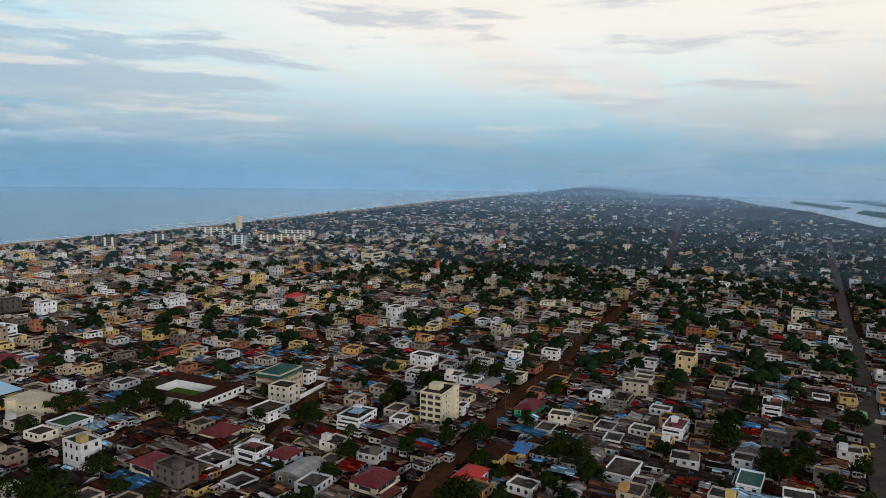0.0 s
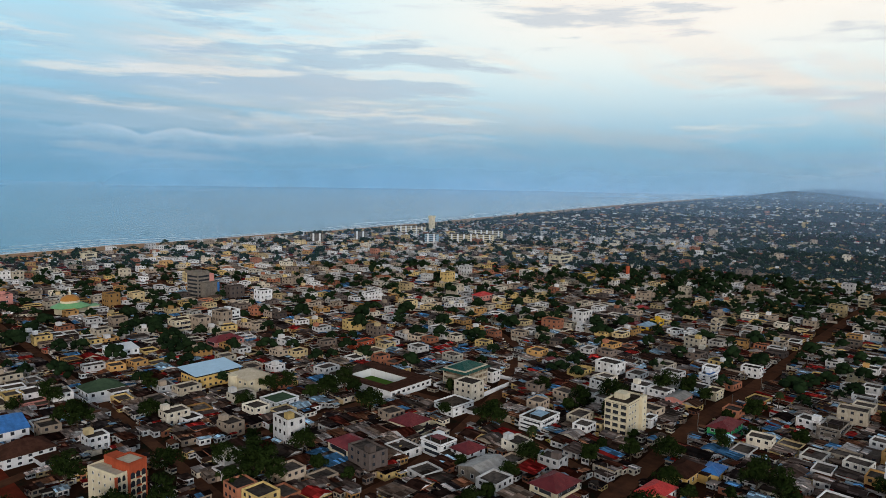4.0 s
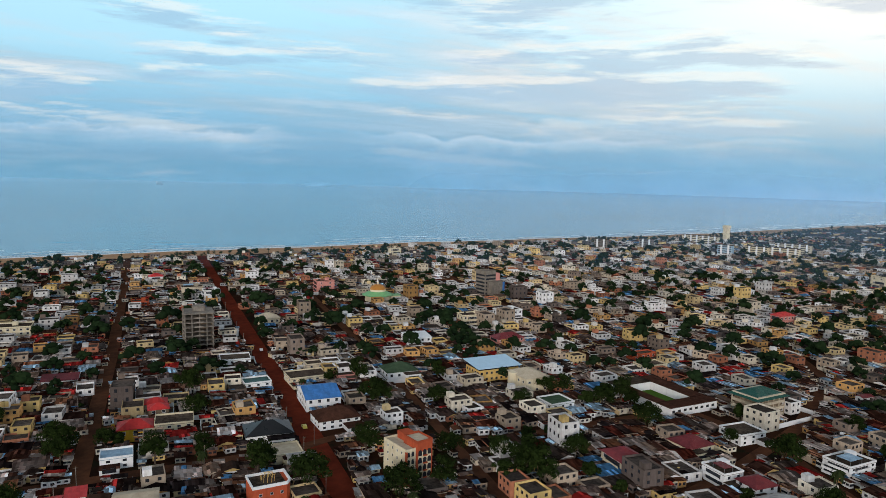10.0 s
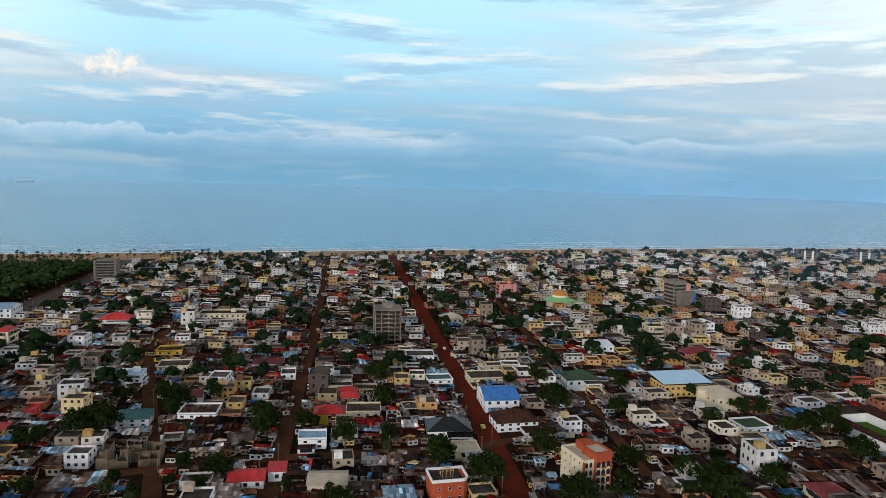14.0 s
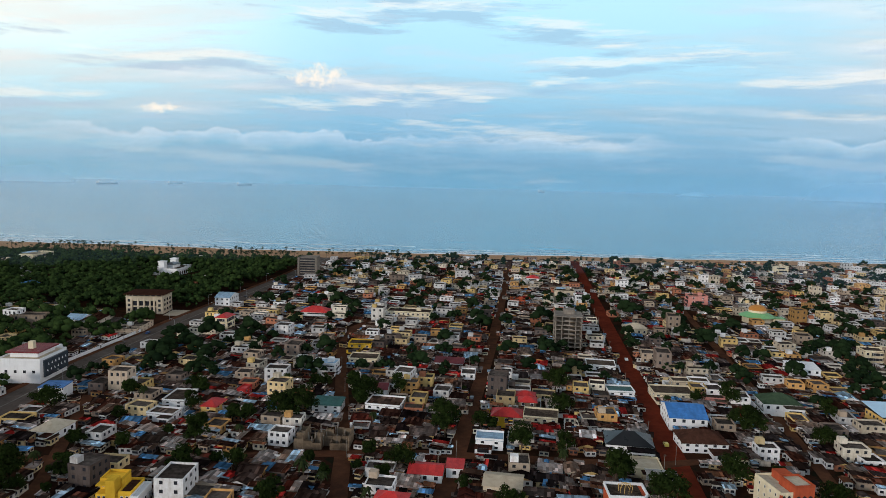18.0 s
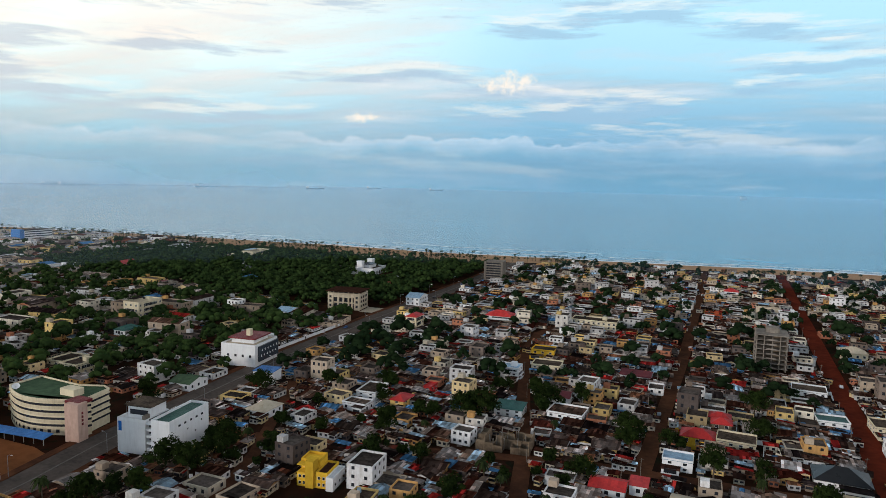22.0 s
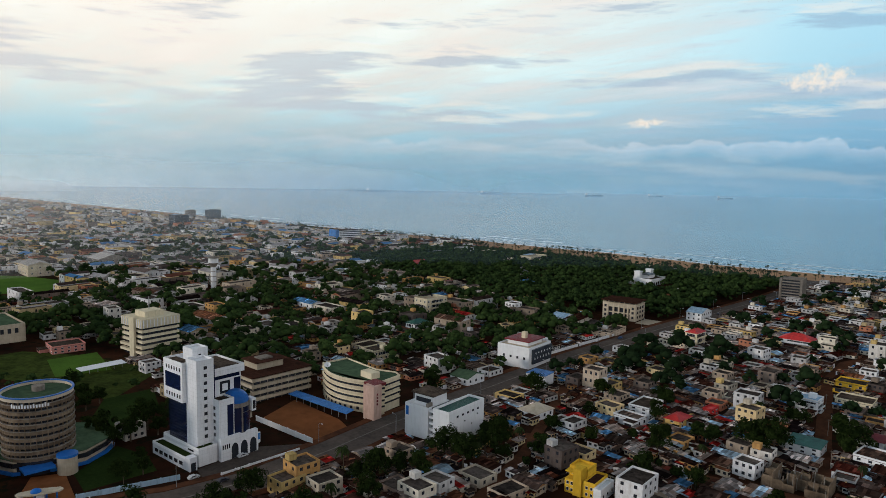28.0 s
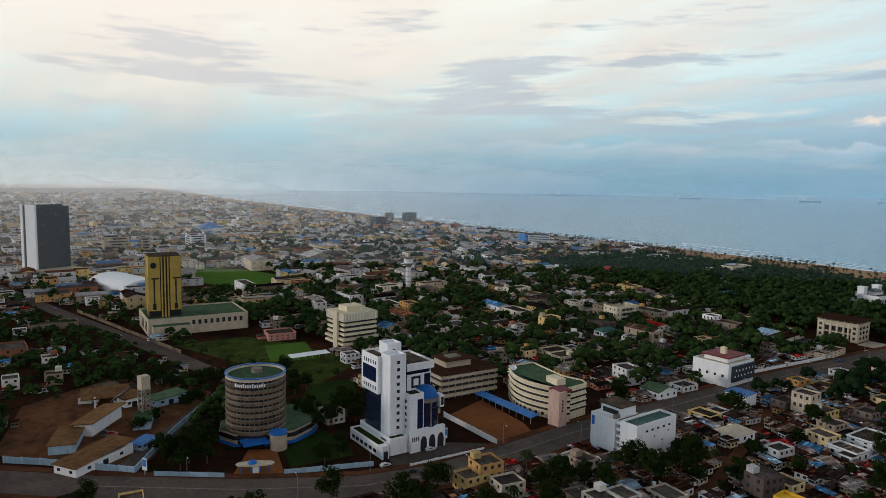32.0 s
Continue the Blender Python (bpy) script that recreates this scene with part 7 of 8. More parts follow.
for x, y, w, d, h, floors, wall, roof, shape, label in STANDOUT:
    if not free(x, y, min(w, d) * 0.3):
        continue
    h = h if h > 14 or math.hypot(x, y) > 480 else max(3.0, h * (0.68 if shape == "flat" else 0.78))
    block("house", label, "house", x, y, w, d, h - 0.9 if shape == "flat" and h > 4.5 else h, random.Random(int(x * 7 + y)).uniform(-3, 5), floors, wall, roof, "win", shape)




# ---- grounds, walls, street furniture and small things ----
def patch(name, pts, z, mat_, label, category):
    g = Geo().solid(pts if sum(a[0] * b[1] - b[0] * a[1] for a, b in zip(pts, pts[1:] + pts[:1])) > 0 else pts[::-1], -0.2, z)
    return tagged(new(name, g.mesh(name, mat_)), label, category, kind="structure")


patch("field_bare", [(-268, 156), (-230, 159.5), (-233, 179), (-245, 182.5), (-281, 183)], 0.05, bare, "orange bare-earth lot behind a low wall", "lot")
meadow_rough = surface("rough_meadow", (0.062, 0.086, 0.020), (0.024, 0.032, 0.010), grain=0.35, big=0.07, rough=0.9, stain=0.0, bump=0.05)
yard_earth = surface("oil_stained_yard", (0.17, 0.075, 0.036), (0.06, 0.032, 0.02), grain=0.2, big=0.07, rough=0.95, stain=0.0, bump=0.05, bump_scale=1.0)
patch("yard_station", [(-300, -12), (-310, -22), (-368, -14), (-411, 39), (-352, 68), (-308, 42), (-276, 23)], 0.04, yard_earth, "reddish earth yard of a petrol station", "yard")
patch("lawn_office", [(-434, 117), (-434, 144), (-390, 137), (-395, 110)], 0.05, lawn, "patch of green lawn", "lawn")
patch("lawn_bank", [(-342, 116), (-343, 140), (-312, 130), (-288, 100), (-300, 92)], 0.04, meadow, "rough grass behind a white tower", "lawn")
patch("lawn_round", [(-263, 78), (-279, 99), (-262, 104), (-246, 101), (-246, 76)], 0.05, meadow, "dark lawn beside a round tower", "lawn")
patch("meadow", [(-459, 66), (-464, 112), (-434, 134), (-374, 158), (-338, 118), (-398, 94)], 0.03, meadow_rough, "rough green meadow between office grounds", "meadow")
patch("drive", [(-270, 66), (-266, 76), (-241, 72), (-249, 55)], 0.06, bare, "reddish entrance drive", "drive")
patch("forecourt", [(-237, 112), (-228, 110), (-226, 152), (-232, 154), (-241, 140)], 0.05, asphalt, "grey forecourt of a bank", "forecourt")
patch("playing_field", [(-816, 126), (-833, 148), (-787, 195), (-719, 221), (-680, 185), (-690, 143), (-729, 119)], 0.05, lawn, "green football field", "playing field")
patch("lagoon", [(1944, -130), (2287, -60), (2719, 30), (3290, 250), (3700, 340), (4089, 440), (4726, 770), (5900, 1280), (5900, -900), (4200, -600), (3000, -480), (2100, -430)], 0.4, lagoon_water, "pale still lagoon in the distance", "water")
for i, pts in enumerate(([(2300, -190), (2700, -110), (3000, -150), (2600, -280)], [(2900, -60), (3600, 120), (3900, 110), (3200, -120)], [(3400, -260), (4200, -80), (4400, -200), (3700, -380)])):
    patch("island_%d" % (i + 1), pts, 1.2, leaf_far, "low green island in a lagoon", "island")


def long_wall(points, high, thick, mat_, name, label):
    """A garden wall with a coping and a pier at every bend and every few metres."""
    t = thing(name, label, "wall", pose(points[0][0], points[0][1], 0), kind="structure")
    ox, oy = points[0]
    for (ax, ay), (bx_, by_) in zip(points, points[1:]):
        n = max(1, round(math.hypot(bx_ - ax, by_ - ay) / 6.0))
        ang = math.degrees(math.atan2(by_ - ay, bx_ - ax))
        step = math.hypot(bx_ - ax, by_ - ay) / n
        panel = Geo().box(0.18, -thick / 2, -0.2, step - 0.18, thick / 2, high).box(0.18, -thick / 2 - 0.05, high, step - 0.18, thick / 2 + 0.05, high + 0.1).mesh("wall_panel", mat_)
        pier = Geo().box(-0.18, -thick / 2 - 0.08, -0.2, 0.18, thick / 2 + 0.08, high + 0.3).mesh("pier", mat_)
        for i in range(n):
            m = pose(ax - ox + (bx_ - ax) * i / n, ay - oy + (by_ - ay) * i / n, 0, 0, 0, ang)
            part("wall_panel", panel, None, t, m=m)
            part("pier", pier, None, t, m=m)
    return t


pale_blue = surface("pale_blue_paint", (0.42, 0.58, 0.70), (0.34, 0.48, 0.60), grain=0.4, big=0.1, stain=0.5)
long_wall([(-299, -18), (-291, -6), (-267, 24), (-303, 43), (-343, 68)], 2.4, 0.25, pale_blue, "wall_station", "pale blue and white boundary wall")
long_wall([(-261, 30), (-248, 52)], 1.8, 0.25, pale_blue, "wall_round_north", "pale blue garden wall with piers")
long_wall([(-241, 72), (-233, 104)], 1.8, 0.25, pale_blue, "wall_round_south", "pale blue garden wall by the road")
long_wall([(-226, 116), (-227, 150)], 1.0, 0.25, white, "wall_bank", "low white wall with railings")
long_wall([(-268, 154.5), (-229, 157.5)], 2.2, 0.25, white, "wall_lot", "white wall along a bare lot")
long_wall([(-243, 228), (-249, 300)], 2.0, 0.25, white, "wall_boulevard_a", "white wall along the boulevard")
long_wall([(-250, 338), (-251, 425)], 2.0, 0.25, white, "wall_boulevard_b", "white boundary wall along the boulevard")
long_wall([(-600, 17), (-436, 67)], 2.2, 0.25, block_wall, "wall_axis", "tan boundary wall along the straight road")
for k, (pts, off) in enumerate(((BOULEVARD, 10.6), (BOULEVARD, -10.6))):
    side = []
    for i, p in enumerate(pts):
        a, b = Vector(pts[max(i - 1, 0)]), Vector(pts[min(i + 1, len(pts) - 1)])
        d = (b - a).normalized()
        side.append((p[0] - d.y * off, p[1] + d.x * off))
    ribbon(side, 3.6, 0.30, dirt, "pavement_%d" % (k + 1), "dusty raised pavement beside the boulevard", "pavement")
ribbon([(x, y) for x, y in BOULEVARD[2:]], 0.6, 0.28, concrete, "road_median", "narrow raised kerb along the middle of the boulevard", "kerb")


def street_lamp(x, y, yaw, high=8.0):
    t = thing("street_lamp", "grey steel street lamp with a curved arm", "street lamp", pose(x, y, 0, 0, 0, yaw), group="street lamps")
    part("post", LAMP_POST, None, t)
    part("arm", LAMP_ARM, None, t)
    part("lens", LAMP_LENS, None, part("lamp_head", LAMP_HEAD, None, t))


LAMP_POST = limb(Geo(), (0, 0, -0.3), (0, 0, 8), 0.11, 0.07, 8).mesh("post", metal_grey)
LAMP_ARM = limb(limb(Geo(), (0, 0, 8), (0.9, 0, 8.5), 0.06, 0.05, 6), (0.9, 0, 8.5), (2.0, 0, 8.55), 0.05, 0.04, 6).mesh("arm", metal_grey)
LAMP_HEAD = Geo().solid([(1.8, -0.16), (2.6, -0.12), (2.6, 0.12), (1.8, 0.16)], 8.44, 8.6).mesh("lamp_head", white)
LAMP_LENS = Geo().box(1.95, -0.1, 8.40, 2.5, 0.1, 8.438).mesh("lens", grey_glass)
POLE = limb(Geo(), (0, 0, -0.3), (0, 0, 7.5), 0.12, 0.08, 7).mesh("post", concrete)
INSULATOR = Geo().cyl(0, 0, 0, 0.22, 0.06, 8).mesh("insulator", tile_brown)
POLE_BAR = Geo().box(-0.8, -0.05, 6.9, 0.8, 0.05, 7.05).mesh("crossbar", bark)
for i in range(22):
    y = 40 + i * 30
    x = float(np.interp(y, [p[1] for p in BOULEVARD[2:]], [p[0] for p in BOULEVARD[2:]]))
    street_lamp(x + (9.4 if i % 2 else -9.4), y, 180 if i % 2 else 0)
for x, y in [(54, 150 + 36 * i) for i in range(14)] + [(-29.5, 200 + 45 * i) for i in range(9)] + [(-75 - 12 * i, 290 + 38 * i) for i in range(3)] + [(215 + 38 * i, 122) for i in range(8)] + [(-150 + 42 * i, 242 + 5 * i) for i in range(6)] + [(295 + 40 * i, -20) for i in range(7)]:
    t = thing("utility_pole", "slim concrete pole carrying wires", "utility pole", pose(x, y, 0, 0, 0, (x * 7) % 90), group="utility poles")
    part("post", POLE, None, t)
    bar_ = part("crossbar", POLE_BAR, None, t)
    for k in (-0.6, 0.6):
        part("insulator", INSULATOR, None, bar_, m=pose(k, 0, 7.051))


def car_meshes():
    body = Geo()
    prof = [(-2.1, 0.35), (2.1, 0.35), (2.15, 0.75), (1.1, 0.9), (0.55, 1.38), (-1.2, 1.42), (-1.9, 0.95), (-2.15, 0.9)]
    for s in (-0.82, 0.82):
        body.face([(x, s, z) for x, z in (prof if s < 0 else prof[::-1])])
    for i in range(len(prof)):
        (x0, z0), (x1, z1) = prof[i], prof[(i + 1) % len(prof)]
        body.face([(x0, 0.82, z0), (x1, 0.82, z1), (x1, -0.82, z1), (x0, -0.82, z0)])
    glass = Geo()
    for s in (-0.835, 0.835):
        q = [(-1.25, s, 0.95), (0.85, s, 0.95), (0.5, s, 1.3), (-1.1, s, 1.32)]
        glass.face(q if s < 0 else q[::-1])
    glass.face([(1.06, -0.7, 0.95), (1.06, 0.7, 0.95), (0.62, 0.66, 1.34), (0.62, -0.66, 1.34)])
    wheel = Geo().solid([(0.33 * math.cos(a), 0.33 * math.sin(a)) for a in np.linspace(0, 6.28, 12, endpoint=False)], -0.1, 0.1)
    return body.mesh("body", carpaint), glass.mesh("glass", glass_and_shade), wheel.mesh("wheel", tyre)


CAR = car_meshes()
RIM = Geo().cyl(0, 0, 0, 0.06, 0.2, 10).mesh("rim", metal_grey)


def car(x, y, yaw, z=0.16):
    t = thing("car", "small parked car with dark windows", "car", pose(x, y, z, 0, 0, yaw), group="cars")
    part("body", CAR[0], None, t)
    part("glass", CAR[1], None, t)
    for a in (-1.3, 1.35):
        for b in (-0.78, 0.78):
            w_ = part("wheel", CAR[2], None, t, m=pose(a, b, 0.33, 90, 0, 0))
            part("rim", RIM, None, w_, m=pose(0, 0, 0.08 if b < 0 else -0.14))


for i in range(7):
    car(-297 - i * 2.9, 17 + i * 0.1 + 2.6 * (i % 2), 60, 0.04)
for i in range(5):
    car(-322 - i * 2.6, 14 + i * 1.2, 100, 0.04)
for x, y, yaw in ((-230.2, 107.5, 95), (-221, 114, 95), (-287, 111, 20), (-236, 130, 95), (-212, 140, 92), (-222, 230, 274), (-235, 330, 94), (-244, 420, 276), (-236, 560, 92), (-241, 640, 272), (60, 286, 92), (62, 420, 90), (58, 180, 270), (-24, 330, 92),
                  (231, 158, 70), (238, 152, 60), (330, -26, 2), (410, -29, 182), (520, -25, 2), (-620, 2, 18), (-500, 38, 200), (-330, 62, -30)):
    car(x, y, yaw, 0.2)


def station():
    t = thing("petrol_station", "brown-roofed petrol station hall with slanting concrete wings", "petrol station", pose(-331, 17, 0, 0, 0, -12))
    TAKEN.append((-330, 15, 42, 32))
    part("long_roof", mono(26, 9, 5.2, 6.4, 0.8, 0.4), stone_brown, t, m=pose(6, 0, 0, 0, 0, -20))
    part("long_wall", Geo().box(-12, -3.8, 0, 12, 3.8, 5.0), white, t, m=pose(6, 0, 0, 0, 0, -20))
    part("low_roof", Geo().box(14, -14, 3.6, 36, -3.5, 4.1), stone_brown, t)
    part("low_wall", Geo().box(14.6, -13.4, 0, 35.4, -4.1, 3.59), pale_blue, t)
    part("canopy", mono(20, 12, 4.6, 6.6, 0.5, 0.5), stone_brown, t, m=pose(-26, -2, 0, 0, 0, 100))
    part("dark_wedge", mono(10, 7, 5.0, 10.0, 0.2, 0.6), black, t, m=pose(-14, 6, 0, 0, 0, -10))
    for x in (-34, -29, -24, -20):
        part("canopy_leg", Geo().box(x, -6, 0, x + 0.6, -5.2, 5.0), white, t)
    part("kiosk", Geo().box(-40, -14, 0, -27, -8, 3.4), white, t)
    part("kiosk_roof", Geo().box(-40.6, -14.6, 3.41, -26.4, -7.4, 3.8), stone_brown, t)
    part("green_roof", Geo().box(2, 14, 3.6, 16, 22, 4.2), green_roof, t)
    part("green_wall", Geo().box(2.5, 14.5, 0, 15.5, 21.5, 3.59), pale_blue, t)


def yard_shop(x, y, w, d, h, yaw, wall, roof, label):
    t = thing("shop", label, "shop", pose(x, y, 0, 0, 0, yaw))
    part("wall", Geo().box(-w / 2, -d / 2, 0, w / 2, d / 2, h), wall, t)
    part("roof", mono(w, d, h + 0.1, h + 0.1 + d * 0.07, 0.7, 0.25), roof, t)
    part("door", Geo().box(w / 2 - 0.05, -1.2, 0, w / 2 + 0.05, 1.2, 2.4), glass_and_shade, t)
    for k in (-0.28, 0.28):
        part("window", WIN, None, t, m=wall_pose(1, w, d, k * d, 1.9) @ Matrix.Diagonal((1.8, 1, 1.3, 1)))
        part("window", WIN, None, t, m=wall_pose(0, w, d, k * w, 1.9) @ Matrix.Diagonal((1.8, 1, 1.3, 1)))


stone_brown = surface("brown_sheet_roof", (0.24, 0.13, 0.06), (0.15, 0.08, 0.04), grain=0.4, big=0.1, ribs=0.04)
station()
yard_shop(-346, 46, 9, 15, 3.4, 20, pale_blue, green_roof, "low shop with pale blue walls and a green roof")
yard_shop(-352, 30, 12, 9, 4.0, 20, white, stone_brown, "white workshop under a brown sheet roof")
yard_shop(-284, 12, 11, 26, 3.6, 38, white, stone_brown, "long white shop under brown sheet roofing by the road")
yard_shop(-364, 32, 10, 12, 3.6, 15, creamy, tin, "cream store under rusty roofing")
yard_shop(-292, 30, 6, 8, 2.6, 38, pale_blue, tin_blue, "small kiosk under a bright blue roof")
yard_shop(-372, 22, 12, 10, 3.6, 15, concrete, screed, "bare concrete store beside the yard")
for x, y, s_ in ((-364, 51, 1.0), (-369, 46, 1.1), (-359, 56, 0.8), (-361, 68, 1.1), (-357, 73, 0.9), (-389, 26, 1.2), (-384, 32, 1.1), (-395, 20, 1.2), (-378, 40, 1.0), (-330, 52, 0.9), (-334, 57, 1.0), (-318, 38, 0.8), (-310, 30, 0.7),
                 (-275, 42, 1.1), (-280, 50, 1.2), (-270, 36, 1.0), (-267, 43, 1.1), (-284, 45, 1.1), (-277, 36, 1.0), (-262, 39, 0.9), (-273, 49, 1.2), (-264, 49, 1.0), (-286, 53, 0.9), (-290, 46, 1.0),
                 (-342, 106, 1.1), (-336, 112, 1.0), (-348, 102, 1.2), (-350, 110, 1.1), (-330, 104, 1.0), (-357, 106, 1.1), (-328, 96, 0.9), (-320, 92, 1.0), (-246, 96, 0.8), (-250, 90, 0.7), (-243, 88, 0.6), (-258, 100, 0.7)):
    plant(x, y, TREES[int(-x) % 6], s_, (x * 37) % 360)
TAKEN.extend([(-276, 44, 16, 12), (-340, 106, 22, 12)])


def lattice_tower(x, y, high, w):
    t = thing("concrete_mast", "square concrete lattice tower with a closed head", "tower", pose(x, y, 0, 0, 0, 20))
    for a in (-w, w):
        for b in (-w, w):
            part("leg", Geo().box(a - 0.3, b - 0.3, 0, a + 0.3, b + 0.3, high * 0.7), concrete, t)
    for i in range(5):
        part("brace", Geo().ring(rect(2 * w + 0.7, 2 * w + 0.7), rect(2 * w - 0.2, 2 * w - 0.2), 2 + i * high * 0.13, 2.5 + i * high * 0.13), concrete, t)
    part("head", Geo().box(-w - 0.3, -w - 0.3, high * 0.7, w + 0.3, w + 0.3, high), stone_beige, t)


TAKEN.extend([(-262, 88, 14, 16), (-316, 118, 22, 18), (-412, 128, 22, 16), (-255, 170, 24, 14), (-756, 168, 66, 42)])
lattice_tower(-325, 34, 20, 1.7)


def marquee():
    t = thing("marquee", "large white festival tent with a curved roof", "tent", pose(-706, 62, 0, 0, 0, 20))
    TAKEN.append((-706, 62, 40, 26))
    g = Geo()
    n = 12
    for x in (-36, 36):
        g.v.extend([(x, 20 * math.cos(math.pi * i / n), 4 + 8 * math.sin(math.pi * i / n)) for i in range(n + 1)])
    for i in range(n):
        g.f.append((i, n + 1 + i, n + 2 + i, i + 1))
        g.m.append(0)
    part("roof", g, white, t)
    part("wall", Geo().ring(rect(72, 40), rect(71.6, 39.6), 0, 4.0), white, t)
    for s in (-36, 36):
        g = Geo()
        ring_ = [(s, 20 * math.cos(math.pi * i / n), 4 + 8 * math.sin(math.pi * i / n)) for i in range(n + 1)]
        g.face(ring_ if s < 0 else ring_[::-1])
        part("end_wall", g, white, t)


marquee()
t = thing("long_shed", "long open shed under a bright blue sheet roof", "shed", pose(-263, 185, 0, 0, 0, 5))
part("roof", mono(41, 4.5, 2.8, 3.5, 0.3, 0.12), tin_blue, t)
for i in range(9):
    part("post", Geo().box(-20 + i * 5, -2.0, 0, -19.8 + i * 5, -1.8, 2.75), metal_grey, t)
TAKEN.append((-263, 185, 22, 4))
t = thing("long_canopy", "long white car-park canopy on posts", "canopy", pose(-391, 132, 0, 0, 0, 95))
part("roof", mono(24, 6, 3.0, 3.6, 0.2, 0.2), white, t)
for i in range(6):
    part("post", Geo().box(-11 + i * 4.4, -0.1, 0, -10.8 + i * 4.4, 0.1, 3.2), metal_grey, t)
for x, y, yaw in ((-263, 27, 40), (-240, 139, 95)):
    t = thing("sign_board", "upright blue and white sign board on a post", "sign", pose(x, y, 0, 0, 0, yaw), group="sign boards")
    part("post", Geo().box(-0.15, -0.15, 0, 0.15, 0.15, 2.2), metal_grey, t)
    part("board", Geo().box(-1.0, -0.15, 2.2, 1.0, 0.15, 6.6), white, t)
    part("panel", Geo().box(-0.8, -0.2, 3.6, 0.8, 0.2, 6.2), tin_blue, t)


def ship(az, dist, length):
    a = radians(az)
    t = thing("cargo_ship", "grey cargo ship lying at anchor off the coast", "ship", pose(-math.sin(a) * dist, math.cos(a) * dist, -1.5, 0, 0, az + 8), group="ships at anchor")
    w = length * 0.15
    part("hull", Geo().solid([(-length / 2, -w / 2), (length * 0.38, -w / 2), (length / 2, 0), (length * 0.38, w / 2), (-length / 2, w / 2)], 0, 6.0), pale_blue, t)
    part("deck_house", Geo().box(-length * 0.47, -w * 0.4, 6.0, -length * 0.36, w * 0.4, 17), white, t)
    for i in range(3):
        part("crane", Geo().box(-length * 0.2 + i * length * 0.2, -1, 6.0, -length * 0.2 + i * length * 0.2 + 2, 1, 15), pale_blue, t)


for az, dist, length in ((50.4, 4400, 130), (41.0, 4300, 135), (32.7, 4300, 110), (22.9, 4500, 90), (51.6, 4550, 100), (28.0, 4560, 90), (-1.0, 4450, 40)):
    ship(az, dist, length)


def flats_row(x, y, yaw, n, wall, label):
    t = thing("apartment_block", label, "apartment block", pose(x, y, 0, 0, 0, yaw))
    TAKEN.append((x, y, 30, 30))
    part("wall", Geo().box(-n * 5, -6, 0, n * 5, 6, 13), wall, t)
    part("roof", Geo().box(-n * 5 - 0.5, -6.5, 13.01, n * 5 + 0.5, 6.5, 13.7), screed, t)
    for fl in range(4):
        part("window_band", Geo().box(-n * 5 + 1, -6.08, 1.2 + fl * 3.1, n * 5 - 1, -5.9, 2.6 + fl * 3.1), glass_and_shade, t)
    for i in range(n):
        part("stair_bay", Geo().box(-n * 5 + 4 + i * 10, -7.2, 0, -n * 5 + 6.5 + i * 10, -6.09, 14), white, t)


for x, y, yaw, n, wall in ((812, 742, -60, 3, creamy), (836, 716, -60, 4, creamy), (905, 760, -64, 5, creamy), (780, 770, -60, 2, pale_blue), (860, 905, -64, 6, creamy), (640, 880, -50, 2, concrete), (716, 868, -50, 2, concrete)):
    flats_row(x, y, yaw, n, wall, "long four-storey apartment block with stair bays")
t = thing("lookout_tower", "slim cream tower near the shore", "tower", pose(916, 905, 0))
part("shaft", Geo().box(-4, -4, 0, 4, 4, 26), creamy, t)
part("head", Geo().box(-5, -5, 26.01, 5, 5, 30), creamy, t)
t = thing("orange_mast", "orange painted lattice tank tower", "tower", pose(649, 355, 0))
part("frame", Geo().box(-1.4, -1.4, 0, 1.4, 1.4, 14), terracotta, t)
part("tank", Geo().cyl(0, 0, 14.01, 17, 2.2, 14), terracotta, t)


# ---- filler: the rest of the town ----
TAKEN.extend([(-250, 148, 20, 16), (-448, 112, 32, 26), (-268, 232, 22, 14), (-242, 90, 12, 20), (-232, 132, 10, 28), (-262, 64, 14, 12), (-222, 108, 6, 30), (-672, 150, 26, 50), (-125, 192, 11, 14)])
def wooded(x, y):
    """The park between the boulevard and the beach, and leafy grounds past it."""
    if -700 < x < -252 and 480 < y < shore(x) - 118 and y > 480 + (-252 - x) * 0.10:
        return 0.97
    if x < -252:
        return (0.56 if x > -640 else 0.24) if y > 90 or x < -600 else 0.86
    if x > 560 and y < 420:
        return 0.36
    if -235 < x < -70 and y < 420:
        return 0.24
    return 0.08


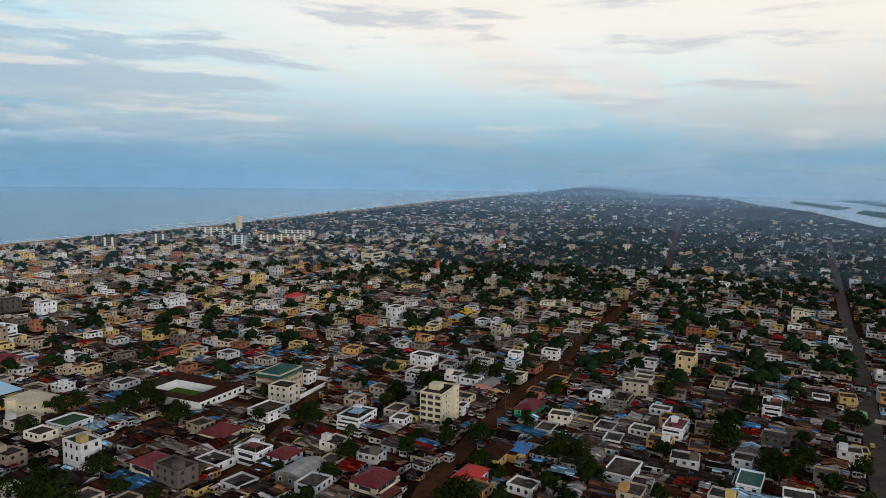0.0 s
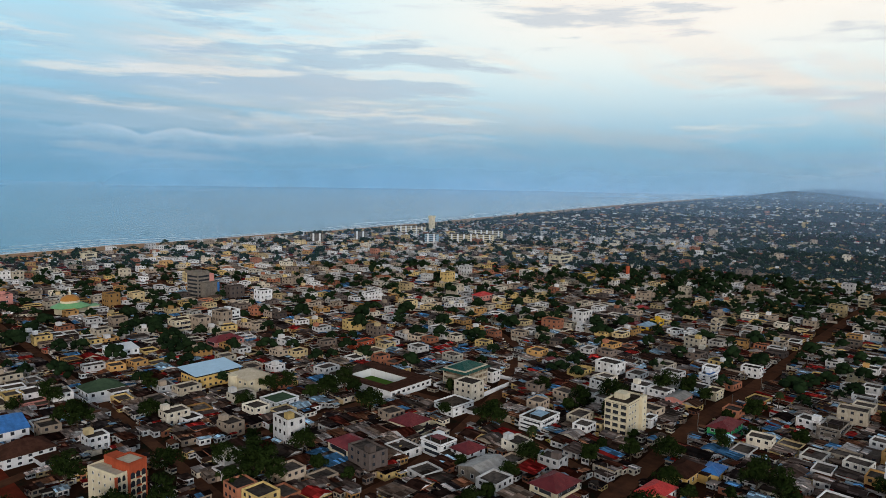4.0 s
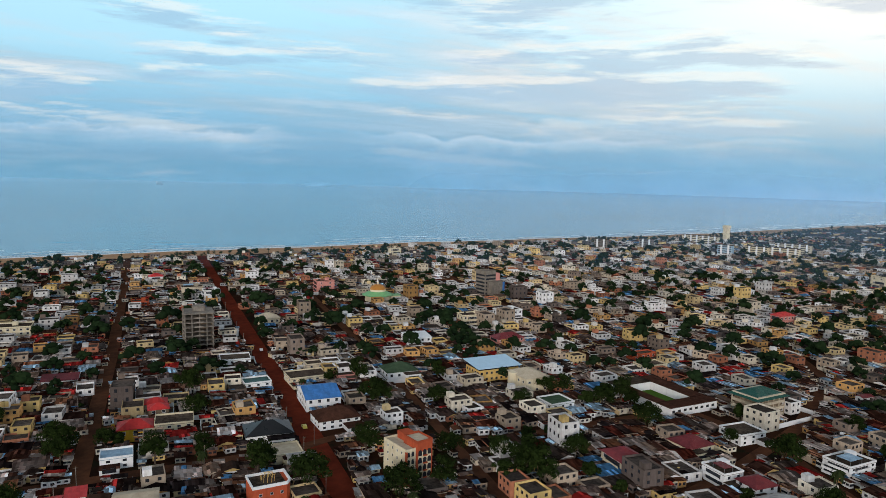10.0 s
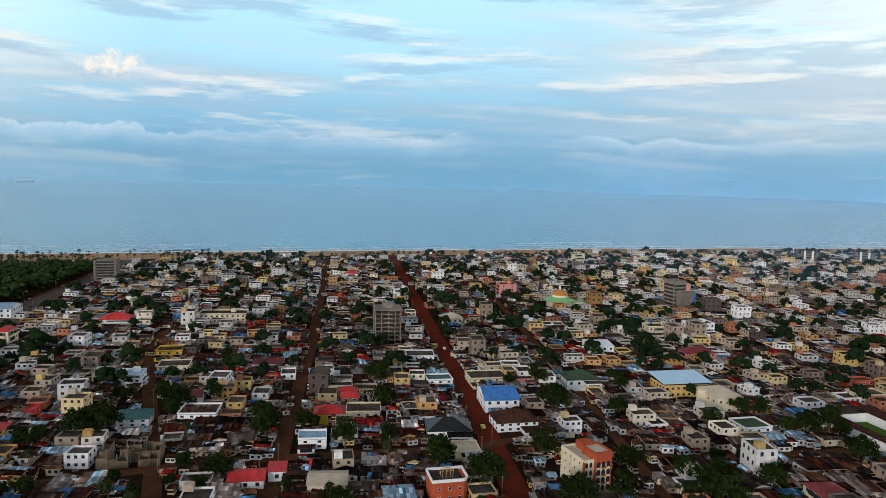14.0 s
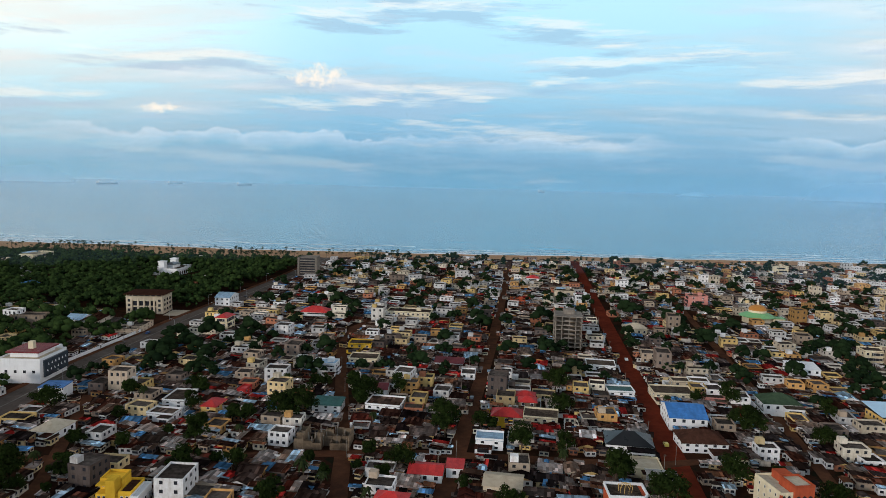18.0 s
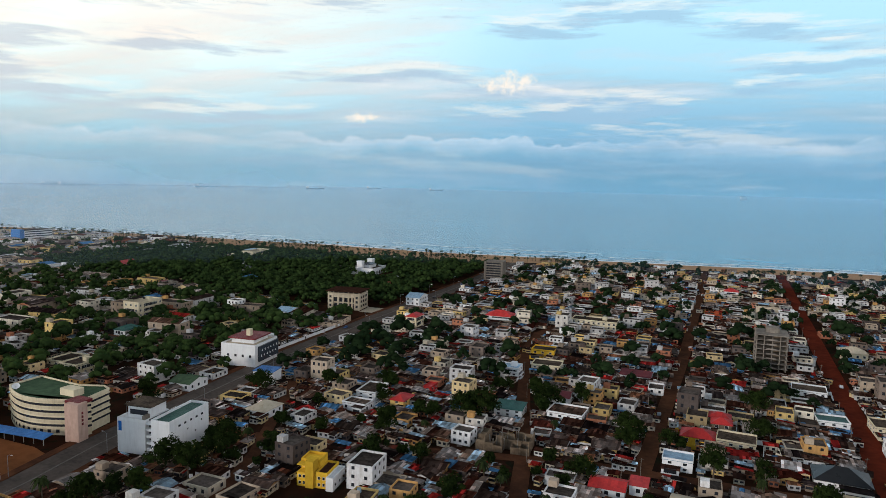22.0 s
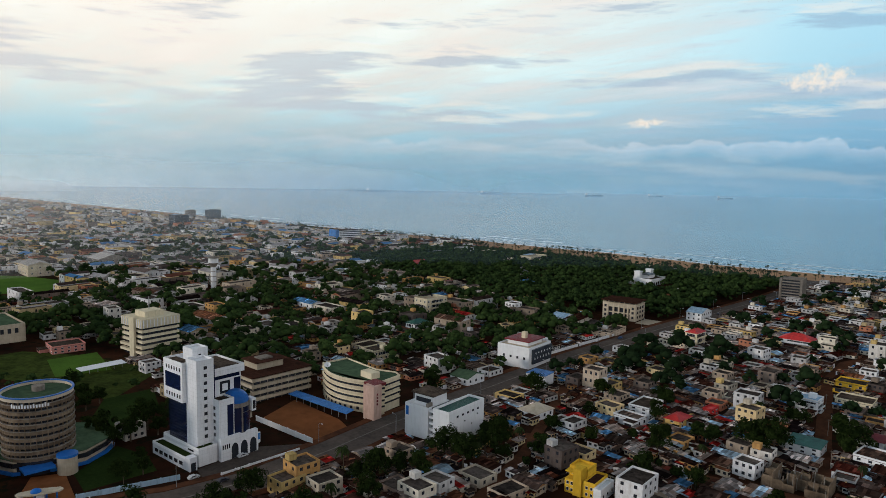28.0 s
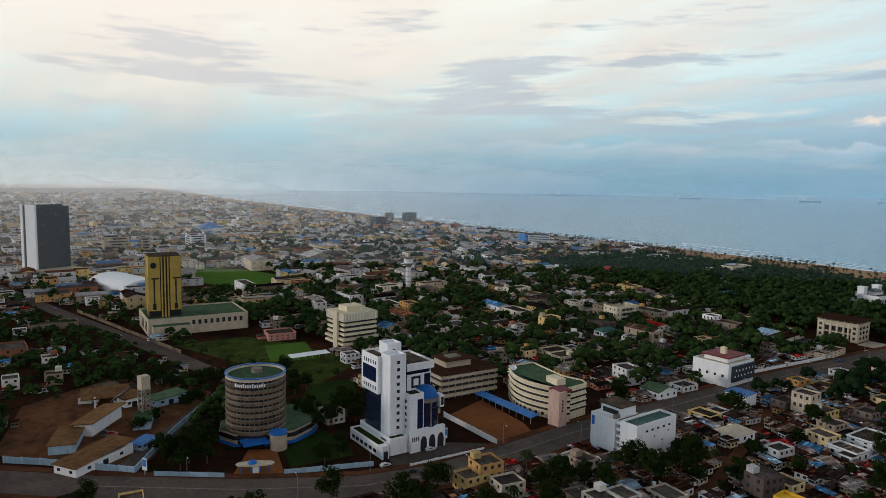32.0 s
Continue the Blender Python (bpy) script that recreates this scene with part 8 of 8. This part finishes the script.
fill = random.Random(21)
near_spots, far_spots, tree_near, tree_mid, tree_far, palm_spots = [], [], [], [], [], []
LOT = 9.6
for ix in range(-130, 131):
    for iy in range(-48, 116):
        x = ix * LOT + fill.uniform(-2.6, 2.6)
        y = iy * LOT + fill.uniform(-2.6, 2.6)
        dist = math.hypot(x, y)
        ang = math.degrees(math.atan2(-x, y))          # from +y to -x
        if dist < 175 or dist > 1250 or not -104 < ang < 104 or y > shore(x) - 92:
            continue
        gap_ = road_gap(x, y)
        if -462 < x < -345 and 70 < y < 150 and y > 62 + (x + 462) * 0.42:
            if fill.random() < 0.4 and free(x, y, 2):
                tree_mid.append((x, y, fill.uniform(0.25, 0.75)))
            continue
        wood = wooded(x, y)
        r = fill.random()
        if x < -200 and y > shore(x) - 118:
            continue
        low_ = 0.62 if x < -200 and y > shore(x) - 175 else 0.5 if x < -330 and y < 100 else 1.0          # wind-cut trees near the sea, scrub along the straight road
        if r < wood:
            if gap_ > 2.5 and free(x, y, 3):
                s = fill.uniform(0.85, 1.5)
                (tree_near if dist < 400 and wood < 0.7 else tree_mid).append((x, y, s * low_ * (1.05 if wood > 0.8 else 1.0)))
                if wood > 0.8:
                    tree_mid.append((x + fill.uniform(-6, 6), y + fill.uniform(-6, 6), low_ * fill.uniform(0.8, 1.3)))
            continue
        if gap_ < 3.2 or not free(x, y, 3.0):
            if gap_ > 1.5 and fill.random() < 0.6 and free(x, y, 2.2):
                (tree_near if dist < 400 else tree_mid).append((x, y, fill.uniform(0.7, 1.15)))
            continue
        near_spots.append((x, y, dist, gap_))
        if fill.random() < 0.09 and free(x + 4.8, y + 4.8, 2) and road_gap(x + 4.8, y + 4.8) > 2:
            (tree_near if dist < 400 else tree_mid).append((x + 4.8 + fill.uniform(-1, 1), y + 4.8 + fill.uniform(-1, 1), fill.uniform(0.75, 1.35)))

near_spots.sort(key=lambda q: q[2])
NEAR = 262
near_spots, far_spots = near_spots[:NEAR], near_spots[NEAR:]
order = sum(([i] * round(w * 10) for i, w in enumerate(WEIGHTS)), [])
used = set()
for x, y, turn, gap_ in near_spots:
    i = order[fill.randrange(len(order))]
    proto, half, floors = HOUSES[i]
    while floors > 2 and turn < 300 or floors > 1 and x < -140:
        i = order[fill.randrange(len(order))]
        proto, half, floors = HOUSES[i]
    yaw = (90 * fill.randrange(4)) + fill.uniform(-5, 5)
    m = pose(x, y, 0, 0, 0, yaw)
    if i not in used:
        used.add(i)
        proto.matrix_basis = m
    else:
        copy_thing(proto, m)
for i, (proto, half, floors) in enumerate(HOUSES):
    if i not in used:
        k = next(j for j, q in enumerate(far_spots) if q[0] > 150 and q[2] > 430 + 12 * i)
        x, y, turn, gap_ = far_spots.pop(k)
        proto.matrix_basis = pose(x, y, 0)

tree_near.sort(key=lambda q: math.hypot(q[0], q[1]))
for i, (x, y, s) in enumerate(tree_near[:290]):
    if fill.random() < 0.1:
        plant(x, y, PALMS[i % 3], s * 0.6 + 0.35, fill.uniform(0, 360))
    else:
        plant(x, y, TREES[i % 6], s, fill.uniform(0, 360))
tree_mid += tree_near[290:]


def far_house(g, x, y, w, d, h, yaw, kind, floors):
    """House of the joined rows: walls, roof and dark windows. Slots: wall, tin, screed, window."""
    c, s = math.cos(yaw), math.sin(yaw)
    base = rise(x, y)

    def p(a, b, z):
        return (x + a * c - b * s, y + a * s + b * c, z + base)
    n = len(g.v)
    X, Y = w / 2, d / 2
    g.v.extend([p(a, b, z) for z in (-0.5, h) for a, b in ((-X, -Y), (X, -Y), (X, Y), (-X, Y))])
    for i in range(4):
        j = (i + 1) % 4
        g.f.append((n + i, n + j, n + 4 + j, n + 4 + i))
        g.m.append(0)
    if kind == "flat":
        k = len(g.v)
        e = 0.28
        g.v.extend([p(a, b, z) for z in (h, h - 0.75) for a, b in ((-X + e, -Y + e), (X - e, -Y + e), (X - e, Y - e), (-X + e, Y - e))])
        for i in range(4):
            j = (i + 1) % 4
            g.f.extend([(n + 4 + i, n + 4 + j, k + j, k + i), (k + i, k + j, k + 4 + j, k + 4 + i)])
            g.m.extend([0, 0])
        n = len(g.v)
        g.v.extend([p(a, b, h - 0.74) for a, b in ((-X + e, -Y + e), (X - e, -Y + e), (X - e, Y - e), (-X + e, Y - e))])
        g.f.append((n, n + 1, n + 2, n + 3))
        g.m.append(2)
        if floors > 1 and int(x * 7 + y * 3) % 3 == 0:
            n = len(g.v)
            g.v.extend([p(a, b, z) for z in (h, h + 2.2) for a, b in ((-X + 0.5, Y - 3.5), (-X + 3.5, Y - 3.5), (-X + 3.5, Y - 0.5), (-X + 0.5, Y - 0.5))])
            for q in ((0, 1, 5, 4), (1, 2, 6, 5), (2, 3, 7, 6), (3, 0, 4, 7), (4, 5, 6, 7)):
                g.f.append(tuple(n + k for k in q))
                g.m.append(0)
    else:
        o, up = 0.45, d * (0.16 if kind == "gable" else 0.08)
        n = len(g.v)
        if kind == "gable":
            g.v.extend([p(-X - o, -Y - o, h - 0.05), p(X + o, -Y - o, h - 0.05), p(X + o, 0, h + up), p(-X - o, 0, h + up), p(X + o, Y + o, h - 0.05), p(-X - o, Y + o, h - 0.05)])
            g.f.extend([(n, n + 1, n + 2, n + 3), (n + 3, n + 2, n + 4, n + 5)])
            g.m.extend([1, 1])
            n = len(g.v)
            g.v.extend([p(-X, -Y, h), p(-X, Y, h), p(-X, 0, h + up), p(X, -Y, h), p(X, Y, h), p(X, 0, h + up)])
            g.f.extend([(n + 1, n, n + 2), (n + 3, n + 4, n + 5)])
            g.m.extend([0, 0])
        else:
            cuts = (0.0, 1.0)
            if int(x * 11 + y * 5) % 5 < 2:
                q = 0.3 + (int(x * 13 + y * 17) % 10) * 0.045
                cuts = (0.0, q, 1.0) if w < 6 else (0.0, q * 0.6, q + 0.12, 1.0)
            for k, (u0, u1) in enumerate(zip(cuts, cuts[1:])):
                n, lift = len(g.v), 0.05 + 0.05 * (k % 2)
                a0, a1 = -X - o + u0 * (w + 2 * o), -X - o + u1 * (w + 2 * o)
                g.v.extend([p(a0, -Y - o, h + lift), p(a1, -Y - o, h + lift), p(a1, Y + o, h + up + lift), p(a0, Y + o, h + up + lift)])
                g.f.append((n, n + 1, n + 2, n + 3))
                g.m.append(1)
    if math.hypot(x, y) > 1400:
        return
    st = h / floors
    for fl in range(floors):
        z0, z1 = fl * st + st * 0.35, fl * st + st * 0.75
        for a in (-w * 0.3, 0.0, w * 0.3) if w > 8 else (-w * 0.22, w * 0.22):
            for b in (-Y - 0.03, Y + 0.03):
                n = len(g.v)
                g.v.extend([p(a - 0.6, b, z0), p(a + 0.6, b, z0), p(a + 0.6, b, z1), p(a - 0.6, b, z1)])
                g.f.append((n, n + 1, n + 2, n + 3))
                g.m.append(3)
        for b in (-d * 0.25, d * 0.25):
            for a in (-X - 0.03, X + 0.03):
                n = len(g.v)
                g.v.extend([p(a, b - 0.6, z0), p(a, b + 0.6, z0), p(a, b + 0.6, z1), p(a, b - 0.6, z1)])
                g.f.append((n, n + 1, n + 2, n + 3))
                g.m.append(3)


def settle(g, x, y, rng):
    r = rng.random()
    yaw = radians(90 * rng.randrange(2) + rng.uniform(-6, 6))
    near_ = math.hypot(x, y) < 1250
    if x < -255 and math.hypot(x, y) > 470 and rng.random() < (0.22 if x > -640 else 0.5):
        far_house(g, x, y, rng.uniform(14, 32), rng.uniform(9, 15), rng.choice((3.6, 4.2, 6.6, 6.6, 9.6)), yaw + 0.1, rng.choice(("flat", "flat", "gable")), 2)
        return
    low, flat = (0.76, 0.85) if math.hypot(x, y) < 480 else (0.66, 0.79) if near_ or x < 0 else (0.88, 0.95)
    if r < low:
        far_house(g, x, y, rng.uniform(6, 11), rng.uniform(5, 9), rng.uniform(2.1, 2.8), yaw, rng.choice(("gable", "mono", "mono")), 1)
        for i in range(rng.randrange(2, 5) if near_ else 1):
            far_house(g, x + rng.uniform(-6, 6), y + rng.uniform(-6, 6), rng.uniform(3, 6.5), rng.uniform(2.5, 5), rng.uniform(1.8, 2.5), yaw + rng.uniform(-0.1, 0.1), "mono", 1)
    elif r < flat:
        far_house(g, x, y, rng.uniform(7.5, 12), rng.uniform(7, 9.5), 3.4, yaw, "flat", 1)
    elif r < 0.985:
        far_house(g, x, y, rng.uniform(7.5, 11), rng.uniform(7, 9), 5.9, yaw, "flat", 2)
    else:
        far_house(g, x, y, rng.uniform(9, 14), rng.uniform(8, 10), rng.choice((9.2, 9.2, 12.2)), yaw, "flat", 3)


mats_city = [paint_far, tin_city, screed_far, glass_and_shade]
mats_far = [paint_far, tin_far, screed_far, glass_and_shade]
for name, label, test in (("houses_seaward", "packed rows of low painted houses and tin roofs", lambda x, y: x > -245 and y > 330),
                          ("houses_inland", "dense low town of tin roofs and flat roofs", lambda x, y: x > -245 and y <= 330),
                          ("houses_in_trees", "scattered houses among dark trees", lambda x, y: -640 < x <= -245), ("houses_city", "dense pale quarter of long grey and white roofs", lambda x, y: x <= -640)):
    g = Geo()
    for x, y, turn, gap_ in far_spots:
        if test(x, y):
            settle(g, x, y, fill)
    tagged(new(name, g.mesh(name, mats_city if name == "houses_city" else mats_far)), label, "houses", kind="stuff")

g = Geo()
for x, y, turn, gap_ in near_spots:
    for i in range(fill.randrange(7, 13)):
        a, b = x + fill.uniform(-7, 7), y + fill.uniform(-7, 7)
        if road_gap(a, b) > 1.5 and free(a, b, 2):
            far_house(g, a, b, fill.uniform(1.8, 5), fill.uniform(1.5, 3.6), fill.uniform(1.6, 2.6), radians(90 * fill.randrange(2) + fill.uniform(-7, 7)), "mono", 1)
seats = {(round(x / 7), round(y / 7)) for x, y, turn, gap_ in near_spots + far_spots[:900]}
for i in range(9000):
    turn, dist = fill.uniform(-100, 50), fill.uniform(165, 470)
    a, b = -math.sin(radians(turn)) * dist, math.cos(radians(turn)) * dist
    if (round(a / 7), round(b / 7)) not in seats and road_gap(a, b) > 1.2 and free(a, b, 1.6) and a > -228:
        far_house(g, a, b, fill.uniform(1.8, 5.5), fill.uniform(1.6, 4), fill.uniform(1.6, 2.7), radians(90 * fill.randrange(2) + fill.uniform(-7, 7)), fill.choice(("mono", "mono", "gable")), 1)
tagged(new("sheds", g.mesh("sheds", mats_far)), "small tin sheds and lean-tos between houses", "sheds", kind="stuff")

# loose things in the yards and on the roofs: drums, tarpaulins, stacked blocks, planks
g = Geo()
for x, y, turn, gap_ in near_spots + far_spots[:2600]:
    if x < -250:
        continue
    for i in range(fill.randrange(3, 9) if turn < 420 else 3):
        a, b = x + fill.uniform(-6, 6), y + fill.uniform(-6, 6)
        if road_gap(a, b) < 0.8 or not free(a, b, 1):
            continue
        yaw, l_, w_ = fill.uniform(0, 3.14), fill.uniform(0.25, 1.3), fill.uniform(0.15, 0.6)
        c, k, z = math.cos(yaw), math.sin(yaw), fill.choice((0.0, 0.0, 0.0, 1.6))
        g.solid([(a + u * c - v * k, b + u * k + v * c) for u, v in ((-l_, -w_), (l_, -w_), (l_, w_), (-l_, w_))], z, z + fill.uniform(0.4, 1.3), fill.randrange(2))
tagged(new("yard_clutter", g.mesh("yard_clutter", [tin_far, paint_far])), "drums, tarpaulins, blocks and planks lying in yards", "clutter", kind="stuff")

# yard walls
g = Geo()
for x, y, turn, gap_ in near_spots + far_spots[:4200]:
    if x < -255 or fill.random() < 0.35:
        continue
    a, b = x + fill.uniform(-5, 5), y + fill.uniform(-5, 5)
    if road_gap(a, b) < 1.2 or not free(a, b, 3):
        continue
    yaw = radians(90 * fill.randrange(2) + fill.uniform(-4, 4))
    c, k, h_, l_ = math.cos(yaw), math.sin(yaw), fill.uniform(1.6, 2.6), fill.uniform(2.5, 6)
    ring_ = [(a + u * c - v * k, b + u * k + v * c) for u, v in ((-l_, -0.12), (l_, -0.12), (l_, 0.12), (-l_, 0.12))]
    g.solid(ring_, -0.2, h_)
tagged(new("yard_walls", g.mesh("yard_walls", paint_far)), "painted block walls between yards", "walls", kind="stuff")

# beyond: the town thins out into haze
def lagoon_edge(x):
    return float(np.interp(x, (1700, 1944, 2287, 2719, 3290, 4089, 4726, 5900), (-600, -130, -60, 30, 250, 440, 770, 1280)))


g, city = Geo(), Geo()
for i in range(27000):
    a, dist = radians(fill.uniform(-108, 112)), 1240 * math.exp(fill.random() ** 1.15 * 1.2)
    x, y = -math.sin(a) * dist, math.cos(a) * dist
    if y > shore(x) - 95 or road_gap(x, y) < 8 or y < lagoon_edge(x) + 40:
        continue
    green = noise.noise((x * 0.0032, y * 0.0032, 3.0))
    lone = (0.62 if y < 600 else 0.42) + 0.5 * green + min(0.25, max(0.0, (dist - 1500) / 3000)) if x > 0 else 0.20 + 0.4 * green
    if fill.random() < lone:
        tree_far.append((x, y, fill.uniform(0.8, 1.5) * (0.45 if y < lagoon_edge(x) + 400 else 1.0)))
    else:
        settle(city if x < -640 else g, x, y, fill)
        if fill.random() < 0.35:
            tree_far.append((x + fill.uniform(-16, 16), y + fill.uniform(-16, 16), fill.uniform(0.7, 1.2)))
tagged(new("houses_far", g.mesh("houses_far", mats_far)), "distant spread of pale houses", "houses", kind="stuff")
tagged(new("city_far", city.mesh("city_far", mats_city)), "distant pale city quarter fading into haze", "houses", kind="stuff")

# the lines of palms on the upper beach
for i in range(4300):
    x = fill.uniform(-1500, 1500)
    row = fill.choice((0.95, 0.95, 0.72, 0.5)) if x < -150 else fill.choice((1.0, 1.15))
    y = shore(x) - 100 * row + fill.uniform(-7, 7) + 8 * math.sin(x * 0.02)
    if fill.random() < (0.85 if row > 0.9 else 0.45) * (1.0 if x < -150 else 0.35) * (0.35 + 0.65 * (math.sin(x * 0.031) > -0.4)):
        palm_spots.append((x, y, fill.uniform(0.6, 0.92)))
grove("yard_trees", "dark green trees standing in the yards", [q for q in tree_mid if math.hypot(q[0], q[1]) < 560 and q[0] > -235], FAR_CROWNS, leaf_town, fill)
grove("wood", "dense dark green wood of broad trees", [q for q in tree_mid if math.hypot(q[0], q[1]) < 560 and q[0] <= -235], FAR_CROWNS, leaf_far, fill)
grove("park_wood", "dark green trees of a park and leafy yards", [q for q in tree_mid if math.hypot(q[0], q[1]) >= 560 and q[0] <= -235], MID_CROWNS, leaf_far, fill)
grove("town_trees", "dark trees scattered over the roofs of the town", [q for q in tree_mid if math.hypot(q[0], q[1]) >= 560 and q[0] > -235], MID_CROWNS, leaf_town, fill)
grove("far_woods", "distant dark tree cover", tree_far, FAR_LOW, leaf_town, fill)
grove("beach_palms", "row of palms along the top of the beach", palm_spots, FAR_PALMS, frond, fill)
